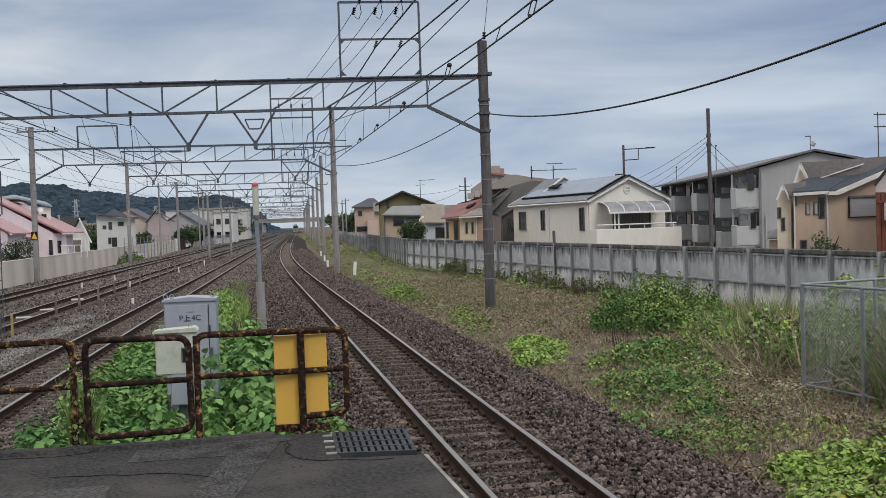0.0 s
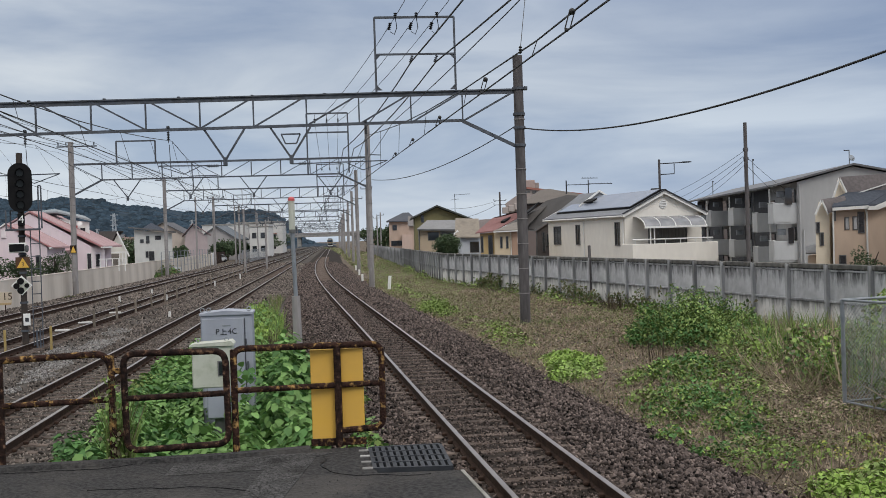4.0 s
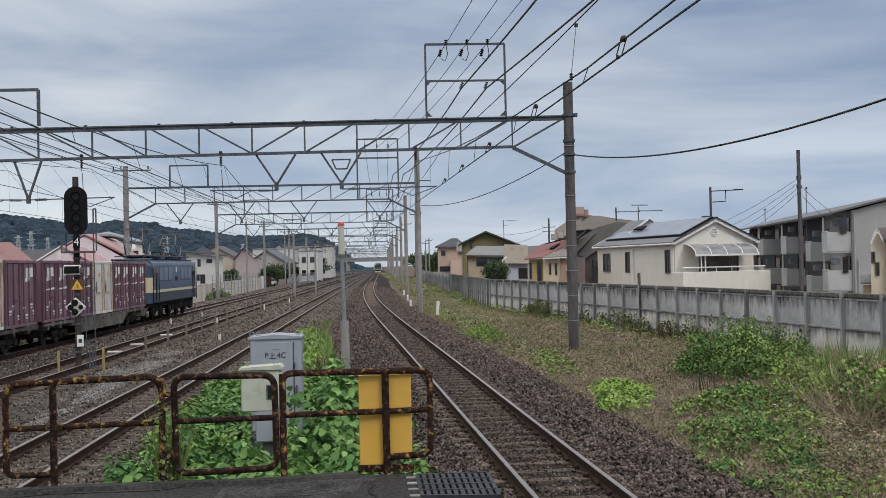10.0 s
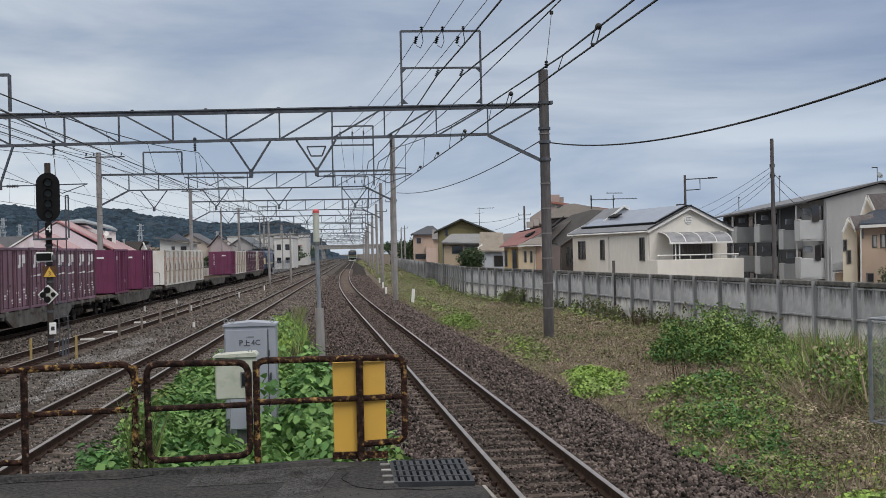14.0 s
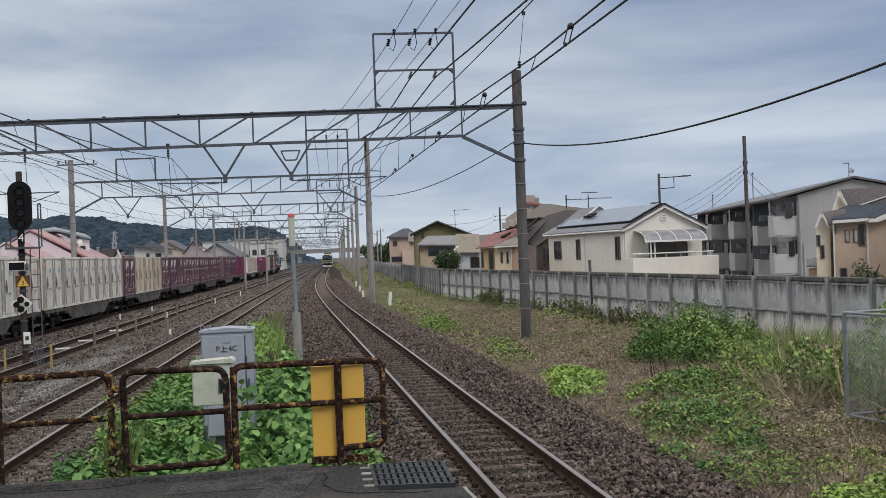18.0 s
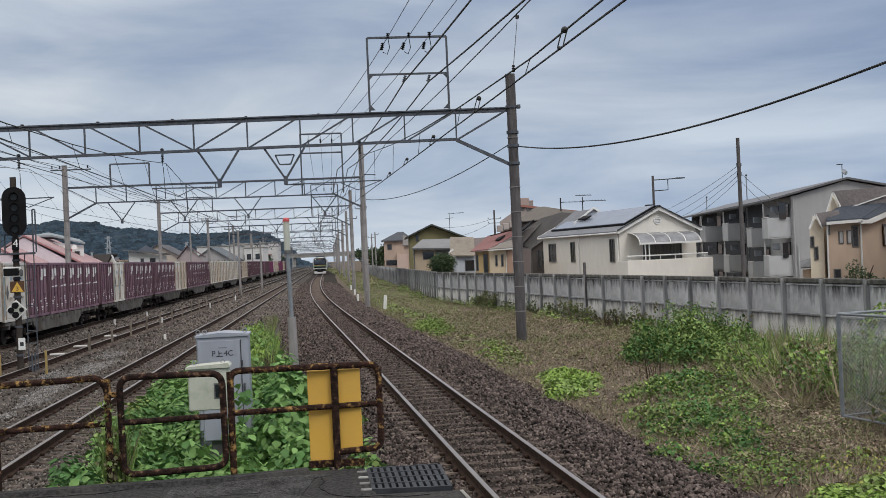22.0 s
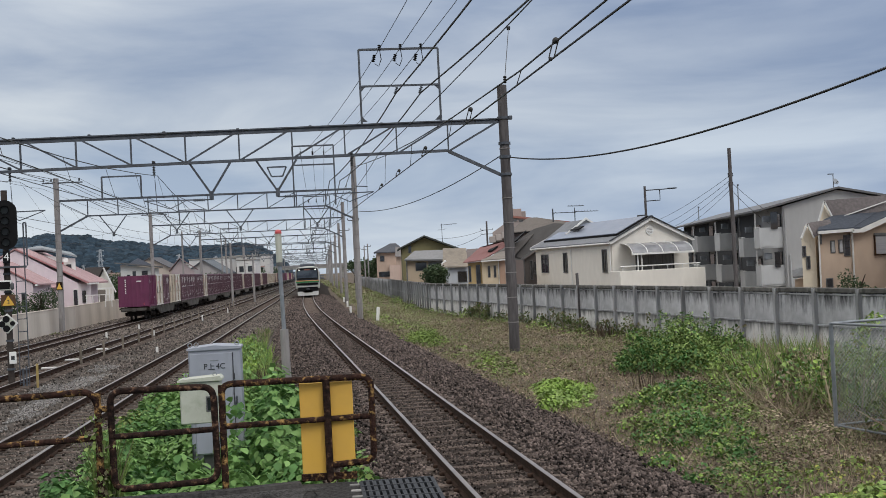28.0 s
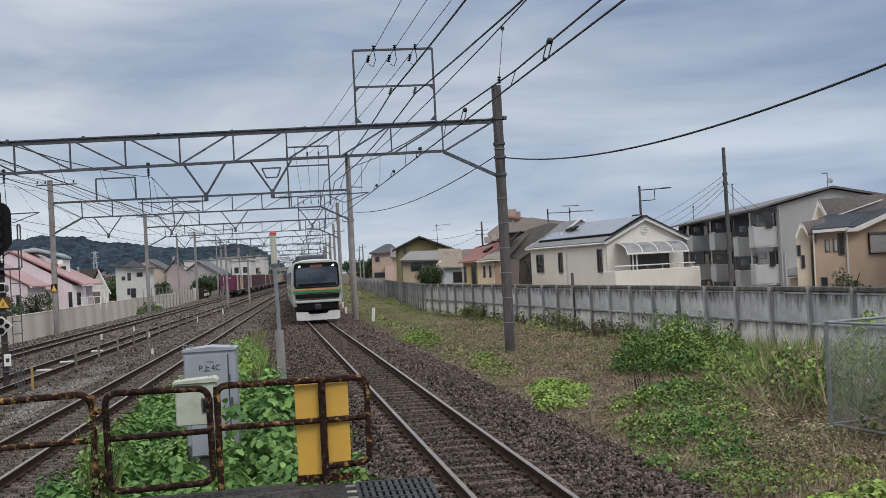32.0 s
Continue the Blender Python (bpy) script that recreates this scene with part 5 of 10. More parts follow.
def apartment():
    z0, L = -1.8, 40.0
    turn = Matrix.Rotation(radians(-6.6), 4, "Z")
    th = thing("apartment_block", "grey three-storey apartment block with balconies and low gabled roof", "apartment building", at=Matrix.Translation((26.4, 70, 0)) @ turn)
    wm = plaster("grey_render", (0.415, 0.415, 0.415))
    dk = plaster("dark_grey_render", (0.082, 0.085, 0.092))
    pale = plaster("pale_grey_panel", (0.50, 0.51, 0.515))
    g = Geo().prism([(0, 0, z0), (9.2, 0, z0), (9.2, 0, 5.3), (3.6, 0, 6.55), (0, 0, 5.65)], (0, L, 0))
    make("wall", g, wm, th)
    rf = Geo()
    rf.prism([(-1.5, -0.35, 5.42), (3.6, -0.35, 6.62), (3.6, L, 6.62), (-1.5, L, 5.42)], (0, 0, 0.13))
    rf.prism([(3.6, -0.35, 6.62), (9.6, -0.35, 5.30), (9.6, L, 5.30), (3.6, L, 6.62)], (0, 0, 0.13))
    make("roof", rf, mat("grey_metal_roof", (0.10, 0.10, 0.105), (0.14, 0.14, 0.145), 2, 0.5), th)
    for y0, y1 in ((7.7, 13.8), (16.4, 23.3), (26.2, 32.8), (35.4, 39.5)):
        make("dark_wall", Geo().box((-0.05, (y0 + y1) / 2, 1.8), (0.10, y1 - y0, 7.4)), dk, th, "dark grey strip on the wall between balconies")
    bays = ((0.15, 1.5, 1.5), (6.0, 1.6, 1.3), (14.0, 2.2, 1.4), (23.5, 2.6, 1.5), (33.0, 2.4, 1.4))
    for i, (y, w, d) in enumerate(bays):
        for z in (-1.95, 0.45, 2.95) if i != 1 else (-2.3, 0.0, 2.4):
            b = Geo()
            b.box((-d, y + w / 2, z + 0.68), (0.10, w, 1.35), 0.02)
            b.box((-d / 2, y + 0.05, z + 0.68), (d, 0.10, 1.35), 0.02)
            b.box((-d / 2, y + w - 0.05, z + 0.68), (d, 0.10, 1.35), 0.02)
            b.box((-d / 2, y + w / 2, z + 0.05), (d, w, 0.12))
            ob = make("balcony", b, pale, th, "pale solid balcony")
            make("balcony_rail", Geo().box((-d, y + w / 2, z + 1.40), (0.13, w, 0.05), 0.01), M["framew"], ob)
            make("window", Geo().box((-0.06, y + w / 2, z + 1.5), (0.08, w * 0.7, 1.5), 0.01), M["glassdark"], th)
            make("air_conditioner", Geo().box((-d * 0.6, y + w * 0.4, z + 1.95), (0.5, 0.34, 0.42), 0.03), M["galv"], th)
        make("balcony_post", Geo().bar((-d + 0.06, y + w - 0.1, -1.8), (-d + 0.06, y + w - 0.1, 5.3), 0.09), M["framew"] if i != 1 else M["frame"], th)
    make("window", Geo().box((-0.55, 0.06, 4.75), (0.45, 0.06, 1.1), 0.01), M["glassdark"], th)
    make("window", Geo().box((-0.45, 0.06, 2.15), (0.35, 0.06, 1.0), 0.01), M["glassdark"], th)
    make("downpipe", Geo().tube([(0.12, -0.10, 5.5), (0.12, -0.10, -1.8)], 0.05, 8), wm, th)
    make("downpipe", Geo().tube([(0.35, -0.10, 2.5), (0.35, -0.10, -1.8)], 0.04, 8), pale, th)
    make("meter_box", Geo().box((1.5, -0.10, 2.4), (0.18, 0.2, 1.0), 0.02), pale, th)
    make("wall_light", Geo().box((1.35, -0.15, 1.15), (0.55, 0.25, 0.1), 0.02), M["white"], th)
    make("wall_mark", Geo().box((2.2, -0.02, 0.9), (0.06, 0.06, 1.6)), pale, th)
    make("side_porch_roof", Geo().prism([(2.2, -1.6, 0.2), (3.4, -1.6, 0.75), (3.4, 0, 0.75), (2.2, 0, 0.2)], (0, 0, 0.10)), M["frame"], th)


def slab(th, name, pts, material, thick=0.12, label=""):
    return make(name, Geo().prism(pts, (0, 0, thick)), material, th, label)


def block(th, name, pts, y, depth, material, label=""):
    """A wall body: an upright outline of (x, z) pushed back from y."""
    return make(name, Geo().prism([(x, y, z) for x, z in pts], (0, depth, 0)), material, th, label)


def pane_at(th, x0, x1, z0, z1, y, material=None, rim=None):
    w = make("window", Geo().box(((x0 + x1) / 2, y - 0.02, (z0 + z1) / 2), (x1 - x0 + 0.1, 0.06, z1 - z0 + 0.1), 0.01), rim or M["frame"], th)
    make("pane", Geo().box(((x0 + x1) / 2, y - 0.05, (z0 + z1) / 2), (x1 - x0, 0.03, z1 - z0)), material or M["glassdark"], w)


def lean_block(th, name, pts, y, depth, sx, material, label=""):
    """A wall body whose outline (x, z) is pushed back and sideways, to fit the camera's view."""
    return make(name, Geo().prism([(x, y, z) for x, z in pts], (sx * depth, depth, 0)), material, th, label)


def tan_house():
    th = thing("tan_house", "tan rendered two-storey house with dark slate roof and shuttered window", "house")
    wm = plaster("tan_render", (0.50, 0.39, 0.305))
    cr = plaster("cream_render_pale", (0.72, 0.64, 0.51))
    rm = tiles("dark_slate", (0.068, 0.078, 0.098))
    rb = tiles("brown_grey_slate", (0.185, 0.165, 0.165))
    y = 50.0
    lean_block(th, "wall", [(20.45, -1.8), (26.6, -1.8), (26.6, 5.0), (22.45, 3.56), (20.55, 3.54)], y, 5, 0.62, wm)
    # lower slope with eave, rising to the ridge behind
    slab(th, "roof", [(20.36, y - 0.35, 3.58), (22.08, y - 0.35, 3.62), (25.6, y + 2.2, 5.0), (24.0, y + 2.2, 4.98), (21.05, y + 0.6, 4.05)], rm, 0.07)
    slab(th, "roof", [(22.04, y - 0.35, 3.60), (22.5, y - 0.35, 3.60), (26.8, y - 0.35, 5.25), (26.8, y + 2.2, 5.3), (25.4, y + 2.2, 5.0)], rm, 0.07)
    make("rake_trim", Geo().bar((22.45, y - 0.38, 3.50), (26.8, y - 0.38, 5.17), 0.05, 0.22), M["framew"], th, "white barge board")
    make("soffit", Geo().bar((22.0, y - 0.30, 3.50), (22.5, y - 0.30, 3.50), 0.3, 0.16), M["framew"], th)
    make("eave_gutter", Geo().bar((20.36, y - 0.40, 3.50), (22.06, y - 0.40, 3.56), 0.10, 0.14), M["framew"], th)
    make("hip_flashing", Geo().bar((21.75, y + 0.86, 4.14), (24.4, y + 0.86, 4.90), 0.06, 0.05), M["framew"], th)
    # upper roof with cream gable
    lean_block(th, "upper_gable", [(20.99, 3.75), (21.30, 4.93), (21.70, 4.0), (21.70, 3.6)], y + 1.2, 2, 0.62, cr)
    slab(th, "upper_roof", [(21.30, y + 1.0, 5.0), (26.5, y + 1.4, 5.22), (26.5, y + 0.9, 4.3), (21.76, y + 0.9, 4.03)], rb, 0.06)
    make("gable_trim", Geo().bar((20.94, y + 0.95, 4.0), (21.30, y + 0.95, 5.0), 0.06, 0.08), M["framew"], th)
    make("gable_trim", Geo().bar((21.30, y + 0.95, 5.0), (21.74, y + 0.95, 4.05), 0.06, 0.08), M["framew"], th)
    # cream side wing
    lean_block(th, "wing_wall", [(19.76, -1.8), (20.45, -1.8), (20.50, 3.42), (20.0, 3.88), (19.82, 3.30)], y + 0.3, 2.5, 0.62, cr, "cream rendered wing")
    slab(th, "wing_roof", [(20.0, y + 0.0, 3.94), (21.3, y + 0.4, 4.08), (21.2, y - 0.1, 3.62), (20.30, y - 0.1, 3.32)], rb, 0.05)
    make("wing_trim", Geo().bar((19.68, y - 0.05, 3.28), (20.0, y - 0.05, 3.95), 0.06, 0.08), M["framew"], th)
    make("wing_trim", Geo().bar((20.0, y - 0.05, 3.95), (20.30, y - 0.05, 3.28), 0.06, 0.08), M["framew"], th)
    pane_at(th, 21.12, 21.25, 2.57, 3.06, y, M["wallpost"])
    pane_at(th, 21.51, 21.64, 2.55, 3.09, y, M["wallpost"])
    pane_at(th, 21.76, 21.97, 2.38, 3.30, y)
    pane_at(th, 20.82, 21.06, 0.95, 1.30, y)
    pane_at(th, 19.86, 19.95, 2.45, 2.88, y + 0.28)
    pane_at(th, 20.03, 20.13, 1.85, 2.39, y + 0.28)
    sh = mat("shutter_grey", (0.27, 0.27, 0.285), (0.33, 0.33, 0.345), 2, 0.5, bump=0.6, bscale=20, stretch=(0.1, 0.1, 6))
    ob = make("shutter", Geo().box((24.1, y - 0.05, 2.80), (1.75, 0.10, 0.90), 0.02), sh, th, "closed grey roller shutter")
    make("shutter_box", Geo().box((24.1, y - 0.08, 3.30), (1.85, 0.16, 0.12), 0.02), M["frame"], ob)
    make("shutter_frame", Geo().box((23.2, y - 0.06, 2.80), (0.05, 0.13, 0.98), 0.01), M["rust"], ob)
    make("shutter_sill", Geo().box((24.1, y - 0.07, 2.34), (1.85, 0.14, 0.05), 0.01), M["rust"], ob)
    make("downpipe", Geo().tube([(21.95, y - 0.30, 3.5), (22.12, y - 0.08, 3.3), (22.10, y - 0.08, -1.8)], 0.045, 8), M["framew"], th)
    make("downpipe", Geo().tube([(20.52, y - 0.08, 3.4), (20.46, y - 0.08, -1.8)], 0.04, 8), M["framew"], th)
    make("meter_bracket", Geo().box((20.60, y - 0.06, 3.2), (0.10, 0.1, 0.5), 0.02), M["frame"], th)
    lean_block(th, "lower_wing", [(19.66, -1.8), (20.3, -1.8), (20.3, 1.38), (19.66, 1.34)], y + 1.0, 2, 0.5, wm)
    slab(th, "lower_roof", [(19.50, y + 0.8, 1.42), (20.25, y + 0.8, 1.42), (20.6, y + 2.0, 1.85), (19.95, y + 2.0, 1.70)], M["frame"], 0.06)


def brown_house():
    th = thing("brown_house", "pale house with dark tiled eave and red brown rusted boards", "house")
    y = 44.0
    lean_block(th, "wall", [(21.62, -1.8), (25, -1.8), (25, 5.6), (23.2, 5.6), (21.62, 3.85)], y, 4, 0.65, plaster("pale_pink_render", (0.58, 0.52, 0.50)))
    slab(th, "roof", [(21.32, y - 0.5, 3.66), (24.2, y - 0.5, 6.95), (26.0, y + 2, 6.95), (22.8, y + 2, 3.66)], tiles("black_tiles", (0.05, 0.05, 0.052)), 0.14)
    wood = mat("red_brown_boards", (0.13, 0.05, 0.035), (0.19, 0.075, 0.05), 6, 0.8, stretch=(3, 3, 0.3))
    for i in range(9):
        make("board", Geo().box((21.68 + i * 0.22, y - 0.05, 0.8), (0.19, 0.06, 5.2), 0.01), wood, th, "rust brown board")
    make("beam", Geo().box((22.7, y - 0.10, 3.0), (2.2, 0.10, 0.10), 0.01), wood, th)
    make("white_panel", Geo().box((22.3, y - 0.25, 2.58), (0.8, 0.3, 0.75), 0.02), M["white"], th)


def simple_house(name, label, x, y, W, L, ze, zr, ridge, wall_c, roof_c, wins=(), z0=-1.8, trim=None, over=0.5, rot=None):
    th = thing(name, label, "house", at=Matrix.Translation((x, y, 0)) @ (ROT if rot is None else Matrix.Rotation(radians(rot), 4, "Z")))
    gable_body(th, W, L, z0, ze, zr, plaster(name + "_render", wall_c), tiles(name + "_tiles", roof_c), ridge, over, 0.16, trim=trim)
    for f, u, z, w, h in wins:
        window(th, f, u, z, w, h, L, W)
    return th


white_house()
apartment()
tan_house()
brown_house()
# row of houses further along the wall
def set_back(th, k):
    """Scales a house about the camera, k times as far and as large, keeping its place in view."""
    m = Matrix.Translation((0, 0, 2.79)) @ Matrix.Scale(k, 4) @ Matrix.Translation((0, 0, -2.79))
    for c in th.children_recursive:
        c.data.transform(m)


def house_row():
    # dark grey boarded house with one long slope
    th = thing("grey_house", "dark grey boarded house with long sloping tiled roof", "house")
    y = 92.0
    ct = tiles("charcoal_tiles", (0.075, 0.070, 0.068))
    lean_block(th, "wall", [(11.89, -1.8), (14.14, -1.8), (14.14, 4.37), (12.0, 3.03)], y + 0.2, 6, 0.16, plaster("charcoal_boards", (0.125, 0.110, 0.105)))
    r = slab(th, "roof", [(11.84, y - 0.3, 3.09), (16.04, y - 0.3, 5.77), (15.6, y + 5, 6.11), (13.69, y + 5, 5.66), (10.38, y + 5, 3.5)], ct, 0.12)
    make("rake_trim", Geo().bar((11.78, y - 0.32, 3.09), (16.04, y - 0.32, 5.81), 0.05, 0.18), M["frame"], r)
    low = slab(th, "lower_roof", [(9.2, y + 0.5, 3.34), (11.11, y + 0.5, 3.25), (13.46, y + 3.5, 5.21), (11.11, y + 3.5, 4.32)], tiles("taupe_lower_tiles", (0.115, 0.105, 0.10)), 0.10)
    make("roof_light", Geo().prism([(10.66, y + 0.9, 4.13), (11.67, y + 0.9, 4.71), (12.79, y + 3.3, 5.55), (11.89, y + 3.3, 4.93)], (0, 0, 0.12)), M["black"], low, "dark roof window strip")
    make("eave_gutter", Geo().bar((9.2, y + 0.42, 3.32), (11.89, y - 0.35, 3.07), 0.09, 0.09), M["frame"], th)
    pane_at(th, 12.57, 12.72, 1.34, 2.91, y + 0.15)
    pane_at(th, 12.9, 13.04, 1.79, 2.8, y + 0.15)
    make("downpipe", Geo().tube([(12.03, y + 0.1, 3.03), (12.03, y + 0.1, -2.36)], 0.05, 8), M["frame"], th)
    # brown roofed house behind
    th = thing("brown_roof_house", "house with broad brown grey hipped roof", "house")
    y = 110.0
    lean_block(th, "wall", [(13.47, -1.8), (18.52, -1.8), (18.52, 6.06), (13.47, 5.83)], y, 6, 0.16, plaster("taupe_render", (0.20, 0.165, 0.155)))
    rm = tiles("brown_grey_tiles", (0.165, 0.145, 0.13))
    slab(th, "roof", [(12.8, y - 0.5, 5.81), (18.63, y - 0.5, 6.08), (19.76, y + 3.5, 6.73), (16.39, y + 3.5, 7.4), (15.6, y + 3.5, 7.38)], rm, 0.10)
    slab(th, "roof", [(12.8, y - 0.5, 5.81), (15.6, y + 3.5, 7.38), (15.6, y + 6, 7.38), (13.47, y + 8, 5.81)], rm, 0.10)
    make("eave_band", Geo().bar((12.8, y - 0.55, 5.76), (18.63, y - 0.55, 6.03), 0.08, 0.14), M["black"], th)
    # red roofed yellow and tan house
    th = thing("red_roof_house", "yellow and tan house with faded red roof", "house")
    y = 86.0
    rr_ = tiles("faded_red_tiles", (0.26, 0.135, 0.13))
    lean_block(th, "wall", [(6.7, -1.8), (7.85, -1.8), (7.85, 3.05), (6.73, 2.93)], y, 4, 0.09, plaster("ochre_render", (0.50, 0.37, 0.19)))
    lean_block(th, "front_wall", [(7.80, -1.8), (9.62, -1.8), (9.62, 3.08), (7.80, 3.05)], y - 0.5, 4, 0.10, plaster("tan_cream_render", (0.60, 0.50, 0.36)))
    make("brick_panel", Geo().box((9.40, y - 0.53, 0.65), (0.45, 0.06, 4.8), 0.01), plaster("brick_pink", (0.40, 0.27, 0.20)), th, "brick red panel")
    slab(th, "roof", [(6.32, y - 0.5, 2.98), (7.85, y - 0.5, 3.12), (10.2, y + 3.5, 4.15), (10.1, y + 3.5, 4.62), (8.1, y + 3.5, 4.18)], rr_, 0.08, "faded red tiled roof")
    make("roof_window", Geo().prism([(8.55, y + 1.6, 3.78), (8.85, y + 1.6, 3.80), (9.7, y + 3.2, 4.28), (9.3, y + 3.2, 4.26)], (0, 0, 0.12)), M["black"], th, "dark roof window")
    slab(th, "front_roof", [(7.72, y - 1.0, 3.10), (9.75, y - 1.0, 3.14), (10.6, y + 1.5, 3.75), (9.6, y + 1.5, 3.72)], tiles("beige_grey_tiles", (0.24, 0.215, 0.19)), 0.07)
    make("eave_gutter", Geo().bar((7.7, y - 1.05, 3.06), (9.75, y - 1.05, 3.10), 0.09, 0.09), M["framew"], th)
    pane_at(th, 7.40, 7.66, 1.3, 2.76, y)
    pane_at(th, 6.80, 6.92, 1.5, 2.7, y)
    pane_at(th, 8.30, 8.40, 1.81, 2.63, y - 0.5)
    pane_at(th, 8.77, 8.87, 1.78, 2.63, y - 0.5)
    make("downpipe", Geo().tube([(9.12, y - 0.58, 3.1), (9.08, y - 0.58, -1.8)], 0.03, 6), M["framew"], th)
    # beige roofed pale house
    th = thing("beige_roof_house", "pale blue grey house with plain beige roof", "house")
    y = 98.0
    block(th, "wall", [(5.9, -1.8), (7.7, -1.8), (7.7, 2.75), (5.9, 2.75)], y, 5, plaster("pale_blue_render", (0.50, 0.53, 0.57)))
    slab(th, "roof", [(5.35, y - 0.4, 2.70), (7.65, y - 0.4, 2.62), (7.75, y + 2.2, 4.30), (5.6, y + 2.2, 4.40)], mat("beige_roof", (0.235, 0.205, 0.170), (0.285, 0.25, 0.21), 6, 0.85, stain=(0.17, 0.15, 0.13), sscale=1.0, sfac=0.6), 0.10)
    make("side_trim", Geo().bar((4.7, y - 0.3, 2.45), (5.7, y + 0.3, 3.32), 0.06, 0.18), M["white"], th)
    pane_at(th, 6.75, 7.5, 1.35, 2.25, y)
    block(th, "rear_wing", [(8.0, -1.8), (9.6, -1.8), (9.4, 3.05), (8.1, 3.05)], y + 6, 4, plaster("grey_wing", (0.34, 0.32, 0.31)))
    slab(th, "rear_roof", [(8.0, y + 5.6, 3.02), (9.5, y + 5.6, 3.0), (10.5, y + 7.5, 4.35), (8.2, y + 7.5, 4.30)], tiles("taupe_tiles", (0.20, 0.17, 0.165)), 0.08)
    # olive house
    th = thing("olive_house", "olive green gabled house with dark eaves", "house")
    y = 118.0
    block(th, "wall", [(2.15, -1.8), (9.6, -1.8), (9.6, 4.0), (4.57, 6.05), (2.15, 4.98)], y, 9, plaster("olive_render", (0.225, 0.205, 0.110)))
    rm = tiles("dark_green_tiles", (0.085, 0.092, 0.082))
    slab(th, "roof", [(1.7, y - 0.7, 4.82), (4.58, y - 0.7, 6.12), (4.58, y + 9, 6.12), (1.7, y + 9, 4.82)], rm, 0.18)
    slab(th, "roof", [(10.1, y - 0.7, 3.82), (4.58, y - 0.7, 6.12), (4.58, y + 9, 6.12), (10.1, y + 9, 3.82)], rm, 0.18)
    pane_at(th, 2.86, 3.1, 4.5, 5.2, y)
    # tan house with grey roof before it
    th = thing("tan_low_house", "tan house with plain grey roof and two windows", "house")
    y = 106.0
    block(th, "wall", [(2.35, -1.8), (6.2, -1.8), (6.2, 3.5), (2.35, 3.6)], y, 6, plaster("tan_render_pale", (0.46, 0.37, 0.27)))
    block(th, "upper_wall", [(4.4, 1.9), (6.2, 1.9), (6.2, 3.5), (4.4, 3.5)], y - 0.06, 0.1, plaster("grey_render_band", (0.26, 0.25, 0.235)))
    slab(th, "roof", [(2.1, y - 0.5, 3.58), (6.2, y - 0.5, 3.42), (6.1, y + 2.4, 4.38), (3.2, y + 2.4, 4.42)], tiles("grey_tiles", (0.26, 0.26, 0.265)), 0.10)
    make("eave_gutter", Geo().bar((2.1, y - 0.52, 3.58), (6.2, y - 0.52, 3.42), 0.08, 0.12), M["frame"], th)
    pane_at(th, 3.2, 4.2, 2.55, 3.25, y, None, M["frame"])
    pane_at(th, 4.55, 5.4, 2.45, 3.15, y - 0.06)
    make("corner_pipe", Geo().tube([(2.3, y - 0.1, 3.6), (2.3, y - 0.1, -1.8)], 0.06, 8), M["frame"], th)
    # pink house with hipped roof
    th = thing("pink_beige_house", "pinkish beige two-storey house with grey hipped roof", "house")
    y = 131.0
    pk = plaster("pink_beige_render", (0.50, 0.385, 0.315))
    block(th, "wall", [(-0.75, -1.8), (2.55, -1.8), (2.6, 4.75), (-0.75, 4.82)], y, 7, pk)
    rm = tiles("blue_grey_slate", (0.092, 0.098, 0.115))
    slab(th, "roof", [(-1.05, y - 0.4, 4.82), (2.85, y - 0.4, 4.72), (1.7, y + 2.8, 5.85), (1.0, y + 2.8, 5.85)], rm, 0.12)
    slab(th, "roof", [(-1.05, y - 0.4, 4.82), (1.0, y + 2.8, 5.85), (1.0, y + 4.5, 5.85), (-1.05, y + 7.4, 4.82)], rm, 0.12)
    pane_at(th, -0.29, 0.16, 3.84, 4.41, y)
    pane_at(th, -0.5, 0.75, 1.95, 2.5, y)
    block(th, "annex", [(0.75, -1.8), (1.95, -1.8), (1.95, 3.2), (0.75, 3.25)], y - 5, 5, plaster("pink_annex", (0.56, 0.43, 0.37)))
    slab(th, "annex_roof", [(1.45, y - 5, 4.18), (2.6, y - 5, 4.12), (2.62, y - 3.5, 5.1), (1.55, y - 3.5, 5.32)], tiles("brown_grey_small", (0.22, 0.205, 0.20)), 0.08)
    block(th, "annex_wall", [(1.6, -1.8), (2.55, -1.8), (2.55, 4.15), (1.6, 4.2)], y - 4.6, 3, pk)
    set_back(th, 1.36)
    th = thing("small_tan_house", "small tan house with one sloping roof", "house")
    y = 134.0
    block(th, "wall", [(-2.9, -1.8), (-1.2, -1.8), (-1.2, 3.75), (-2.9, 3.25)], y, 5, plaster("tan_small", (0.45, 0.35, 0.26)))
    slab(th, "roof", [(-3.2, y - 0.4, 3.22), (-1.0, y - 0.4, 3.88), (-1.0, y + 5, 3.95), (-3.2, y + 5, 3.3)], M["frame"], 0.10)
    pane_at(th, -2.7, -2.2, 1.5, 2.1, y)
    pane_at(th, -2.0, -1.5, 1.5, 2.1, y)
    set_back(th, 1.95)
    # tower block
    th = thing("tower_block", "far taupe apartment block with stepped top and red parapet", "apartment building")
    y = 150.0
    tp = plaster("taupe_block", (0.36, 0.31, 0.29))
    bt = plaster("balcony_taupe", (0.43, 0.38, 0.355))
    lean_block(th, "wall", [(15.4, -1.8), (26.4, -1.8), (26.4, 7.9), (18.0, 9.15), (17.4, 8.5), (15.4, 7.2)], y, 10, 0.25, tp)
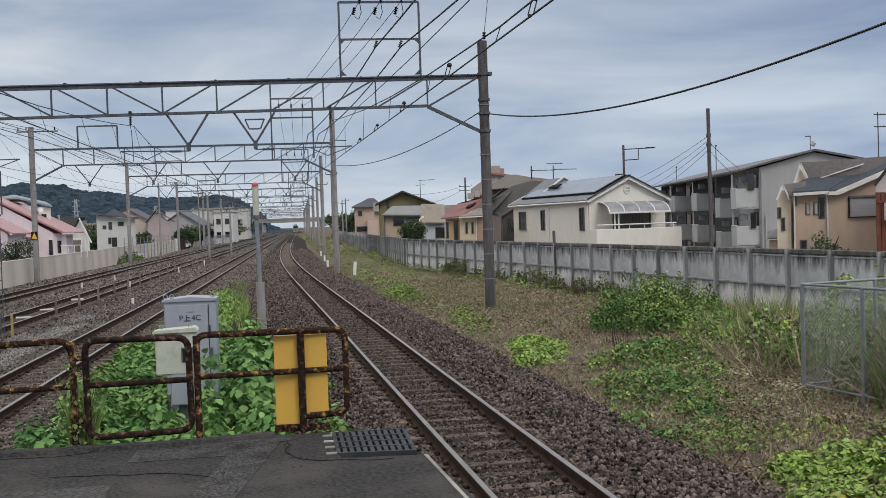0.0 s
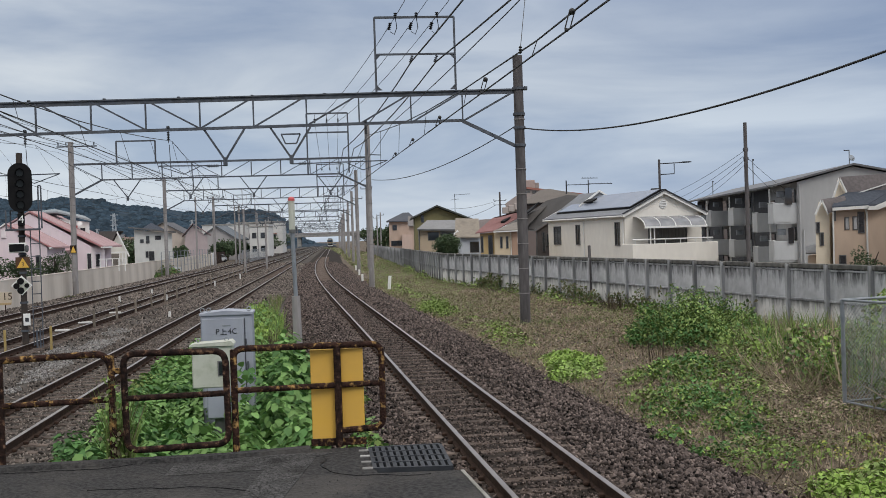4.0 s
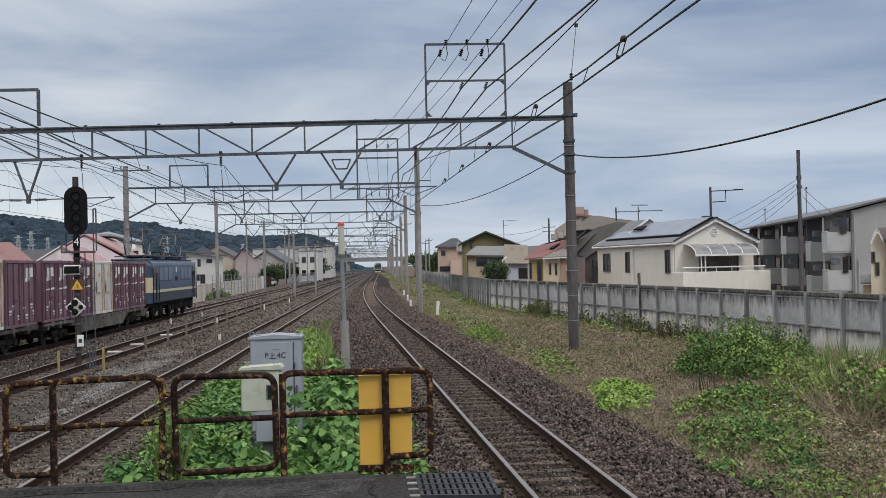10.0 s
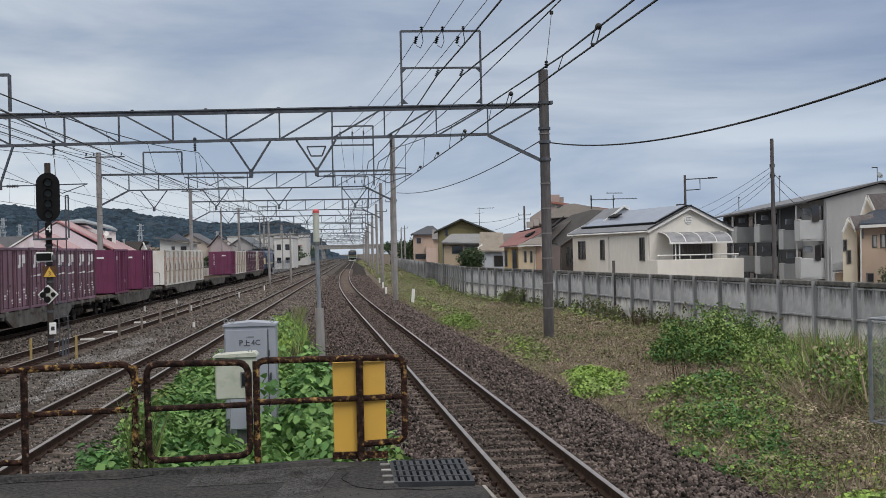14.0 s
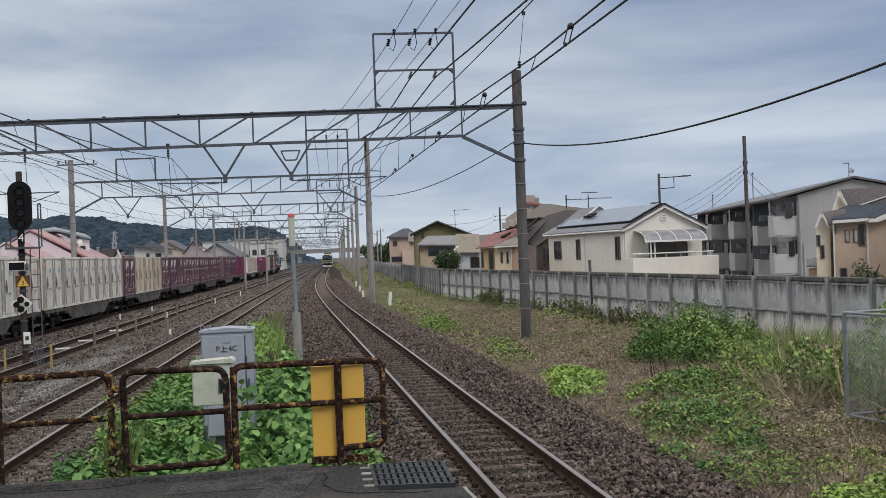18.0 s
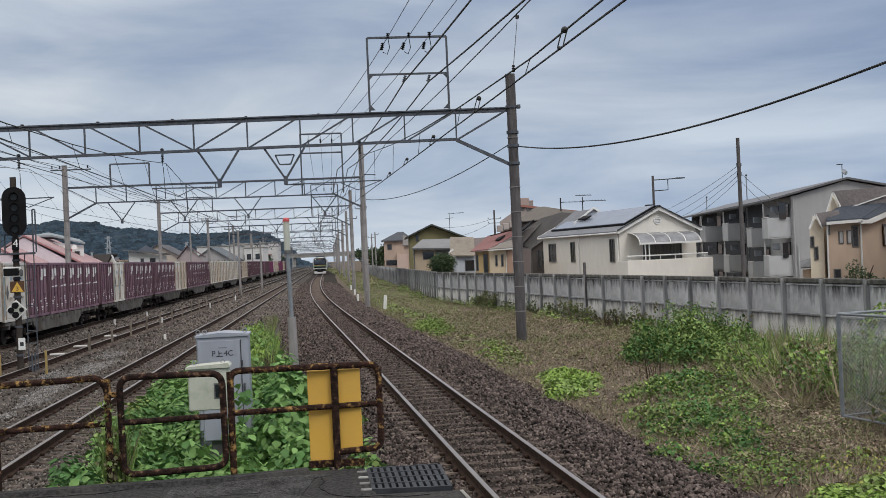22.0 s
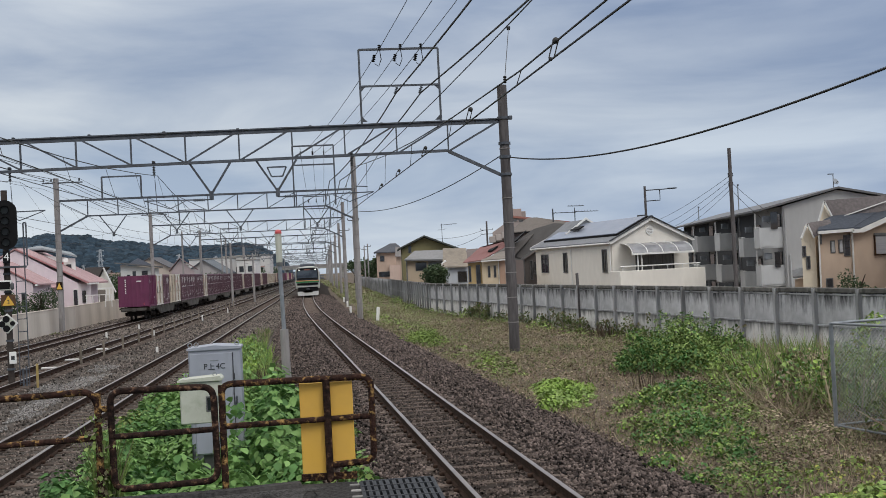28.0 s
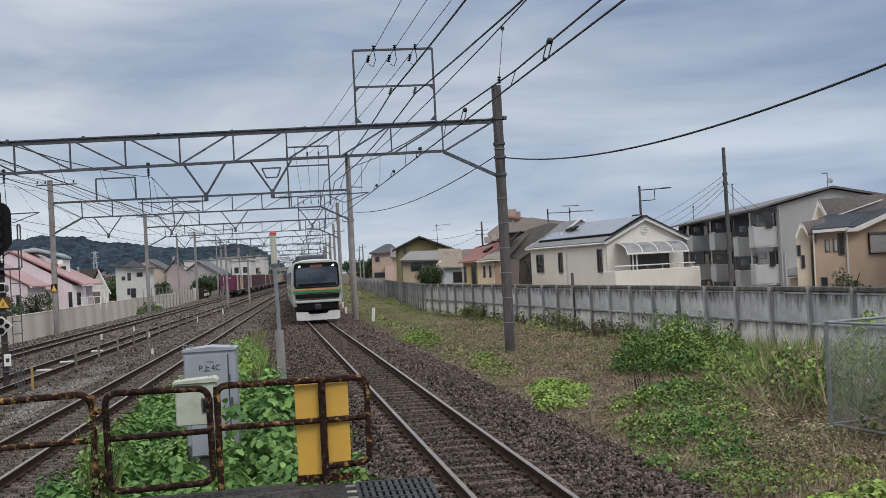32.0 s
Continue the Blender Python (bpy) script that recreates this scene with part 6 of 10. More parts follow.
    make("parapet", Geo().bar((17.6, y - 0.1, 9.35), (26.5, y - 0.1, 8.05), 0.3, 0.28), mat("brick_red", (0.30, 0.135, 0.11), (0.35, 0.165, 0.135), 3, 0.8), th, "brick red parapet")
    make("stair_tower", Geo().box((19.0, y + 2, 9.5), (1.3, 3, 1.7), 0.05), plaster("taupe_tower", (0.42, 0.33, 0.30)), th)
    make("stair_tower", Geo().box((20.0, y + 2, 9.4), (0.6, 2, 1.2), 0.05), tp, th)
    for i in range(3):
        for z in (1.4, 3.0, 4.6, 6.2):
            make("balcony", Geo().box((15.3 + 0.85 * i, y - 0.4, z + 0.25 * i), (0.8, 0.9, 0.85), 0.03), bt, th)
    for i in range(9):
        make("parapet_opening", Geo().box((18.6 + 0.85 * i, y - 0.03, 8.72 - 0.125 * i), (0.55, 0.06, 0.28), 0.01), M["frame"], th)
    for i in range(3):
        pane_at(th, 18.5 + 2.2 * i, 19.6 + 2.2 * i, 7.0, 7.7, y)


house_row()
dish_aerial(30.8, 72, 6.35, 1.45)
long_yagi(20.2, 112, 6.5, 1.75, [(-2.3, 0.15, 1.30, 4), (0.0, 2.5, 1.34, 8), (-0.7, 1.0, 1.95, 6)], 0.28, "old roof aerials on two thin poles", 0.05)
long_yagi(17.9, 112, 6.5, 1.75, [(-0.1, 0.2, 1.3, 1)], 0.1, "short thick aerial pole on a roof", 0.07)
long_yagi(39.55, 80, 4.0, 6.0, [(-0.30, 1.9, 5.82, 9), (-0.30, 1.9, 4.90, 9)], 0.30, "tall aerial pole with two long aerials above a roof")
antenna(6.75, 121, 5.9, 1.7)
for x, y, z0, h in ((31.9, 95, 6.3, 2.5), (32.7, 110, 6.0, 1.65)):
    t_ = thing("roof_pole", "thin steel pole rising behind a roof", "pole", at=Matrix.Translation((x, y, z0)))
    make("pole", Geo().tube([(0, 0, -8.0), (0, 0, h)], 0.05, 8), M["galv"], t_)
    make("tip", Geo().box((0.02, 0, h - 0.05), (0.16, 0.10, 0.14), 0.02), M["steeldark"], t_)


def utility_pole(x, y, z0, top, r, label, arms=(), pale=False):
    th = thing("utility_pole", label, "utility pole", at=Matrix.Translation((x, y, 0)))
    make("mast", Geo().tube([(0, 0, z0), (0, 0, top)], r, 12, r1=r * 0.75), M["polel"] if pale else M["pole"], th)
    for z, l in arms:
        make("cross_arm", Geo().bar((-l, 0, z), (l, 0, z), 0.08), M["steeldark"], th)
        for s in (-l, 0, l):
            g = Geo()
            insulator(g, (s, 0, z + 0.15), n=3, r=0.06)
            make("insulator", g, M["steeldark"], th)
    return th


utility_pole(22.4, 68, -1.8, 9.45, 0.15, "slim dark concrete utility pole with service wires", [(7.6, 0.12), (7.0, 0.12)])
utility_pole(23.75, 96, -1.8, 9.1, 0.14, "thin pole with a bracket arm behind a roof", [])
tagged(make("bracket_arm", Geo().tube([(23.75, 96, 8.72), (26.5, 96, 8.80)], 0.05, 6).tube([(25.1, 96, 8.7), (25.1, 96, 7.8), (23.75, 96, 7.75)], 0.045, 6), M["steeldark"]), "dark bracket arm on a pole", "bracket")
tip = Geo()
for i in range(5):
    tip.bar((25.9 + i * 0.17, 95.75, 8.80), (25.9 + i * 0.17, 96.25, 8.84), 0.05, 0.10)
tagged(make("insulator_row", tip, M["steeldark"]), "row of small dark insulators on a bracket arm", "insulators", kind="stuff")
utility_pole(15.6, 160, -1.8, 9.2, 0.17, "far utility pole with cross arms", [(7.9, 0.9), (7.3, 0.9)])
for a, b in (((15.0, 160, 7.85), (7.5, 158, 6.9)), ((15.0, 160, 7.3), (9.0, 158, 5.4))):
    tagged(make("service_wire", Geo().tube(wire_pts(a, b, 0.35, 8), 0.022, 5, caps=False), M["wire"]), "far dark wire from a utility pole over roofs", "wire")
for i, (a, b, s) in enumerate((((22.3, 68, 7.65), (26.9, 112, 5.9), 0.4), ((22.3, 68, 7.35), (28.0, 112, 5.5), 0.4), ((22.3, 68, 7.05), (29.2, 112, 5.3), 0.4), ((22.3, 68, 6.75), (30.2, 112, 5.1), 0.4), ((22.4, 68, 7.3), (26.5, 71, 4.9), 0.15), ((22.4, 68, 6.8), (26.6, 73, 4.6), 0.15))):
    tagged(make("service_wire", Geo().tube(wire_pts(a, b, s, 12), 0.014, 5, caps=False), M["wire"]), "thin black service wire from a utility pole", "wire")

# thick cable across the sky from the near portal mast
g = Geo()
pts = wire_pts((4.9, 39.9, 6.72), (8.16, 15.0, 5.61), 0.60, 40)
pts = pts + [pts[-1] + (pts[-1] - pts[-2]) * k for k in range(1, 8)]
g.tube(pts, 0.018, 8, caps=False)
cab_thick = thing("overhead_cable", "thick black cable wrapped in a spiral hanger", "cable")
make("cable", g, M["wire"], cab_thick)
g = Geo()
for i in range(0, 400):
    u = i / 400
    k = u * (len(pts) - 1)
    p = pts[int(k)].lerp(pts[int(k) + 1], k - int(k))
    g.disc(p, 0.025, pts[int(k) + 1] - pts[int(k)], 6, 0.025)
tagged(make("spiral_hanger", g, M["wire"], cab_thick), kind="stuff")
tagged(make("stay_wire", Geo().tube(wire_pts((4.55, 40, 6.80), (-1.45, 72.5, 6.77), 0.62, 14), 0.02, 5, caps=False), M["wire"]), "thin black cable between two masts", "cable")

# ---- left side: signal, houses, town and hills ----
def word(name, text, size, m, parent, material, depth=0.004):
    cu = bpy.data.curves.new(name, "FONT")
    cu.body, cu.size, cu.align_x, cu.align_y, cu.extrude = text, size, "CENTER", "CENTER", depth
    cu.materials.append(material)
    ob = new(name, cu)
    ob.parent = parent
    ob.matrix_basis = m @ Matrix.Rotation(math.pi / 2, 4, "X")
    return ob


def signal_mast():
    th = thing("railway_signal", "black four-lamp railway signal on a dark banded mast with ladder", "railway signal", at=Matrix.Translation((-11.21, 33.05, 0)) @ Matrix.Rotation(radians(18.4), 4, "Z"))
    make("mast", Geo().tube([(0, 0, -0.5), (0, 0, 3.5), (0, 0, 5.72)], 0.090, 16), mat("mast_dark", (0.040, 0.033, 0.030), (0.075, 0.062, 0.055), 4, 0.8, stain=(0.05, 0.04, 0.035), sscale=2, sfac=0.7), th)
    for z in (0.35, 1.2, 2.1, 2.65, 3.2):
        make("band", Geo().tube([(0, 0, z), (0, 0, z + 0.06)], 0.118, 16), M["steel"], th)
    # oval lamp head
    g = Geo()
    pts = []
    for i in range(12):
        a = math.pi * i / 11
        pts.append((0.340 * math.cos(a), -0.17, 5.08 + 0.340 * math.sin(a)))
    for i in range(12):
        a = math.pi + math.pi * i / 11
        pts.append((0.340 * math.cos(a), -0.17, 4.28 + 0.340 * math.sin(a)))
    g.prism(pts, (0, 0.05, 0))
    head = make("lamp_head", g, M["black"], th, "black oval backboard")
    make("lamp_box", Geo().box((0, 0.0, 4.65), (0.34, 0.28, 1.25), 0.05), M["black"], head)
    lens = mat("signal_lens", (0.006, 0.010, 0.009), (0.010, 0.016, 0.014), 3, 0.35)
    for k in range(4):
        z = 5.12 - k * 0.32
        ho = Geo()
        for i in range(9):
            a = math.pi * i / 8
            b = math.pi * (i + 1) / 8
            if i < 8:
                ho.prism([(0.12 * math.cos(a), -0.17, z + 0.12 * math.sin(a)), (0.12 * math.cos(b), -0.17, z + 0.12 * math.sin(b)), (0.13 * math.cos(b), -0.17, z + 0.13 * math.sin(b)), (0.13 * math.cos(a), -0.17, z + 0.13 * math.sin(a))], (0, -0.20, 0))
        make("hood", ho, M["black"], head)
        make("lens", Geo().disc((0, -0.185, z), 0.105, (0, 1, 0), 18, 0.03), lens, head)
    # number plate
    pl = make("number_plate", Geo().box((0, -0.14, 3.72), (0.20, 0.03, 0.36), 0.01), M["black"], th)
    word("number", "4", 0.33, Matrix.Translation((0, -0.165, 3.72)), pl, M["white"])
    # working platform
    g = Geo()
    g.box((0.05, -0.05, 3.42), (1.0, 0.65, 0.05))
    g.bar((-0.42, -0.3, 3.45), (-0.42, -0.3, 4.0), 0.04)
    for x in (-0.3, 0.5, 0.58):
        g.bar((x, 0.2, 3.45), (x, 0.2, 4.75 if x > 0 else 4.0), 0.045)
    g.bar((-0.3, 0.2, 4.0), (0.58, 0.2, 4.0), 0.04)
    g.bar((0.5, 0.2, 4.75), (0.58, 0.2, 4.75), 0.045)
    make("working_platform", g, M["steel"], th, "steel platform with hand rails")
    # ladder
    lad = Geo()
    for x in (0.24, 0.50):
        lad.bar((x, 0.12, -0.4), (x, 0.12, 3.42), 0.03)
    ld = make("ladder", lad, M["steel"], th, "narrow steel ladder")
    for k in range(9):
        make("rung", Geo().bar((0.24, 0.12, -0.05 + k * 0.38), (0.50, 0.12, -0.05 + k * 0.38), 0.025), M["steel"], ld)
    # dark indicator with pale rim
    b = make("indicator", Geo().box((-0.13, -0.22, 2.88), (0.50, 0.10, 0.30), 0.02), M["white"], th, "dark route indicator with pale rim")
    make("indicator_face", Geo().box((-0.15, -0.28, 2.88), (0.43, 0.02, 0.22), 0.01), M["black"], b)
    make("side_lamp", Geo().box((0.12, -0.2, 2.85), (0.12, 0.2, 0.22), 0.04), M["frame"], th)
    # triangle plate with a 3
    t = make("plate", Geo().prism([(-0.20, -0.13, 2.26), (0.20, -0.13, 2.26), (0.20, -0.13, 2.60), (-0.20, -0.13, 2.60)], (0, 0.02, 0)), mat("plate_brown", (0.10, 0.055, 0.035), (0.14, 0.08, 0.05), 5, 0.8), th)
    make("triangle", Geo().prism([(-0.17, -0.155, 2.28), (0.17, -0.155, 2.28), (0.0, -0.155, 2.58)], (0, 0.02, 0)), M["sign"], t, "yellow triangle plate")
    word("number", "3", 0.17, Matrix.Translation((0, -0.17, 2.375)), t, M["text"])
    # diamond with dark roundels
    r = 0.30
    d = make("diamond", Geo().prism([(-0.05, -0.22, 1.75 - r), (-0.05 + r, -0.22, 1.75), (-0.05, -0.22, 1.75 + r), (-0.05 - r, -0.22, 1.75)], (0, 0.03, 0)), M["white"], th, "white diamond board with dark roundels")
    r2 = 0.255
    make("inner_board", Geo().prism([(-0.05, -0.235, 1.75 - r2), (-0.05 + r2, -0.235, 1.75), (-0.05, -0.235, 1.75 + r2), (-0.05 - r2, -0.235, 1.75)], (0, 0.02, 0)), M["cream"], d)
    for x, z, q in ((-0.08, 1.88, 0.10), (-0.08, 1.60, 0.10), (0.09, 1.745, 0.07), (-0.20, 1.74, 0.09)):
        make("roundel", Geo().disc((x, -0.245, z), q, (0, 1, 0), 16, 0.03), M["black"], d)
    make("small_plate", Geo().box((0.06, -0.14, 0.72), (0.20, 0.03, 0.36), 0.01), M["white"], th, "white plate with a dark mark")
    make("dark_mark", Geo().box((0.06, -0.16, 0.72), (0.10, 0.01, 0.12), 0.02), M["text"], th)
    make("cable_box", Geo().box((0.33, 0.02, 0.0), (0.06, 0.06, 0.75), 0.01), M["steel"], th)
    make("cable_box", Geo().box((0.42, 0.02, 0.05), (0.05, 0.05, 0.75), 0.01), M["steel"], th)


signal_mast()


def sign_115():
    th = thing("distance_board", "beige board with the number 115 before a wall", "sign", at=Matrix.Translation((-18.35, 51.5, 0)) @ Matrix.Rotation(radians(19.5), 4, "Z"))
    make("board", Geo().box((0, 0, 0.62), (0.62, 0.03, 0.50), 0.01), mat("board_beige", (0.52, 0.44, 0.33), (0.58, 0.50, 0.39), 3, 0.8), th)
    make("lower_strip", Geo().box((0, 0.0, 0.33), (0.56, 0.03, 0.10), 0.01), mat("board_tan", (0.42, 0.30, 0.16), (0.5, 0.37, 0.2), 6, 0.8), th)
    make("post", Geo().box((0.02, 0.03, 0.0), (0.05, 0.05, 0.75), 0.01), M["rustdark"], th)
    word("number", "115", 0.46, Matrix.Translation((0, -0.022, 0.66)), th, M["rustdark"])


sign_115()


def trackside_posts():
    grey = mat("post_grey_timber", (0.16, 0.135, 0.11), (0.22, 0.19, 0.155), 6, 0.9, rand=0.2)
    yel = mat("post_yellow_worn", (0.34, 0.25, 0.09), (0.42, 0.32, 0.14), 5, 0.8, stain=(0.28, 0.22, 0.13), sscale=4, sfac=0.7)
    me = Geo().box((0, 0, 0.12), (0.085, 0.085, 0.72), 0.012).data("post", [grey])
    mey = Geo().box((0, 0, 0.10), (0.065, 0.065, 0.78), 0.010).data("post", [yel])
    for y in (32.1, 33.2):
        x = -11.48 if y < 33 else -10.50
        th = tagged(make("marker_post", mey, [], at=Matrix.Translation((x, y, 0))), "worn yellow marker post standing in gravel", "post", "marker posts")
    y = 41.0
    while y < 110:
        tagged(make("marker_post", me, [], at=Matrix.Translation((third_x(y) + 0.70, y, -0.02))), "short weathered post beside a rail", "post", "marker posts")
        y += 4.15
    wht = M["walllow"]
    me2 = Geo().box((0, 0, -0.02), (0.10, 0.10, 0.42), 0.02).data("post", [wht])
    for x, y, z in ((-12.35, 58.6, 0), (-15.2, 60.0, -0.05), (-15.35, 68.5, -0.05), (-9.6, 46.0, -0.15), (-13.0, 78, 0.0), (-13.2, 92, 0.05)):
        tagged(make("white_stub", me2, [], at=Matrix.Translation((x, y, z))), "short white stub post in gravel between tracks", "post", "white stub posts")
    # pale cable boxes lying in the third track
    for x, y in ((-11.9, 38.9), (-12.15, 42.6), (-12.5, 48.5)):
        tagged(make("track_box", Geo().box((x, y, -0.08), (0.52, 0.12, 0.07), 0.02), M["walllow"]), "flat white box lying between rails", "box", "track boxes")


trackside_posts()


def left_houses():
    pink = plaster("pink_render", (0.76, 0.645, 0.68), (0.69, 0.60, 0.63))
    pale = plaster("pink_white_render", (0.84, 0.76, 0.78))
    redroof = tiles("red_salmon_tiles", (0.48, 0.235, 0.235))
    salmon = tiles("salmon_tiles", (0.47, 0.315, 0.32))
    th = thing("pink_house", "pale pink house with salmon red roof edges and dormer", "house")
    y = 90.0
    lean_block(th, "wall", [(-33.5, -1), (-24.95, -1), (-24.95, 2.95), (-29.81, 5.82), (-33.5, 3.8)], y, 7, -0.03, pink)
    make("side_wall", Geo().prism([(-24.95, y + 0.05, -1), (-24.2, y + 1.2, -1), (-24.2, y + 1.2, 2.8), (-24.95, y + 0.05, 2.9)], (-0.3, 0.1, 0)), pale, th)
    r = slab(th, "roof", [(-24.0, y - 0.10, 2.86), (-29.8, y - 0.10, 5.92), (-30.0, y + 7, 5.92), (-24.2, y + 7, 2.86)], salmon, 0.12, "salmon red tiled roof")
    slab(th, "roof", [(-34.2, y - 0.10, 3.5), (-29.8, y - 0.10, 5.92), (-30.0, y + 7, 5.92), (-34.4, y + 7, 3.5)], salmon, 0.12)
    make("rake_board", Geo().bar((-24.0, y - 0.13, 2.88), (-29.8, y - 0.13, 5.96), 0.05, 0.13), redroof, r, "red painted roof edge")
    make("eave_gutter", Geo().bar((-24.0, y - 0.5, 2.85), (-23.6, y + 1.2, 2.85), 0.12, 0.12), M["white"], r)
    d = lean_block(th, "dormer", [(-29.2, 4.2), (-26.15, 3.2), (-26.15, 5.06), (-29.2, 5.5)], y + 4, 2, -0.3, M["white"], "white flat-roofed dormer")
    make("dormer_roof", Geo().prism([(-30.9, y + 3.6, 5.9), (-28.7, y + 3.6, 5.9), (-25.9, y + 3.6, 5.12), (-26.9, y + 5.5, 5.5), (-29.5, y + 5.5, 6.2)], (0, 0, 0.14)), tiles("grey_blue_sheet", (0.30, 0.33, 0.35)), d, "grey blue sheet roof")
    make("dormer_window", Geo().box((-26.7, y + 3.95, 4.2), (0.42, 0.08, 0.75), 0.01), M["glassdark"], d)
    make("dormer_panel", Geo().box((-27.85, y + 3.95, 4.40), (1.4, 0.08, 0.80), 0.01), plaster("deep_red_panel", (0.42, 0.045, 0.045)), d, "deep red panel")
    make("dormer_bar", Geo().box((-27.85, y + 3.88, 4.55), (1.2, 0.04, 0.05)), redroof, d)
    dish = make("satellite_dish", Geo().disc((-26.75, y + 3.3, 4.92), 0.21, (0.3, -1, 0.2), 16, 0.05), M["white"], d)
    for x, z, w_, h_ in ((-25.12, 1.75, 0.30, 1.25), (-27.2, 1.6, 0.9, 1.3)):
        pane_at(th, x - w_ / 2, x + w_ / 2, z - h_ / 2, z + h_ / 2, y, None, M["framew"])
    make("side_window", Geo().box((-24.62, y + 0.5, 1.8), (0.28, 0.3, 1.0), 0.01, rz=57), M["glassdark"], th)
    slab(th, "porch_roof", [(-28.3, y - 1.0, 2.62), (-26.4, y - 1.0, 2.62), (-26.4, y, 2.85), (-28.3, y, 2.85)], salmon, 0.08)
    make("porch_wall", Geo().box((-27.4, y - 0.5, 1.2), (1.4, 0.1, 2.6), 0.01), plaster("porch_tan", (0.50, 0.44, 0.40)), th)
    for i in range(5):
        make("balustrade_post", Geo().bar((-24.0 + 0.5 * i, y - 1.0, 0.9), (-24.0 + 0.5 * i, y - 1.0, 1.9), 0.06), M["white"], th)
    make("balustrade_rail", Geo().bar((-24.1, y - 1.0, 1.9), (-21.9, y - 1.0, 1.9), 0.06), M["white"], th)
    # front wing
    f = thing("pink_house", "pale pink gabled wing with red trimmed roof behind a hedge", "house")
    y = 77.0
    lean_block(f, "wall", [(-29.75, -1), (-24.4, -1), (-24.4, 3.0), (-27.2, 4.60), (-29.75, 3.1)], y, 5, -0.05, pink)
    lean_block(f, "side_wall", [(-29.95, -1), (-27.9, -1), (-27.9, 3.9), (-29.95, 2.9)], y - 0.03, 0.1, 0, pale)
    r = slab(f, "roof", [(-24.05, y - 0.08, 2.90), (-27.2, y - 0.08, 4.64), (-27.4, y + 5, 4.64), (-24.25, y + 5, 2.90)], salmon, 0.10)
    slab(f, "roof", [(-30.1, y - 0.08, 2.98), (-27.2, y - 0.08, 4.64), (-27.4, y + 5, 4.64), (-30.3, y + 5, 2.98)], salmon, 0.10)
    make("rake_board", Geo().bar((-24.05, y - 0.11, 2.94), (-27.2, y - 0.11, 4.70), 0.05, 0.10), redroof, r, "red painted roof edge")
    make("rake_board", Geo().bar((-30.1, y - 0.11, 2.98), (-27.2, y - 0.11, 4.70), 0.05, 0.10), M["white"], r)
    make("eave_gutter", Geo().bar((-24.05, y - 0.45, 2.92), (-24.3, y + 1.2, 2.92), 0.12, 0.12), M["white"], r)
    vt = make("vent", Geo().box((-27.33, y - 0.05, 4.0), (0.36, 0.08, 0.56), 0.01), pale, f, "louvred vent")
    pane_at(f, -25.15, -24.96, 1.4, 2.39, y)
    lp = thing("lamp_pole", "slim grey concrete pole beside a beige wall", "pole", at=Matrix.Translation((-24.52, 66, 0)))
    make("mast", Geo().tube([(0, 0, -1.0), (0, 0, 3.4)], 0.10, 8), M["pole"], lp)
    make("cap", Geo().box((0, 0, 3.42), (0.3, 0.12, 0.06), 0.01), M["pole"], lp)
    # roof further left
    h = thing("salmon_roof_house", "white house with broad salmon pink roof", "house")
    y = 80.0
    lean_block(h, "wall", [(-42, -1), (-31.14, -1), (-31.14, 3.5), (-42, 3.6)], y, 6, -0.36, plaster("white_grey_render", (0.60, 0.56, 0.56)))
    slab(h, "roof", [(-43, y - 0.5, 3.58), (-30.0, y - 0.5, 3.52), (-33.4, y + 3.5, 5.15), (-44, y + 3.5, 5.2)], tiles("faded_red_brown_tiles", (0.31, 0.18, 0.175)), 0.12)
    make("eave_gutter", Geo().bar((-43, y - 0.55, 3.5), (-30.0, y - 0.55, 3.45), 0.1, 0.12), M["white"], h)
    pane_at(h, -33.3, -32.45, 2.55, 3.35, y, None, M["framew"])
    make("downpipe", Geo().tube([(-31.6, y - 0.5, 3.4), (-31.25, y - 0.1, 2.9), (-31.25, y - 0.1, -1)], 0.05, 8), M["steel"], h)
    slab(h, "porch_roof", [(-33.5, y - 1.2, 2.05), (-31.2, y - 1.2, 1.85), (-31.2, y, 2.25), (-33.5, y, 2.3)], tiles("pink_grey_porch", (0.42, 0.36, 0.36)), 0.08)
    # chalet with steep dark roof
    c = thing("chalet_house", "white gabled house with steep dark shingle roof", "house")
    y = 106.0
    cream = plaster("chalet_cream", (0.72, 0.70, 0.64))
    lean_block(c, "wall", [(-27.85, -1), (-26.0, -1), (-25.95, 2.2), (-26.81, 4.15), (-27.72, 2.5)], y, 3, -0.27, cream)
    slab(c, "roof", [(-28.9, y - 0.3, 2.30), (-27.75, y - 0.3, 2.30), (-27.3, y - 0.3, 3.3), (-26.8, y - 0.3, 4.32), (-27.0, y + 3, 4.32), (-29.4, y + 3, 4.36)], tiles("dark_shingle", (0.045, 0.037, 0.035)), 0.10)
    make("rake_board", Geo().bar((-26.8, y - 0.3, 4.32), (-25.7, y - 0.3, 1.9), 0.08, 0.12), M["white"], c)
    for x in (-28.6, -28.2, -26.5, -26.2, -25.9):
        make("porch_post", Geo().bar((x, y - 0.8, -0.8), (x, y - 0.8, 2.35), 0.10), M["white"], c)
    make("porch_beam", Geo().bar((-28.8, y - 0.8, 2.36), (-25.8, y - 0.8, 2.33), 0.14), M["white"], c)
    # shade under the porch is put into this dark tan panel
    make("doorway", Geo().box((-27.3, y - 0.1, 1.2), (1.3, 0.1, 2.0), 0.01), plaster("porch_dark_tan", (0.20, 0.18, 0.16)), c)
    # grey white house
    h = thing("grey_white_house", "plain pale grey two-storey house with flat dark eaves", "house")
    y = 140.0
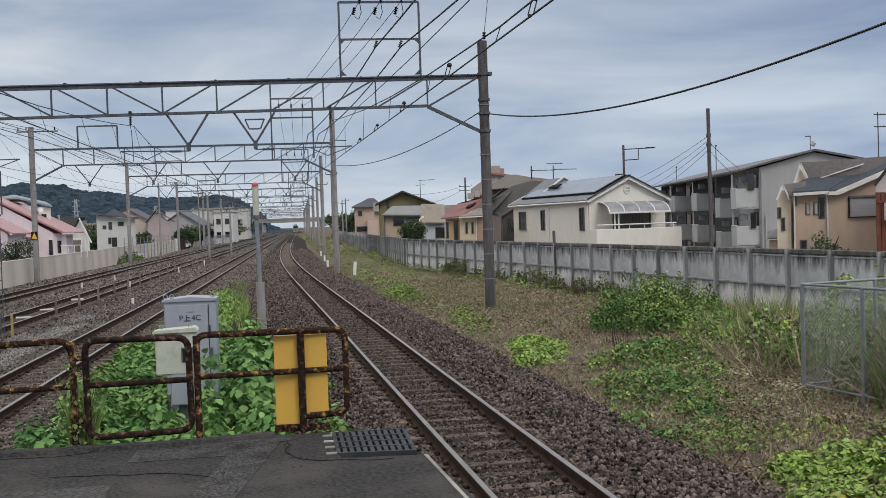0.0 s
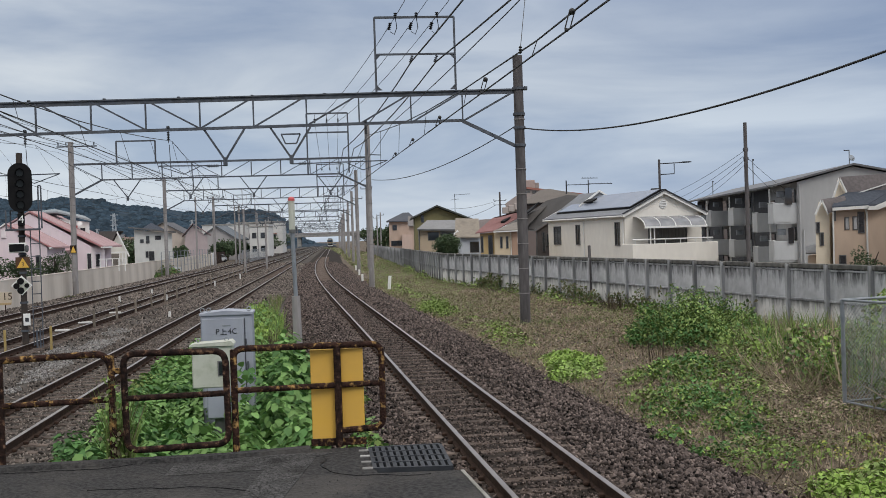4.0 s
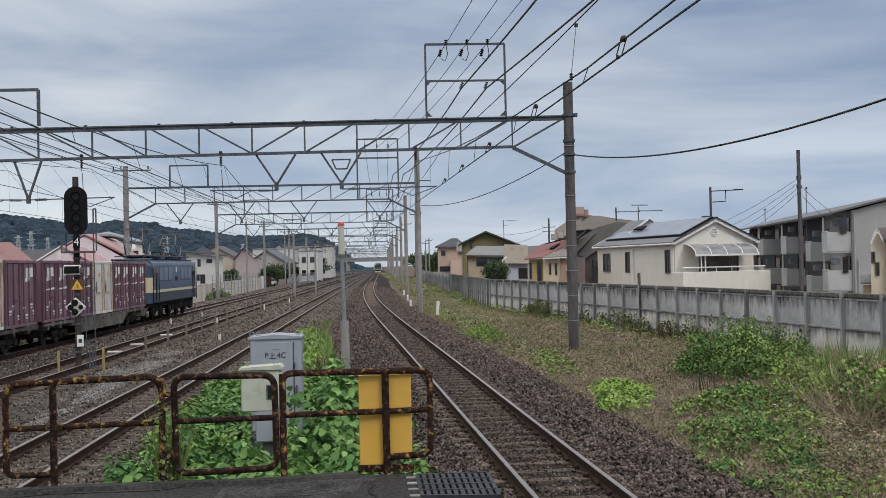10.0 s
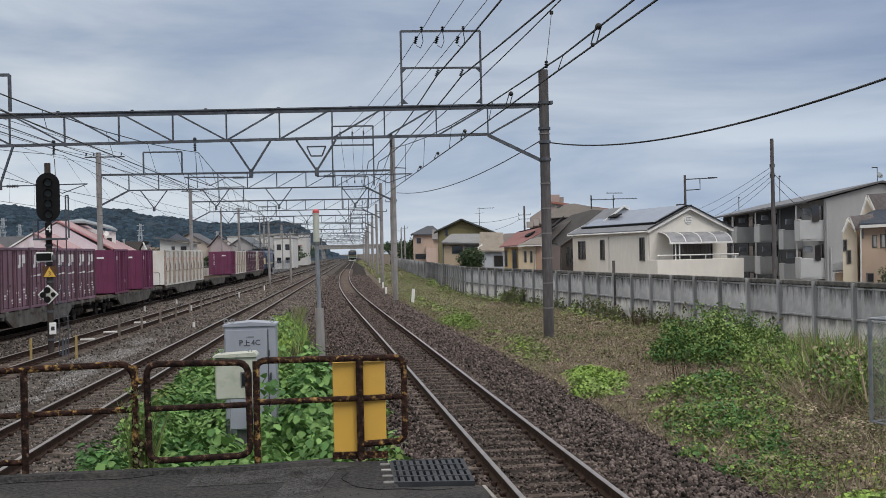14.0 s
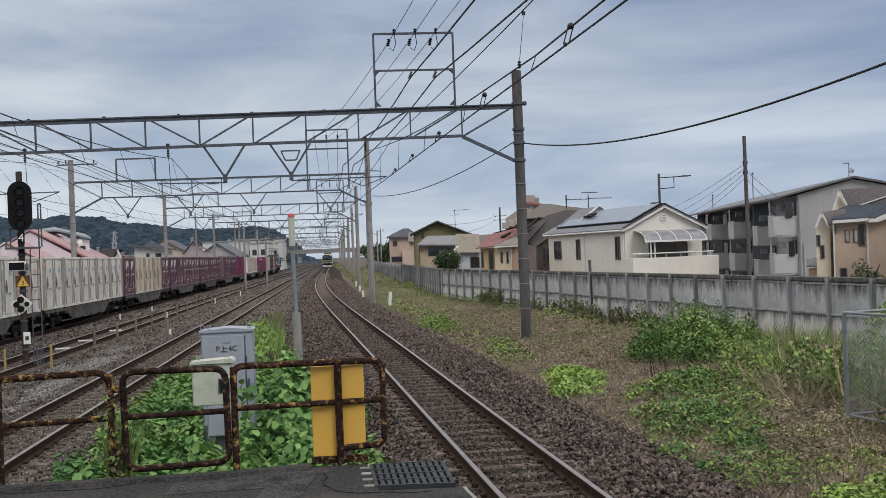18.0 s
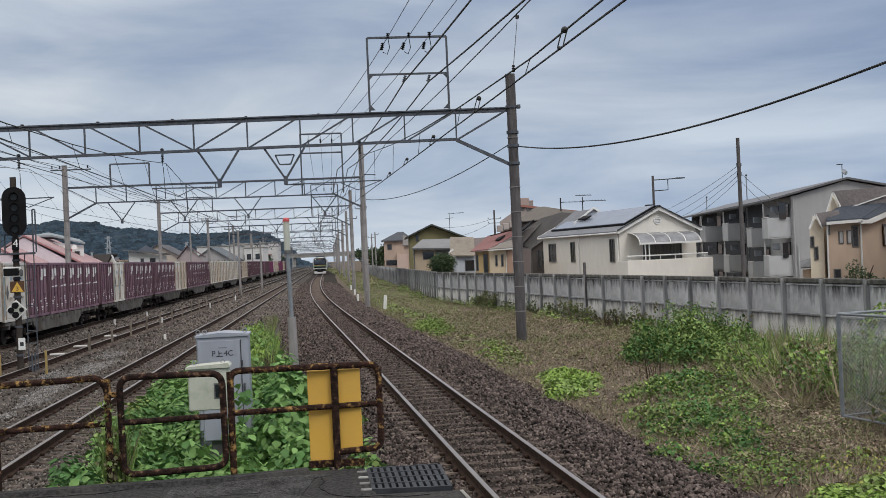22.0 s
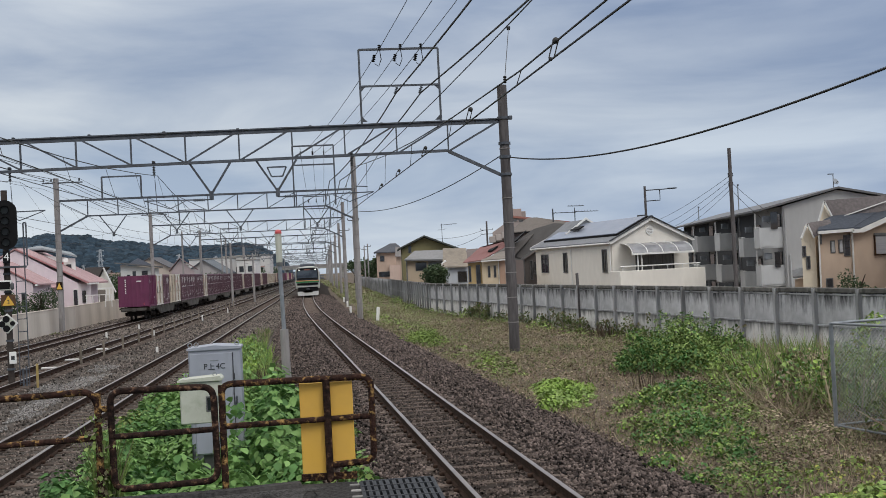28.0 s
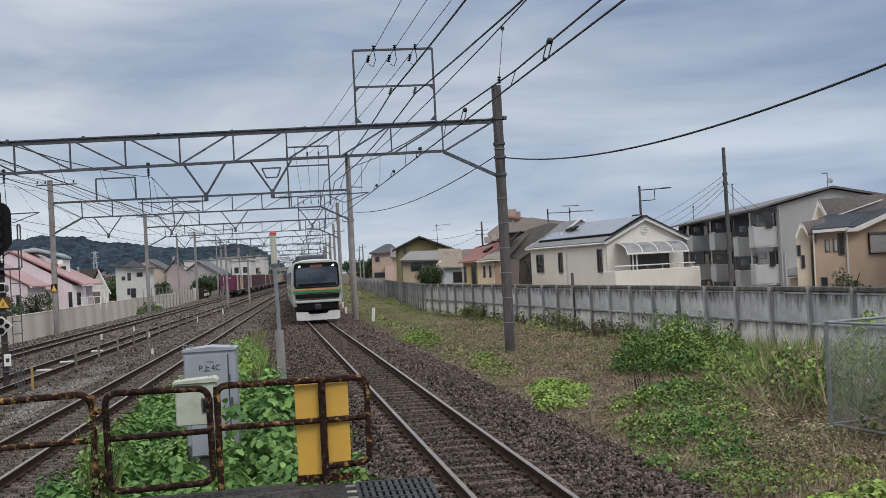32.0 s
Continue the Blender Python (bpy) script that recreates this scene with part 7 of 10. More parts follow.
    lean_block(h, "wall", [(-33.35, -1), (-28.55, -1), (-28.55, 4.4), (-33.35, 5.05)], y, 6, -0.22, plaster("pale_grey_render", (0.60, 0.605, 0.59)))
    make("roof", Geo().prism([(-33.9, y - 0.7, 5.22), (-27.9, y - 0.7, 4.44), (-29.5, y + 6, 4.5), (-35.2, y + 6, 5.3)], (0, 0, 0.18)), M["frame"], h)
    make("roof_ridge", Geo().prism([(-32.6, y + 1, 5.1), (-31.35, y + 1, 5.85), (-29.2, y + 1, 4.7)], (-1.0, 4, 0)), tiles("blue_grey_tiles", (0.15, 0.165, 0.20)), h)
    for x0, x1, z0, z1 in ((-32.55, -32.19, 3.33, 3.71), (-31.82, -31.47, 3.25, 4.13), (-30.65, -30.0, 3.66, 4.11), (-31.49, -30.92, 1.05, 2.15), (-31.92, -31.64, 1.43, 2.16)):
        pane_at(h, x0, x1, z0, z1, y)
    m_ = thing("mauve_roof_house", "far house with steep mauve roof", "house")
    y = 200.0
    lean_block(m_, "wall", [(-38.5, -1), (-34.4, -1), (-34.4, 4.2), (-36.86, 6.4), (-38.5, 4.5)], y, 6, -0.18, plaster("mauve_render", (0.45, 0.38, 0.385)))
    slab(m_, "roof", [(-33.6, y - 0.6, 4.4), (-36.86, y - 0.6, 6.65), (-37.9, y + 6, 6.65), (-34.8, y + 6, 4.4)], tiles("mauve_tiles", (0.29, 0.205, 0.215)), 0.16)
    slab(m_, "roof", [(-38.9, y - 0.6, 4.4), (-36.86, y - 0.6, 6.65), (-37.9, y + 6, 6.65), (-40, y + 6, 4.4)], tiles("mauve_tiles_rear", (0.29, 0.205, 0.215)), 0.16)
    # far pale blocks
    r3 = random.Random(5)
    for x, y, w_, d_, h_, c_ in ((-42, 238, 9, 10, 6.9, 0.62), (-34, 246, 5.5, 9, 7.2, 0.60), (-31, 232, 4, 8, 6.2, 0.66), (-52, 260, 8, 8, 6.0, 0.5), (-60, 300, 12, 10, 7, 0.52), (-48, 330, 14, 10, 9, 0.5), (-38, 300, 7, 8, 8.4, 0.58)):
        b = thing("far_building", "far pale flat-roofed building with rows of windows", "building", at=Matrix.Translation((x, y, 0)), group="far town buildings")
        make("wall", Geo().box((w_ / 2, d_ / 2, h_ / 2 - 0.5), (w_, d_, h_ + 1), 0.05), plaster("far_render", (c_, c_ * 0.98, c_ * 0.95)), b)
        make("roof", Geo().box((w_ / 2, d_ / 2, h_ + 0.12), (w_ + 0.3, d_ + 0.3, 0.25), 0.05), M["concrete"], b)
        for i in range(int(w_ // 1.8)):
            for z in (1.6, 4.4):
                make("window", Geo().box((1.0 + i * 1.8, -0.03, z), (0.9, 0.08, 1.2), 0.01), M["glassdark"], b)
    simple_house("far_red_roof", "far shed with long red roof", -38.5, 300, 5.5, 10, 5.2, 6.4, "W", (0.45, 0.40, 0.37), (0.28, 0.13, 0.10), [], z0=-1, rot=2)
    for i in range(16):
        x, y = r3.uniform(-120, -40), r3.uniform(180, 420)
        simple_house("far_house", "small far house of the town below the hills", x, y, r3.uniform(6, 11), r3.uniform(6, 10), r3.uniform(3.5, 6), r3.uniform(6, 8), r3.choice("LW"), r3.choice(((0.5, 0.47, 0.44), (0.42, 0.4, 0.4), (0.55, 0.48, 0.42))), r3.choice(((0.13, 0.13, 0.14), (0.2, 0.14, 0.12), (0.16, 0.18, 0.2))), [], z0=-1, rot=r3.uniform(-20, 20))
    for i in range(14):
        x, y = r3.uniform(20, 90), r3.uniform(150, 320)
        simple_house("far_house", "small far house of the town behind a wall", x - 20, y, r3.uniform(6, 11), r3.uniform(6, 10), r3.uniform(3.5, 5), r3.uniform(5.5, 7), r3.choice("LW"), r3.choice(((0.5, 0.47, 0.44), (0.42, 0.4, 0.4), (0.55, 0.48, 0.42))), r3.choice(((0.13, 0.13, 0.14), (0.2, 0.14, 0.12), (0.16, 0.18, 0.2))), [], rot=r3.uniform(-20, 20))


left_houses()


def low_shed():
    th = thing("garden_shed", "low white shed behind a beige wall", "shed")
    lean_block(th, "wall", [(-25.6, -1), (-23.2, -1), (-23.2, 1.33), (-25.6, 1.5)], 60, 1.6, -0.4, M["white"])
    make("roof", Geo().prism([(-25.8, 59.8, 1.54), (-22.95, 59.8, 1.38), (-23.8, 61.8, 1.46), (-26.6, 61.8, 1.62)], (0, 0, 0.07)), M["galv"], th)


low_shed()


# ---- hills ----
def build_hills():
    crest = [(-900, 45), (-700, 60), (-560, 72), (-450, 62), (-434, 60), (-416, 57), (-399, 55.5), (-388, 53), (-364, 49.5), (-350, 50), (-336, 53.5), (-318, 51), (-296, 50), (-280, 45), (-268, 42.5), (-246, 41), (-213, 34), (-185, 33.5), (-156, 34), (-140, 35), (-123, 31), (-112, 23), (-101, 15), (-93, 5), (-80, 1), (-60, -1)]
    cx, cz = [c[0] for c in crest], [c[1] for c in crest]
    rows = [(620, -0.02), (720, 0.16), (820, 0.42), (920, 0.66), (1020, 0.88), (1100, 1.0), (1200, 0.9), (1350, 0.4), (1500, -0.05)]
    xs = np.arange(-900, -59, 12.0)
    g = Geo()
    vs = []
    for y, k in rows:
        for x in xs:
            h = np.interp(x, cx, cz)
            n = noise.noise(Vector((x * 0.02, y * 0.012, 3))) * 7 * (0 < k < 1)
            vs.append((x * y / 1100, y, max(h, -1) * k - 0.6 + n * min(1, max(h, 0) / 25)))
    n = len(xs)
    g.add(vs, [(j * n + i, j * n + i + 1, (j + 1) * n + i + 1, (j + 1) * n + i) for j in range(len(rows) - 1) for i in range(n - 1)])
    # blue of the distant haze is put into the slope colour
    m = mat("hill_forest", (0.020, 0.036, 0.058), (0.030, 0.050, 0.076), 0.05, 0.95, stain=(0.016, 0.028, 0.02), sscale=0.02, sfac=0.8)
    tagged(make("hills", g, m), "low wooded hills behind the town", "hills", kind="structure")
    # tree crowns over the slopes
    bl_v, bl_f = [], []
    for i in range(4):
        for j in range(6):
            th, ph = math.pi * (0.08 + 0.62 * i / 3), 2 * math.pi * (j + 0.5 * (i % 2)) / 6
            r = 1 + 0.22 * math.sin(3.1 * j + 1.7 * i)
            bl_v.append((r * math.sin(th) * math.cos(ph), r * math.sin(th) * math.sin(ph), 1.1 * r * math.cos(th)))
    for i in range(3):
        for j in range(6):
            a, b = i * 6 + j, i * 6 + (j + 1) % 6
            bl_f += [(a, a + 6, b + 6), (a, b + 6, b)]
    N = 11000
    px = rng.uniform(-900, -70, N)
    py = rng.uniform(640, 1130, N)
    ks = np.interp(py, [r[0] for r in rows], [r[1] for r in rows])
    hh = np.maximum(np.interp(px, cx, cz), -1) * ks
    keep = hh > 1.5
    px, py, hh = px[keep], py[keep], hh[keep]
    sz = rng.uniform(2.2, 5.0, len(px)) * np.minimum(1, hh / 14 + 0.35)
    # crowns carry the same painted haze blue
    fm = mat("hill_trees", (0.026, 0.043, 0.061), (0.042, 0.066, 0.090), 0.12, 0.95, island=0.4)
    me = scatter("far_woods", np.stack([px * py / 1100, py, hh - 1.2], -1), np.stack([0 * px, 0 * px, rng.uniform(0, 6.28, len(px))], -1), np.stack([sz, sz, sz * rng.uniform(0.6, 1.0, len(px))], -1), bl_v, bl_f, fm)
    tagged(make("far_woods", me, []), "dense woods covering the hills, haze blue in their colour", "woods", kind="stuff")


build_hills()


# steel paled: the haze before the pylons is painted into its colour
pylon_steel = mat("pylon_steel", (0.34, 0.37, 0.40), (0.42, 0.45, 0.48), 3.0, 0.6)


def pylon(x, y, h, label="far grey lattice power pylon before the hills"):
    th = thing("power_pylon", label, "pylon", at=Matrix.Translation((x, y, 0)), group="power pylons")
    g = Geo()
    w = h * 0.075
    for sx in (-1, 1):
        for sy in (-1, 1):
            g.bar((sx * w, sy * w, -1), (sx * w * 0.25, sy * w * 0.25, h), 0.14)
    n = 6
    for i in range(n):
        a, b = 1 - 0.75 * i / n, 1 - 0.75 * (i + 1) / n
        for s in (-1, 1):
            g.bar((-w * a, s * w * a, h * i / n), (w * b, s * w * b, h * (i + 1) / n), 0.08)
            g.bar((w * a, s * w * a, h * i / n), (-w * b, s * w * b, h * (i + 1) / n), 0.08)
    make("tower", g, pylon_steel, th)
    for z in (0.72, 0.84, 0.96):
        make("cross_arm", Geo().bar((-w * 1.1, 0, h * z), (w * 1.1, 0, h * z), 0.25), pylon_steel, th)


for x, y, h in ((-157, 400, 17.0), (-152.3, 400, 18.4), (-102.3, 400, 15.3), (-141, 520, 12), (-89, 480, 14), (-70, 460, 12), (-190, 520, 20)):
    pylon(x, y, h)


def overpass():
    th = thing("road_overpass", "far grey concrete overpass across the line", "bridge")
    make("deck", Geo().box((-40, 660, 6.2), (110, 9, 1.6), 0.1), M["concrete"], th)
    make("parapet", Geo().box((-40, 655.4, 7.5), (110, 0.3, 1.0), 0.05), M["polel"], th)
    for x in (-80, -58, -24, -2):
        make("pier", Geo().box((x, 660, 2.2), (2.0, 6, 6.6), 0.2), M["concrete"], th)


overpass()


def parked_car(x, y, rz, c, label):
    th = thing("parked_car", label, "car", at=pose(x, y, -0.55, 0, 0, rz), group="parked cars")
    paint = mat("car_paint", c, tuple(v * 0.95 for v in c), 1, 0.3, spec=0.6)
    prof = [(-2.0, 0.35), (2.0, 0.35), (2.05, 0.75), (1.3, 0.92), (0.75, 1.42), (-1.2, 1.45), (-1.75, 0.98), (-2.05, 0.9)]
    make("body", Geo().prism([(px, -0.8, pz) for px, pz in prof], (0, 1.6, 0)), paint, th)
    make("side_glass", Geo().prism([(-1.5, -0.82, 0.95), (1.15, -0.82, 0.95), (0.68, -0.82, 1.36), (-1.15, -0.82, 1.38)], (0, 1.64, 0)), M["glassdark"], th)
    for px in (-1.25, 1.3):
        for py in (-0.75, 0.75):
            make("wheel", Geo().disc((px, py, 0.3), 0.30, (0, 1, 0), 16, 0.2), M["black"], th)


parked_car(-27.2, 128, 15, (0.62, 0.62, 0.62), "silver white car parked behind a beige wall")
for i, (x, y, c) in enumerate(((-32.5, 200, (0.65, 0.65, 0.65)), (-33.6, 208, (0.6, 0.6, 0.62)), (-30.2, 152, (0.03, 0.03, 0.033)))):
    parked_car(x, y, 80, c, "far car parked beside the line")


# ---- trees and hedges ----
def foliage(th, blobs, n, size, mats, name="crown"):
    """A crown of many leaf clumps filling uneven balls (x, y, z, rx, ry, rz)."""
    ps = []
    for bx, by, bz, rx, ry, rz_ in blobs:
        k = max(20, int(n * rx * ry * rz_ / sum(b[3] * b[4] * b[5] for b in blobs)))
        d = rng.normal(size=(k, 3))
        d /= np.linalg.norm(d, axis=1)[:, None]
        r = rng.uniform(0.55, 1.08, k) ** 0.6
        ps.append(np.stack([bx + d[:, 0] * r * rx, by + d[:, 1] * r * ry, bz + d[:, 2] * r * rz_], -1))
    ps = np.concatenate(ps)
    me = scatter(name, ps, rng.uniform(-1.3, 1.3, (len(ps), 3)) * (1, 1, 2.4), rng.uniform(0.6, 1.3, len(ps)) * size, LEAFV, LEAFF, mats)
    make(name, me, [], th)


def tree(x, y, z, h, w, label, n=900, size=0.35, mats=None, category="tree"):
    th = thing("tree" if category == "tree" else "shrub", label, category, at=Matrix.Translation((x, y, z)))
    g = Geo().tube([(0, 0, -0.2), (0.05 * w, 0, h * 0.35), (0, 0.04 * w, h * 0.75)], 0.05 * w + 0.03, 8, r1=0.02 * w)
    for k in range(5):
        a = k * 1.26
        g.tube([(0, 0, h * (0.25 + 0.08 * k)), (0.3 * w * math.cos(a), 0.3 * w * math.sin(a), h * (0.5 + 0.09 * k))], 0.02 * w + 0.01, 6, r1=0.008 * w)
    make("trunk", g, mat("bark", (0.05, 0.04, 0.032), (0.085, 0.07, 0.055), 6, 0.9) if "bark" not in bpy.data.materials else bpy.data.materials["bark"], th)
    rr = random.Random(int(x * 31 + y))
    blobs = []
    for k in range(8):
        a, q = rr.uniform(0, 6.28), rr.uniform(0, 0.33) * w
        blobs.append((q * math.cos(a), q * math.sin(a), h * rr.uniform(0.45, 0.85), w * rr.uniform(0.18, 0.32), w * rr.uniform(0.18, 0.32), h * rr.uniform(0.12, 0.22)))
    foliage(th, blobs, n, size, mats or LEAF["tree"])


for x, y, h, w in ((-25.4, 68, 3.3, 3.6), (-23.4, 69, 3.3, 3.0), (-26.8, 66, 2.6, 2.6), (-23.6, 76, 3.4, 2.8), (-28.0, 69, 2.9, 2.6), (-24.6, 63, 2.2, 1.8)):
    tree(x, y, -0.6, h, w, "rounded dark green garden shrub behind a wall", 2200, 0.10, LEAF["tree"], "shrub")
for x, y, h, w in ((-33.0, 168, 3.4, 3.4), (-33.2, 208, 3.8, 5), (-34.5, 222, 4.8, 7), (-33.5, 240, 5, 6), (-33.5, 262, 5, 8), (-45, 200, 6, 7), (-52, 215, 6, 9), (-34, 288, 6, 10), (-33, 310, 6, 10), (-36, 150, 3.6, 4.5), (-39, 176, 4.2, 5), (-33, 225, 4.5, 5)):
    tree(x, y, -0.8, h, w, "dark green tree among the houses beside the line", 1500, 0.30)
for x, y, h, w in ((-0.2, 182, 6.2, 4.0), (-4.2, 262, 7.0, 6), (-8.0, 300, 7, 8), (-3.0, 240, 6, 6)):
    tree(x, y, -0.8, h, w, "dark green tree at the far end of the verge", 700, 0.45)
tree(4.45, 92.5, -1.5, 4.5, 3.5, "dark green rounded tree behind the panel wall", 5200, 0.13)
tree(20.6, 46.5, -1.8, 3.9, 2.2, "leafy green shrub above the panel wall", 2200, 0.09, LEAF["tree"], "shrub")


def mesh_run(x0, y0, x1, y1, h):
    th = thing("wire_fence", "far grey wire mesh fence on thin posts", "fence")
    n = int(math.hypot(x1 - x0, y1 - y0) / 2.5)
    for i in range(n + 1):
        u = i / n
        make("post", Geo().bar((x0 + (x1 - x0) * u, y0 + (y1 - y0) * u, -0.6), (x0 + (x1 - x0) * u, y0 + (y1 - y0) * u, h), 0.07), M["galv"], th)
    for k in range(4):
        z = h * (k + 1) / 4
        make("rail", Geo().bar((x0, y0, z), (x1, y1, z), 0.03), M["galv"], th)


mesh_run(-24.0, 112, -25.5, 150, 2.2)
mesh_run(-21.5, 150, -25.5, 215, 1.8)
# dark bracket poles and far masts beside the freight track
for x, y, h in ((-14.95, 108, 6.2), (-15.2, 128, 5.5), (-24.8, 150, 9.0), (-25.8, 176, 9), (-24.0, 132, 8.6), (-28.0, 222, 9), (-30.5, 268, 9)):
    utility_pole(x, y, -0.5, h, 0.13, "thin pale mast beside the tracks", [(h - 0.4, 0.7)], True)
for x, y, h in ((-3.0, 118, 8.8), (-4.6, 135, 8.4), (-7.0, 178, 9), (-9.8, 222, 9), (-3.33, 200, 7.2), (-2.69, 200, 7.7)):
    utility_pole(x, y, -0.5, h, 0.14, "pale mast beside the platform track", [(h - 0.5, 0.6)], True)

# ---- freight train ----
FREIGHT_SPEED, FREIGHT_Y = 20.89, -137.0
freight = []
HEAD4 = math.degrees(math.atan(0.053))
maroon = mat("container_maroon", (0.185, 0.098, 0.134), (0.235, 0.134, 0.170), 2.0, 0.6, stain=(0.165, 0.080, 0.105), sscale=1.2, sfac=0.7, stretch=(1, 1, 0.4), rand=0.18)
plum = mat("container_plum", (0.130, 0.024, 0.070), (0.155, 0.032, 0.085), 1.5, 0.5, stain=(0.13, 0.03, 0.07), sscale=1.0, sfac=0.5)
pale = mat("container_cream", (0.67, 0.65, 0.61), (0.75, 0.735, 0.695), 1.5, 0.6, stain=(0.50, 0.40, 0.29), sscale=1.0, sfac=0.7, stretch=(1, 1, 0.35), rand=0.08)
redstripe = mat("faded_red_stripe", (0.58, 0.26, 0.26), (0.66, 0.46, 0.42), 2.0, 0.6, stain=(0.66, 0.58, 0.50), sscale=1.6, sfac=0.8)
bluestripe = mat("faded_blue_stripe", (0.22, 0.33, 0.42), (0.42, 0.46, 0.46), 2.0, 0.6)
ribdark = mat("container_frame_dark", (0.070, 0.034, 0.045), (0.105, 0.054, 0.068), 3.0, 0.7)
wagon_grey = mat("wagon_grey", (0.095, 0.089, 0.081), (0.150, 0.141, 0.127), 2.0, 0.85, stain=(0.060, 0.045, 0.034), sscale=1.6, sfac=0.9, rand=0.25)
deck_m = mat("wagon_deck_rust", (0.050, 0.036, 0.028), (0.10, 0.075, 0.058), 3.0, 0.9, stain=(0.16, 0.13, 0.10), sscale=2.0, sfac=0.6)
# dirt and steel taken near black, shade under the wagons painted in
bogie_m = mat("bogie_dirt", (0.012, 0.010, 0.009), (0.028, 0.023, 0.020), 4.0, 0.9)
wheel_m = mat("wheel_steel", (0.030, 0.025, 0.022), (0.055, 0.046, 0.040), 4.0, 0.7, metal=0.2)
CL, CW, CH = 3.90, 2.45, 2.5


def ribbed_outline(w, l, step=0.16, deep=0.035):
    """Plan of a container with upright corrugations on its long sides and ends."""
    pts = []

    def run(p, q, nx, ny):
        d = (Vector(q) - Vector(p))
        n = int(d.length / step)
        for i in range(n):
            for u, o in ((0.0, 0), (0.3, 0), (0.42, 1), (0.88, 1)):
                c = Vector(p) + d * ((i + u) / n)
                k = deep * o if 0 < i < n - 1 else 0
                pts.append((c.x - nx * k, c.y - ny * k))
    x, y = w / 2, l / 2
    run((x, -y), (x, y), 1, 0)
    run((x, y), (-x, y), 0, 1)
    run((-x, y), (-x, -y), -1, 0)
    run((-x, -y), (x, -y), 0, -1)
    return pts


def container_meshes(kind):
    pale_kind = kind in ("pale", "blue", "tan")
    step = 0.95 if pale_kind else 0.34
    body = Geo().prism([(x, y, 0.06) for x, y in ribbed_outline(CW - 0.03, CL - 0.03, step, 0.03)], (0, 0, CH - 0.1))
    mm = {"maroon": maroon, "dark": maroon, "plum": plum, "pale": pale, "blue": pale, "tan": tanbox}[kind]
    fm = creamdark if pale_kind else ribdark
    parts = [("box_body", body.data("box_body", [mm]), "")]
    X = CW / 2 + 0.012
    for z in (0.06, CH - 0.06):
        parts.append(("side_rail", Geo().box((X - 0.02, 0, z), (0.07, CL, 0.12), 0.012).data("side_rail", [mm]), ""))
    for yy in (-CL / 2 + 0.05, CL / 2 - 0.05):
        parts.append(("corner_post", Geo().box((X - 0.02, yy, CH / 2), (0.08, 0.10, CH), 0.012).data("corner_post", [fm if kind != "plum" else mm]), ""))
    # two side doors, each with its pair of rods
    for yy in (-0.92, 0.92):
        parts.append(("door", Geo().box((X - 0.012, yy, CH / 2), (0.02, 1.55, CH - 0.3), 0.006).data("door", [mm]), ""))
        for o in (-0.70, 0.70) if pale_kind else (-0.66, 0.0, 0.66):
            parts.append(("lock_rod", Geo().tube([(X + 0.02, yy + o, 0.12), (X + 0.02, yy + o, CH - 0.1)], 0.028, 6).data("lock_rod", [fm if kind != "plum" else mm]), ""))
        parts.append(("handle", Geo().box((X + 0.03, yy + 0.1, 1.0), (0.04, 0.34, 0.09), 0.01).data("handle", [fm if kind != "plum" else mm]), ""))
    marks = Geo()
    XM = X + 0.004
    if kind in ("maroon", "dark"):
        for yy in (-0.92, 0.92) if kind == "maroon" else (0.92,):
            marks.box((XM, yy - 0.30, 1.74), (0.012, 0.26, 0.14))
            marks.box((XM, yy - 0.22, 1.98), (0.012, 0.16, 0.46))
            marks.box((XM, yy + 0.06, 1.96), (0.012, 0.26, 0.50))
            marks.box((XM, yy + 0.38, 2.04), (0.012, 0.34, 0.36))
        if kind == "maroon":
            for yy in (-0.92, 0.92):
                marks.prism([(XM, yy - 0.74, 1.30), (XM, yy + 0.74, 1.32), (XM, yy + 0.74, 1.42), (XM, yy - 0.74, 1.32)], (0.010, 0, 0))
        for yy, z in ((-1.3, 0.62), (-0.9, 0.80), (-0.35, 0.42), (0.35, 0.70), (0.62, 0.42), (1.5, 0.55), (1.25, 0.8)):
            marks.box((XM, yy, z), (0.012, 0.27, 0.07))
            marks.box((XM, yy, z - 0.11), (0.012, 0.19, 0.05))
        marks.box((0.5, -CL / 2 - 0.01, 2.02), (0.5, 0.012, 0.09))
    elif kind == "plum":
        marks.box((XM, -1.3, 2.0), (0.012, 0.34, 0.22))
        marks.box((XM, 0.9, 0.7), (0.012, 0.16, 0.16))
        marks.box((0.45, -CL / 2 - 0.01, 2.02), (0.42, 0.012, 0.10))
        for z in (1.15, 1.3, 1.45, 1.68, 1.83, 1.98, 2.13):
            marks.box((-0.62, -CL / 2 - 0.01, z), (0.09, 0.012, 0.10))
    elif kind == "tan":
        marks.box((XM, 1.72, 1.2), (0.012, 0.10, 1.6))
    else:
        for yy in (-1.78, -0.02, 1.78):
            marks.box((XM, yy, 1.12), (0.012, 0.34 if yy else 0.20, 1.7 if yy else 1.4))
        for yy in (-0.62, 1.12):
            marks.box((XM, yy, 1.85), (0.012, 0.34, 0.20))
        marks.box((-0.45, -CL / 2 - 0.01, 1.65), (0.75, 0.012, 0.24))
    parts.append(("markings", marks.data("markings", [{"pale": redstripe, "blue": bluestripe, "tan": redstripe}.get(kind, M["white"])]), "stuff"))
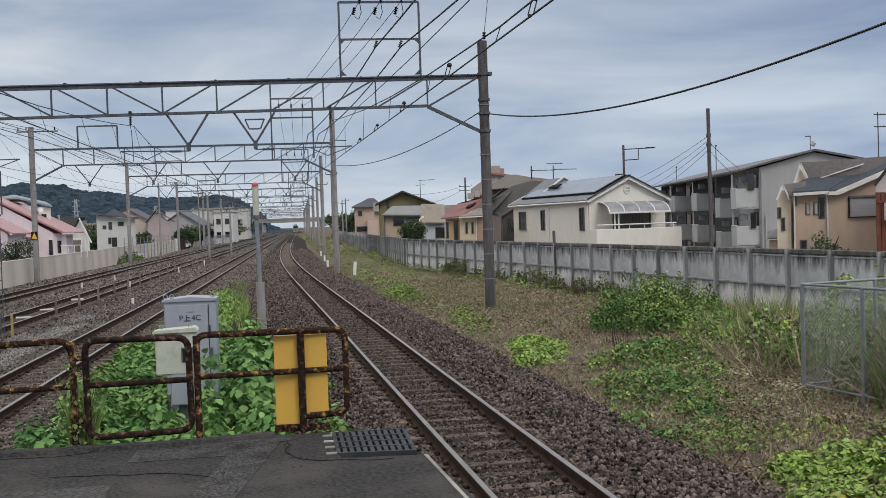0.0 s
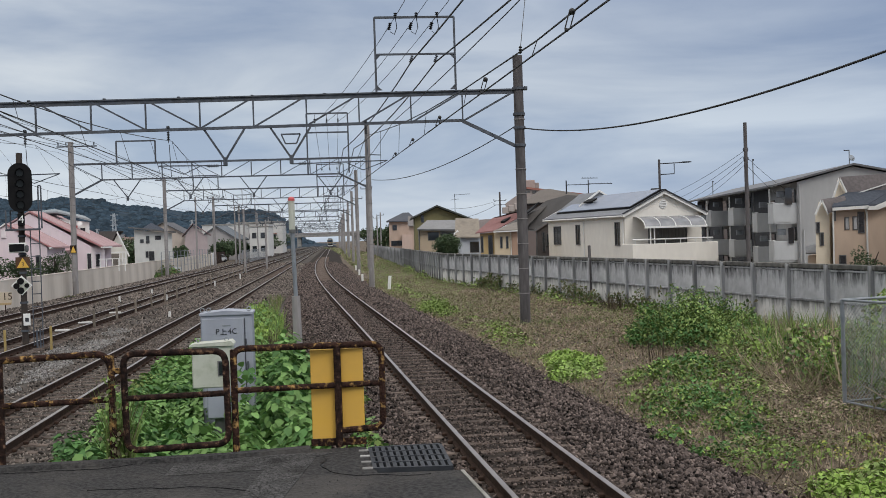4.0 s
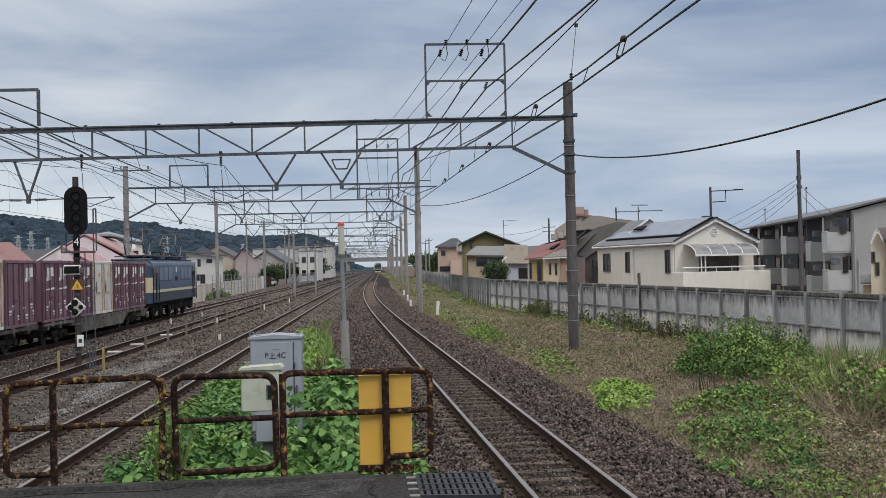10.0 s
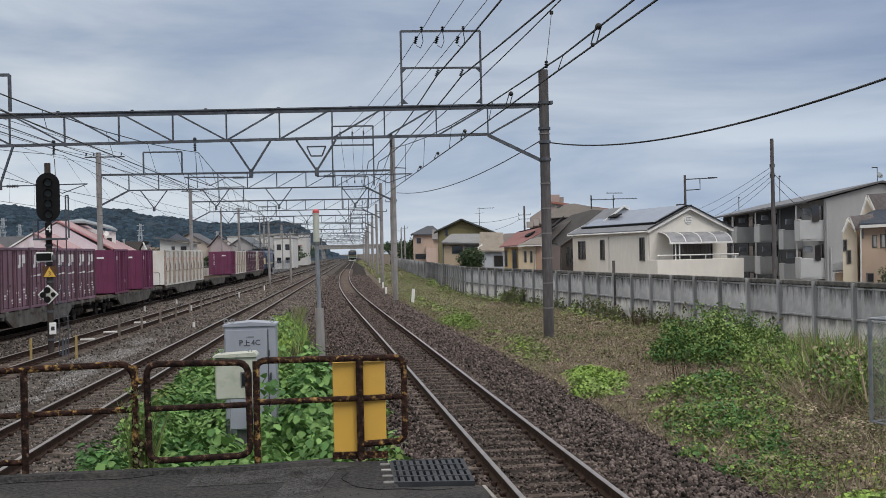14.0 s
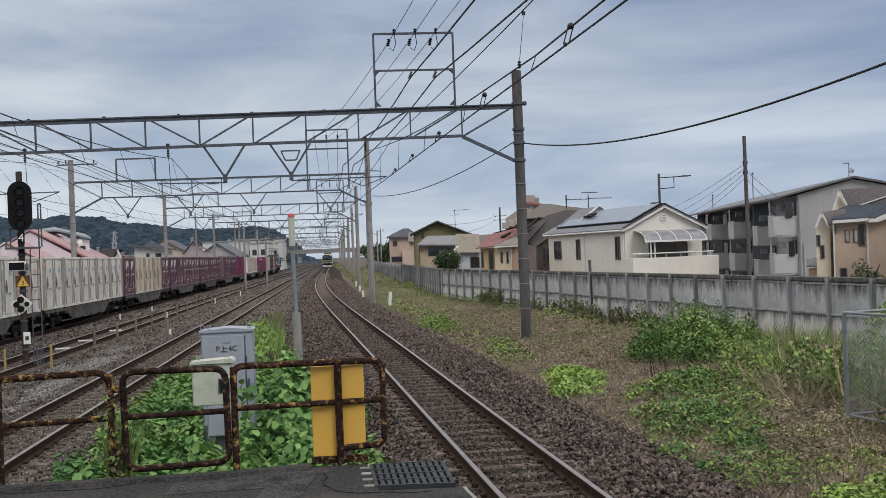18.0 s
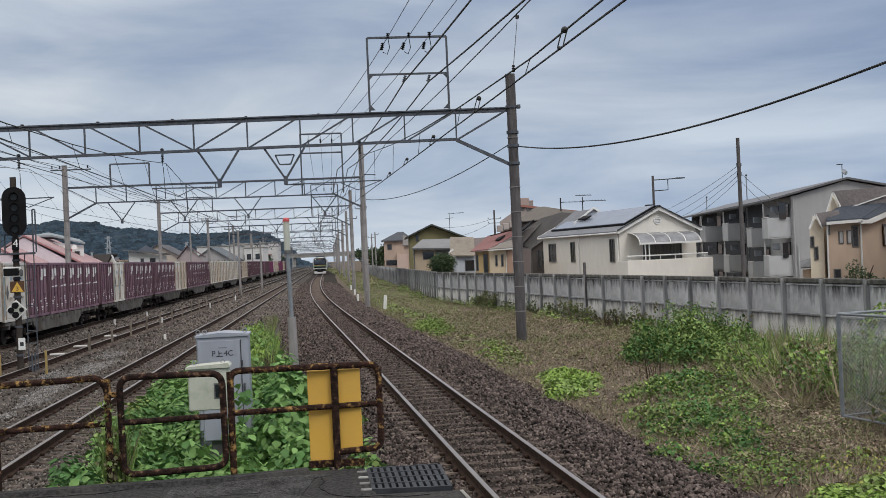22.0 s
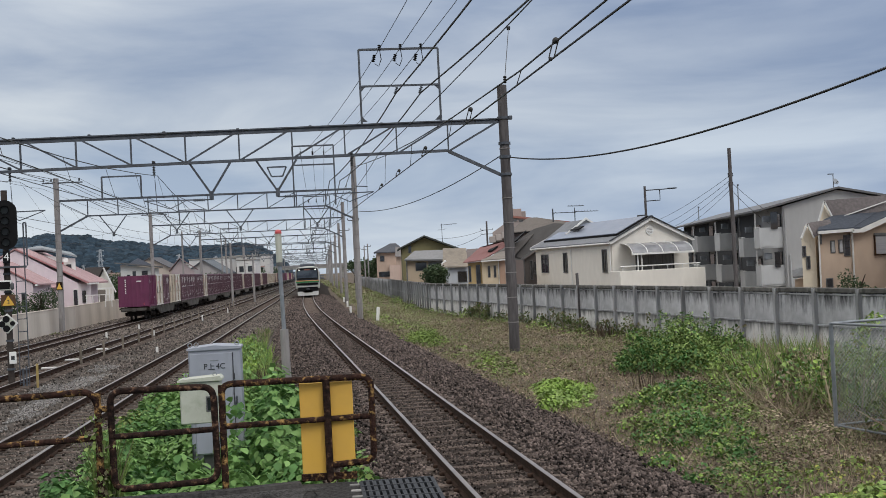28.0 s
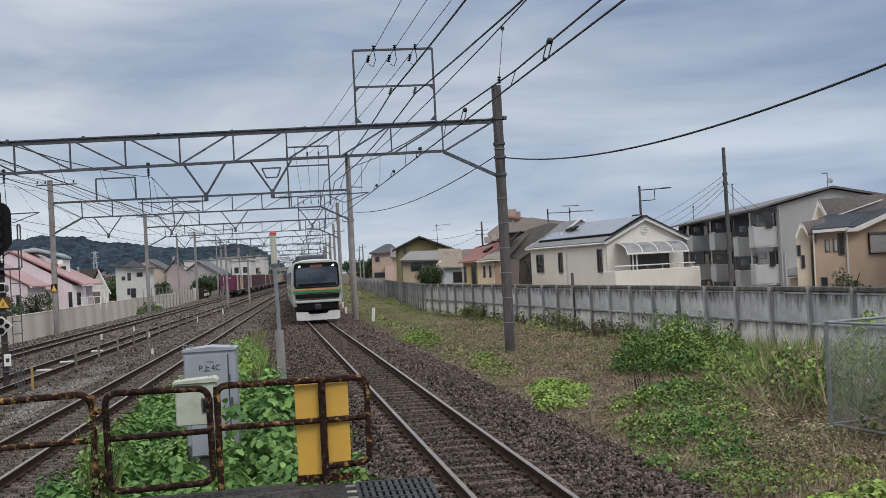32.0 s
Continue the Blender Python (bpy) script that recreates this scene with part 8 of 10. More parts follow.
    if pale_kind:
        for yy in (-1.25, 0.55):
            parts.append(("emblem", Geo().prism([(X + 0.004, yy, 0.92), (X + 0.004, yy + 0.17, 1.22), (X + 0.004, yy, 1.56), (X + 0.004, yy - 0.17, 1.22)], (0.012, 0, 0)).data("emblem", [M["frame"]]), "dark diamond emblem"))
    return parts


creamdark = mat("container_frame_grey", (0.30, 0.25, 0.19), (0.44, 0.38, 0.30), 3.0, 0.7, stain=(0.20, 0.12, 0.07), sscale=2.0, sfac=0.7)
tanbox = mat("container_tan", (0.61, 0.545, 0.45), (0.69, 0.62, 0.52), 1.5, 0.6, stain=(0.42, 0.29, 0.18), sscale=1.0, sfac=0.7, stretch=(1, 1, 0.35), rand=0.08)
CONTAINER_MESH = {k: container_meshes(k) for k in ("maroon", "dark", "plum", "pale", "blue", "tan")}
CONTAINER_LABEL = {"maroon": "dull maroon ribbed freight container with white markings", "plum": "bright plum freight container with small white writing",
                   "dark": "plain dark maroon ribbed freight container", "tan": "tan freight container with dark diamond emblems",
                   "pale": "cream freight container with faded red stripes", "blue": "cream freight container with faded blue stripes"}


def container(kind, back):
    th = thing("freight_container", CONTAINER_LABEL[kind], "container", group="containers on the freight train")
    for nm, me, lb in CONTAINER_MESH[kind]:
        if lb == "stuff":
            tagged(make(nm, me, [], th), "faded painted markings", kind="stuff")
        else:
            make(nm, me, [], th, lb)
    freight.append((th, back, 1.0))


def bogie_parts():
    fr = Geo()
    for s in (-1, 1):
        fr.box((s * 0.98, 0, 0.52), (0.14, 1.3, 0.20), 0.04)
        fr.box((s * 0.98, 0.9, 0.46), (0.20, 0.34, 0.30), 0.05)
        fr.box((s * 0.98, -0.9, 0.46), (0.20, 0.34, 0.30), 0.05)
        fr.tube([(s * 1.05, 0, 0.28), (s * 1.05, 0, 0.62)], 0.10, 10)
    fr.box((0, 0, 0.56), (1.9, 0.35, 0.25), 0.04)
    wh = Geo()
    for s in (-0.56, 0.56):
        wh.tube([(s - 0.06, 0, 0), (s + 0.06, 0, 0)], 0.41, 20)
    wh.tube([(-0.9, 0, 0), (0.9, 0, 0)], 0.07, 8)
    return fr.data("bogie_frame", [bogie_m]), wh.data("wheelset", [wheel_m])


BOGIE, WHEELSET = bogie_parts()


def wagon_mesh():
    g = Geo()
    h = 9.7
    prof = [(h, 0.98), (-h, 0.98), (-h, 0.87), (-5.4, 0.84), (-4.2, 0.36), (4.2, 0.36), (5.4, 0.84), (h, 0.87)]
    for s in (-1, 1):
        g.prism([(s * 1.22 - (0.0 if s > 0 else 0.0), y, z) for y, z in prof], (-s * 0.12, 0, 0))
    dk = Geo()
    dk.box((0, 0, 0.90), (2.2, 19.4, 0.08))
    for k in range(11):
        dk.box((0, -9 + 1.8 * k, 0.985), (2.3, 0.22, 0.06), 0.01)
    for s in (-0.95, 0.95):
        dk.box((s, 0, 0.99), (0.16, 19.2, 0.07), 0.01)
    for k in range(11):
        g.box((0, -9 + 1.8 * k, 0.80), (2.42, 0.18, 0.22), 0.02)
        for s in (-1, 1):
            g.box((s * 1.25, -8.6 + 1.72 * k, 0.93), (0.10, 0.30, 0.20), 0.02)
    for s in (-1, 1):
        g.box((0, s * 9.85, 0.86), (2.0, 0.3, 0.24), 0.03)
        g.box((0, s * 10.12, 0.84), (0.30, 0.5, 0.26), 0.04)
    hr = Geo()
    for s in (-1, 1):
        hr.tube(rounded([(s * 1.0, 9.85, 0.9), (s * 1.0, 9.85, 1.95), (s * 0.35, 9.85, 1.95), (s * 0.35, 9.85, 0.9)], 0.08), 0.02, 6)
    under = Geo()
    for y in (-3.2, -1.2, 1.4, 3.3):
        under.box((0.9, y, 0.55), (0.35, 0.8, 0.34), 0.05)
    under.tube([(0.6, -4.4, 0.5), (0.6, 4.4, 0.5)], 0.10, 8)
    # dark filler boxes added to block light under the deck
    under.box((0, 0, 0.62), (1.1, 18.8, 0.50), 0.03)
    under.box((-0.2, 0, 0.42), (1.5, 7.6, 0.30), 0.04)
    return g.data("wagon_frame", [wagon_grey]), hr.data("hand_rail", [M["steel"]]), dk.data("deck", [deck_m]), under.data("brake_gear", [bogie_m])


WAGON, HANDRAIL, DECK, UNDER = wagon_mesh()


def wagon(back):
    th = thing("container_wagon", "grey four-axle container flat wagon with deep side sills", "wagon", group="freight wagons")
    make("wagon_frame", WAGON, [], th)
    make("deck", DECK, [], th, "rusty open deck")
    make("brake_gear", UNDER, [], th)
    make("hand_rail", HANDRAIL, [], th, "thin hand rails")
    for y in (-6.9, 6.9):
        b = make("bogie", BOGIE, [], th, "dark cast bogie", at=Matrix.Translation((0, y, 0)))
        for k in (-0.95, 0.95):
            make("wheelset", WHEELSET, [], b, at=Matrix.Translation((0, k, 0.41)))
    freight.append((th, back, 0.0))


def locomotive():
    blue = mat("loco_blue", (0.046, 0.072, 0.140), (0.058, 0.088, 0.165), 1.0, 0.45, stain=(0.05, 0.065, 0.09), sscale=0.8, sfac=0.7, stretch=(1, 1, 0.4))
    lower = mat("loco_blue_dark", (0.032, 0.044, 0.066), (0.046, 0.060, 0.085), 1.0, 0.55, stain=(0.05, 0.045, 0.045), sscale=0.8, sfac=0.6)
    cr = mat("loco_cream", (0.60, 0.52, 0.34), (0.66, 0.58, 0.40), 1.0, 0.5, stain=(0.42, 0.35, 0.24), sscale=1, sfac=0.5)
    roof = mat("loco_roof", (0.055, 0.070, 0.095), (0.085, 0.10, 0.125), 2.0, 0.6)
    th = thing("electric_locomotive", "blue electric locomotive with cream stripe and cab ends", "locomotive")
    pane = mat("loco_filter_pane", (0.105, 0.150, 0.235), (0.130, 0.180, 0.270), 1.0, 0.35)
    edge = mat("loco_roof_edge", (0.17, 0.21, 0.27), (0.21, 0.25, 0.31), 1.5, 0.5)
    g = Geo()
    prof = [(-1.4, 1.72), (1.4, 1.72), (1.4, 3.30), (1.28, 3.52), (0.95, 3.68), (-0.95, 3.68), (-1.28, 3.52), (-1.4, 3.30)]
    g.prism([(x, -7.55, z) for x, z in prof], (0, 15.1, 0))
    make("body_side", g, blue, th)
    for s in (-1, 1):
        y1 = s * 8.15

        def nose(za, zb, wa, wb):
            c = Geo()
            fa, fb = y1 - s * 0.30 * (za - 1.12) / 2.5, y1 - s * 0.30 * (zb - 1.12) / 2.5
            c.add([(-wa, s * 7.55, za), (wa, s * 7.55, za), (wb, s * 7.55, zb), (-wb, s * 7.55, zb), (-wa + 0.2, fa, za), (wa - 0.2, fa, za), (wb - 0.2, fb, zb), (-wb + 0.2, fb, zb)],
                  [(0, 1, 2, 3), (7, 6, 5, 4), (0, 4, 5, 1), (1, 5, 6, 2), (2, 6, 7, 3), (3, 7, 4, 0)])
            return c
        cab = make("cab", nose(1.74, 2.62, 1.4, 1.4), cr, th, "cream cab end")
        make("cab_apron", nose(1.12, 1.74, 1.38, 1.4), blue, cab, "blue lower cab front")
        make("cab_brow", nose(2.62, 3.30, 1.4, 1.4), blue, cab, "blue upper cab front")
        make("cab_crown", nose(3.30, 3.62, 1.4, 1.05), roof, cab)
        for sx in (-1, 1):
            make("windscreen", Geo().box((sx * 0.55, y1 - s * 0.20, 2.90), (0.95, 0.06, 0.66), 0.02, rx=s * 7), M["glassdark"], cab)
            make("side_window", Geo().box((sx * 1.39, s * 7.18, 2.86), (0.05, 0.46, 0.72), 0.02), M["glassdark"], cab)
            make("headlight", Geo().disc((sx * 0.75, y1 + s * 0.02, 2.0), 0.13, (0, 1, 0), 14, 0.08), M["white"], cab)
            make("cab_door", Geo().box((sx * 1.40, s * 6.42, 2.38), (0.03, 0.66, 1.75), 0.01), lower, cab)
            make("door_window", Geo().box((sx * 1.415, s * 6.42, 2.90), (0.02, 0.44, 0.55), 0.01), M["glassdark"], cab)
            for q in (6.02, 6.82):
                make("grab_rail", Geo().tube([(sx * 1.46, s * q, 1.2), (sx * 1.46, s * q, 2.9)], 0.022, 6), M["black"], cab)
            make("end_rail", Geo().tube([(sx * 1.44, s * 7.62, 1.0), (sx * 1.44, s * 7.62, 3.2)], 0.025, 6), M["black"], cab)
        make("cab_roof", Geo().box((0, s * 7.0, 3.68), (2.2, 1.5, 0.12), 0.05), roof, cab)
        make("step_plate", Geo().prism([(1.2, s * 7.4, 1.1), (-1.2, s * 7.4, 1.1), (-1.0, s * 8.2, 0.4), (1.0, s * 8.2, 0.4)], (0, s * 0.1, 0.05)), wagon_grey, th, "pale snow plough")
        make("roof_edge", Geo().box((s * 1.34, 0, 3.42), (0.10, 15.0, 0.16), 0.02), edge, th, "pale blue grey roof edge")
        for k in (-5.0, -3.55, -2.1, 2.1, 3.55, 5.0):
            fp = make("filter_pane", Geo().box((s * 1.405, k, 2.82), (0.03, 1.22, 0.78), 0.012), pane, th, "square pale blue filter pane")
            make("pane_rim", Geo().box((s * 1.40, k, 2.82), (0.025, 1.34, 0.90), 0.01), lower, fp)
        make("maker_plate", Geo().box((s * 1.41, 0.0, 2.48), (0.03, 0.72, 0.26), 0.01), M["rustdark"], th, "small dark red plate")
        make("emblem", Geo().box((s * 1.41, 0.0, 3.05), (0.02, 0.34, 0.34), 0.01), M["white"], th, "white square emblem")
    make("stripe", Geo().box((0, 0, 1.80), (2.83, 15.1, 0.16)), cr, th, "cream waist stripe")
    make("skirt", Geo().box((0, 0, 1.42), (2.8, 15.1, 0.62), 0.04), lower, th, "grey blue lower body")
    for y in (-3.6, 0.8, 3.9):
        make("roof_hatch", Geo().box((0, y, 3.80), (1.7, 2.4, 0.24), 0.05), roof, th)
    for s in (-0.95, 0.95):
        make("roof_walk", Geo().box((s, 0, 3.90), (0.3, 13.5, 0.06)), roof, th)
    for k in range(7):
        g = Geo()
        insulator(g, (0.5, -3.3 + 1.1 * k, 4.02), n=3, r=0.08, step=0.06)
        make("roof_insulator", g, M["frame"], th)
    make("roof_cable", Geo().tube([(0.5, -3.6, 4.14), (0.5, 3.6, 4.14)], 0.03, 6), M["black"], th)
    for y in (-5.4, 5.4):
        pan = make("pantograph", Geo().box((0, y, 3.94), (1.5, 1.2, 0.08), 0.02), M["frame"], th, "dark raised diamond pantograph")
        for k in (-1, 1):
            for s in (-0.6, 0.6):
                make("lower_arm", Geo().bar((s, y + k * 0.35, 3.95), (s * 0.95, y + k * 1.15, 4.72), 0.06), M["frame"], pan)
                make("upper_arm", Geo().bar((s * 0.95, y + k * 1.15, 4.72), (s * 0.7, y + k * 0.22, 5.46), 0.05), M["frame"], pan)
                g = Geo()
                insulator(g, (s * 0.83, y + k * 0.5, 3.86), n=3, r=0.07, step=0.05)
                make("insulator", g, M["frame"], pan)
            make("cross_tube", Geo().bar((-0.57, y + k * 1.15, 4.72), (0.57, y + k * 1.15, 4.72), 0.05), M["frame"], pan)
            make("brace", Geo().bar((-0.57, y + k * 1.15, 4.72), (0.42, y + k * 0.22, 5.46), 0.03), M["frame"], pan)
            make("collector", Geo().bar((-0.95, y + k * 0.22, 5.48), (0.95, y + k * 0.22, 5.48), 0.06), M["frame"], pan)
    gear = mat("loco_running_gear", (0.010, 0.009, 0.009), (0.022, 0.019, 0.018), 4.0, 0.85)
    make("underframe", Geo().box((0, 0, 1.02), (2.3, 14.6, 0.30), 0.04), gear, th, "black underframe")
    for y in (-5.3, 0, 5.3):
        bg = make("bogie", Geo().box((0, y, 0.74), (2.1, 0.5, 0.3), 0.05), gear, th, "dark bogie")
        for s in (-1, 1):
            make("side_frame", Geo().box((s * 1.08, y, 0.72), (0.16, 3.2, 0.28), 0.05), gear, bg)
            for k in (-1.25, 1.25):
                make("axle_box", Geo().box((s * 1.12, y + k, 0.60), (0.22, 0.45, 0.5), 0.06), gear, bg)
                make("spring", Geo().tube([(s * 1.15, y + k * 0.55, 0.5), (s * 1.15, y + k * 0.55, 0.95)], 0.10, 8), gear, bg)
        for k in (-1.25, 1.25):
            w = Geo()
            for s in (-0.56, 0.56):
                w.tube([(s - 0.07, y + k, 0.56), (s + 0.07, y + k, 0.56)], 0.56, 22)
            make("wheelset", w, gear, bg)
    for s in (-1, 1):
        make("coupler", Geo().box((0, s * 8.3, 0.88), (0.3, 0.6, 0.28), 0.05), gear, th)
        make("tank", Geo().box((s * 0.95, 2.6, 0.75), (0.5, 1.4, 0.5), 0.08), gear, th)
    freight.append((th, 8.25, 0.0))


locomotive()
# from the locomotive backwards, containers from front to rear on each wagon
m_, n_, p_, c_, d_, t_, o_ = "maroon", "dark", "plum", "pale", "blue", "tan", None
LOADS = [(m_, m_, c_, m_, m_), (n_, c_, c_, c_, p_), (o_, o_, o_, o_, o_), (c_, c_, c_, c_, c_), (o_, p_, o_, p_, o_), (m_, m_, m_, n_, o_),
         (m_, m_, n_, m_, m_), (m_, m_, m_, n_, m_), (m_, t_, t_, t_, m_), (d_, d_, d_, d_, d_), (c_, d_, t_, c_, d_), (n_, m_, m_, m_, n_),
         (t_, c_, m_, m_, n_), (m_, m_, n_, d_, n_), (m_, m_, m_, n_, d_), (n_, m_, m_, n_, m_), (m_, m_, m_, n_, m_), (m_, m_, m_, m_, c_),
         (m_, n_, m_, m_, m_), (c_, t_, n_, c_, p_)]
PITCH, FIRST = 20.56, 16.85
for k, load in enumerate(LOADS):
    back = FIRST + 10.28 + k * PITCH
    wagon(back)
    for i, kind in enumerate(load):
        if kind:
            container(kind, back - 7.96 + i * 3.98)
tail = thing("tail_lamp", "round red tail disc on the last container wagon", "tail lamp")
for s in (-0.95, 0.95):
    make("red_disc", Geo().disc((s, -0.02, 1.28), 0.17, (0, 1, 0), 16, 0.04), M["red"], tail)
freight.append((tail, FIRST + 20 * PITCH - 0.45, 0.0))

# the freight stock is shrunk after drawing to fit the camera's view
SX, SY, SZ = 0.88, 0.862, 0.93
shrunk = set()
KIDS = {}
for ob in bpy.data.objects:
    if ob.parent:
        KIDS.setdefault(ob.parent.name, []).append(ob)


def shrink(ob):
    if ob.data and ob.data.name not in shrunk:
        shrunk.add(ob.data.name)
        ob.data.transform(Matrix.Diagonal((SX, SY, SZ, 1)))
    for c in KIDS.get(ob.name, ()):
        p = c.location
        c.location = (p.x * SX, p.y * SY, p.z * SZ)
        shrink(c)


for th, _b, _z in freight:
    shrink(th)


def freight_motion():
    for th, back, z in freight:
        back, z = back * SY, z * SZ + (0.02 if z else 0)
        rows = []
        for t in (0, 1, 4, 8, 12, 16, 20, 24, 28, 31, 32):
            y = FREIGHT_Y + FREIGHT_SPEED * t - back
            rows.append((t, pose(fourth_x(y) + 0.06, y, z, 0, 0, HEAD4)))
        walk(th, rows)


# ---- commuter train ----
commuter = []


def commuter_car(front):
    steel = mat("stainless_side", (0.36, 0.37, 0.38), (0.44, 0.45, 0.46), 1.5, 0.4, metal=0.5, stain=(0.30, 0.30, 0.30), sscale=0.6, sfac=0.5) if "stainless_side" not in bpy.data.materials else bpy.data.materials["stainless_side"]
    orange = bpy.data.materials.get("orange_band") or mat("orange_band", (0.52, 0.27, 0.12), (0.56, 0.30, 0.14), 2, 0.5)
    green = bpy.data.materials.get("green_band") or mat("green_band", (0.035, 0.20, 0.075), (0.05, 0.24, 0.09), 2, 0.5)
    facew = bpy.data.materials.get("cab_face") or mat("cab_face", (0.42, 0.43, 0.40), (0.48, 0.49, 0.45), 2, 0.45)
    th = thing("commuter_train_car", "silver commuter train cab car with orange and green bands" if front else "silver commuter train car with orange and green bands", "train car", group="commuter train")
    prof = [(-1.40, 0.95), (1.40, 0.95), (1.475, 1.35), (1.475, 2.0), (1.42, 3.15), (1.25, 3.48), (0.8, 3.62), (0, 3.66), (-0.8, 3.62), (-1.25, 3.48), (-1.42, 3.15), (-1.475, 2.0), (-1.475, 1.35)]
    y0 = 9.2 if front else 9.75
    make("car_body", Geo().prism([(x, -9.75, z) for x, z in prof], (0, 9.75 + y0, 0)), steel, th)
    for s in (-1, 1):
        make("orange_stripe", Geo().box((s * 1.475, 0, 1.86), (0.03, 2 * 9.2, 0.12)), orange, th)
        make("green_stripe", Geo().box((s * 1.475, 0, 1.72), (0.03, 2 * 9.2, 0.15)), green, th)
        make("window_band", Geo().box((s * 1.45, 0, 2.55), (0.04, 17.5, 0.75), 0.01), M["glassdark"], th)
        for k in range(4):
            make("door", Geo().box((s * 1.47, -7.2 + k * 4.8, 2.0), (0.03, 1.3, 1.9), 0.01), steel, th)
    make("roof_unit", Geo().box((0, 0.5, 3.82), (1.9, 4.2, 0.38), 0.1), M["steel"], th, "roof air conditioner")
    for y in (-6.9, 6.9):
        b = make("bogie", BOGIE, [], th, at=Matrix.Translation((0, y, 0)))
        for k in (-1.05, 1.05):
            make("wheelset", WHEELSET, [], b, at=Matrix.Translation((0, k, 0.43)))
    make("underfloor_gear", Geo().box((0, 0, 0.62), (2.5, 9.0, 0.6), 0.06), M["steeldark"], th)
    if front:
        fc = Geo()
        ring_b = [(x, 9.2, z) for x, z in prof]
        ring_f = [(x * 0.955, 9.85 - (0.25 if z > 3.0 else 0.0) - 0.10 * (abs(x) / 1.475) ** 2, min(z, 3.56) * 0.995) for x, z in prof]
        n = len(prof)
        fc.add(ring_b + ring_f, [(i, (i + 1) % n, (i + 1) % n + n, i + n) for i in range(n)] + [tuple(range(n, 2 * n))])
        face = make("cab_face", fc, facew, th, "pale moulded cab front")
        ws = [(-1.20, 1.99), (1.20, 1.99), (1.29, 2.09), (1.31, 2.3), (1.27, 3.28), (1.20, 3.39), (1.08, 3.44), (-1.08, 3.44), (-1.20, 3.39), (-1.27, 3.28), (-1.31, 2.3), (-1.29, 2.09)]
        make("windscreen", Geo().prism([(x, 9.80, z) for x, z in ws], (0, 0.07, 0)), M["black"], th, "black windscreen surround")
        # bluish reflection is painted into the glass colour as two-tone noise
        cabglass = mat("cab_glass", (0.030, 0.042, 0.060), (0.075, 0.095, 0.120), 0.9, 0.12, stretch=(0.6, 1, 1.6), spec=0.6)
        make("windscreen_pane", Geo().prism([(x * 0.93, 9.85, 2.0 + (z - 1.93) * 0.78) for x, z in ws], (0, 0.03, 0)), cabglass, th, "windscreen glass with a bluish reflection in its colour")
        # black band added over the glass, the dark lower end of that reflection
        make("dashboard", Geo().box((0.0, 9.875, 2.16), (2.2, 0.02, 0.17), 0.004), M["black"], th, "black band laid over the foot of the glass")
        make("wiper", Geo().bar((-0.5, 9.89, 2.2), (-0.25, 9.89, 2.9), 0.014).bar((0.55, 9.89, 2.2), (0.35, 9.89, 2.85), 0.014), M["black"], th)
        make("destination_sign", Geo().box((0.0, 9.88, 3.24), (0.7, 0.02, 0.15)), glow("sign_amber", (0.16, 0.06, 0.04), 0.12), th, "dim amber destination display")
        for s in (-0.86, 0.86):
            make("headlight", Geo().disc((s * 1.12, 9.86, 3.24), 0.062, (0, 1, 0), 14, 0.07), glow("headlight_glow", (1.0, 0.97, 0.92), 3.0), th, "lit headlight")
        make("orange_stripe", Geo().box((0, 9.80, 1.90), (2.74, 0.12, 0.11), 0.01), orange, th)
        make("green_stripe", Geo().box((0, 9.80, 1.765), (2.74, 0.13, 0.14), 0.01), green, th)
        make("dark_recess", Geo().prism([(-1.28, 9.84, 1.62), (1.28, 9.84, 1.62), (1.24, 9.84, 1.38), (-1.24, 9.84, 1.38)], (0, 0.06, 0)), M["black"], th, "dark lamp recess")
        make("white_lip", Geo().box((0, 9.88, 1.20), (2.56, 0.14, 0.15), 0.03), facew, th)
        make("coupler_housing", Geo().box((0, 9.6, 0.93), (2.4, 0.5, 0.5), 0.05), M["black"], th)
        make("coupler", Geo().box((0, 9.95, 0.88), (0.42, 0.5, 0.34), 0.08), M["steeldark"], th)
        make("skirt", Geo().prism([(-1.27, 9.66, 0.62), (-0.62, 9.66, 0.62), (-0.50, 9.66, 0.48), (0.50, 9.66, 0.48), (0.62, 9.66, 0.62), (1.27, 9.66, 0.62), (1.25, 9.66, 0.16), (1.05, 9.66, 0.12), (-1.05, 9.66, 0.12), (-1.25, 9.66, 0.16)], (0, 0.10, 0)), M["framew"], th, "white obstacle deflector")
        p = Geo()
        p.bar((-0.6, 8.4, 3.75), (-0.6, 7.2, 3.8), 0.06)
        make("roof_antenna", p, M["steel"], th)
    return th


for i in range(8):
    commuter.append((commuter_car(i == 0), 10.0 + i * 20.0))


def commuter_motion():
    for th, back in commuter:
        rows = []
        for t in (0, 1, 3, 6, 9, 12, 15, 18, 20, 22, 23, 24, 25, 26, 27, 28, 29, 30, 31, 32):
            y = 217.6 - 17.2 * (t - 23.0) + back
            a, b = right_x(y - 7), right_x(y + 7)
            rows.append((t, pose((a + b) / 2, y, 0, 0, 0, 180 + math.degrees(math.atan2(a - b, 14.0)))))
        walk(th, rows)

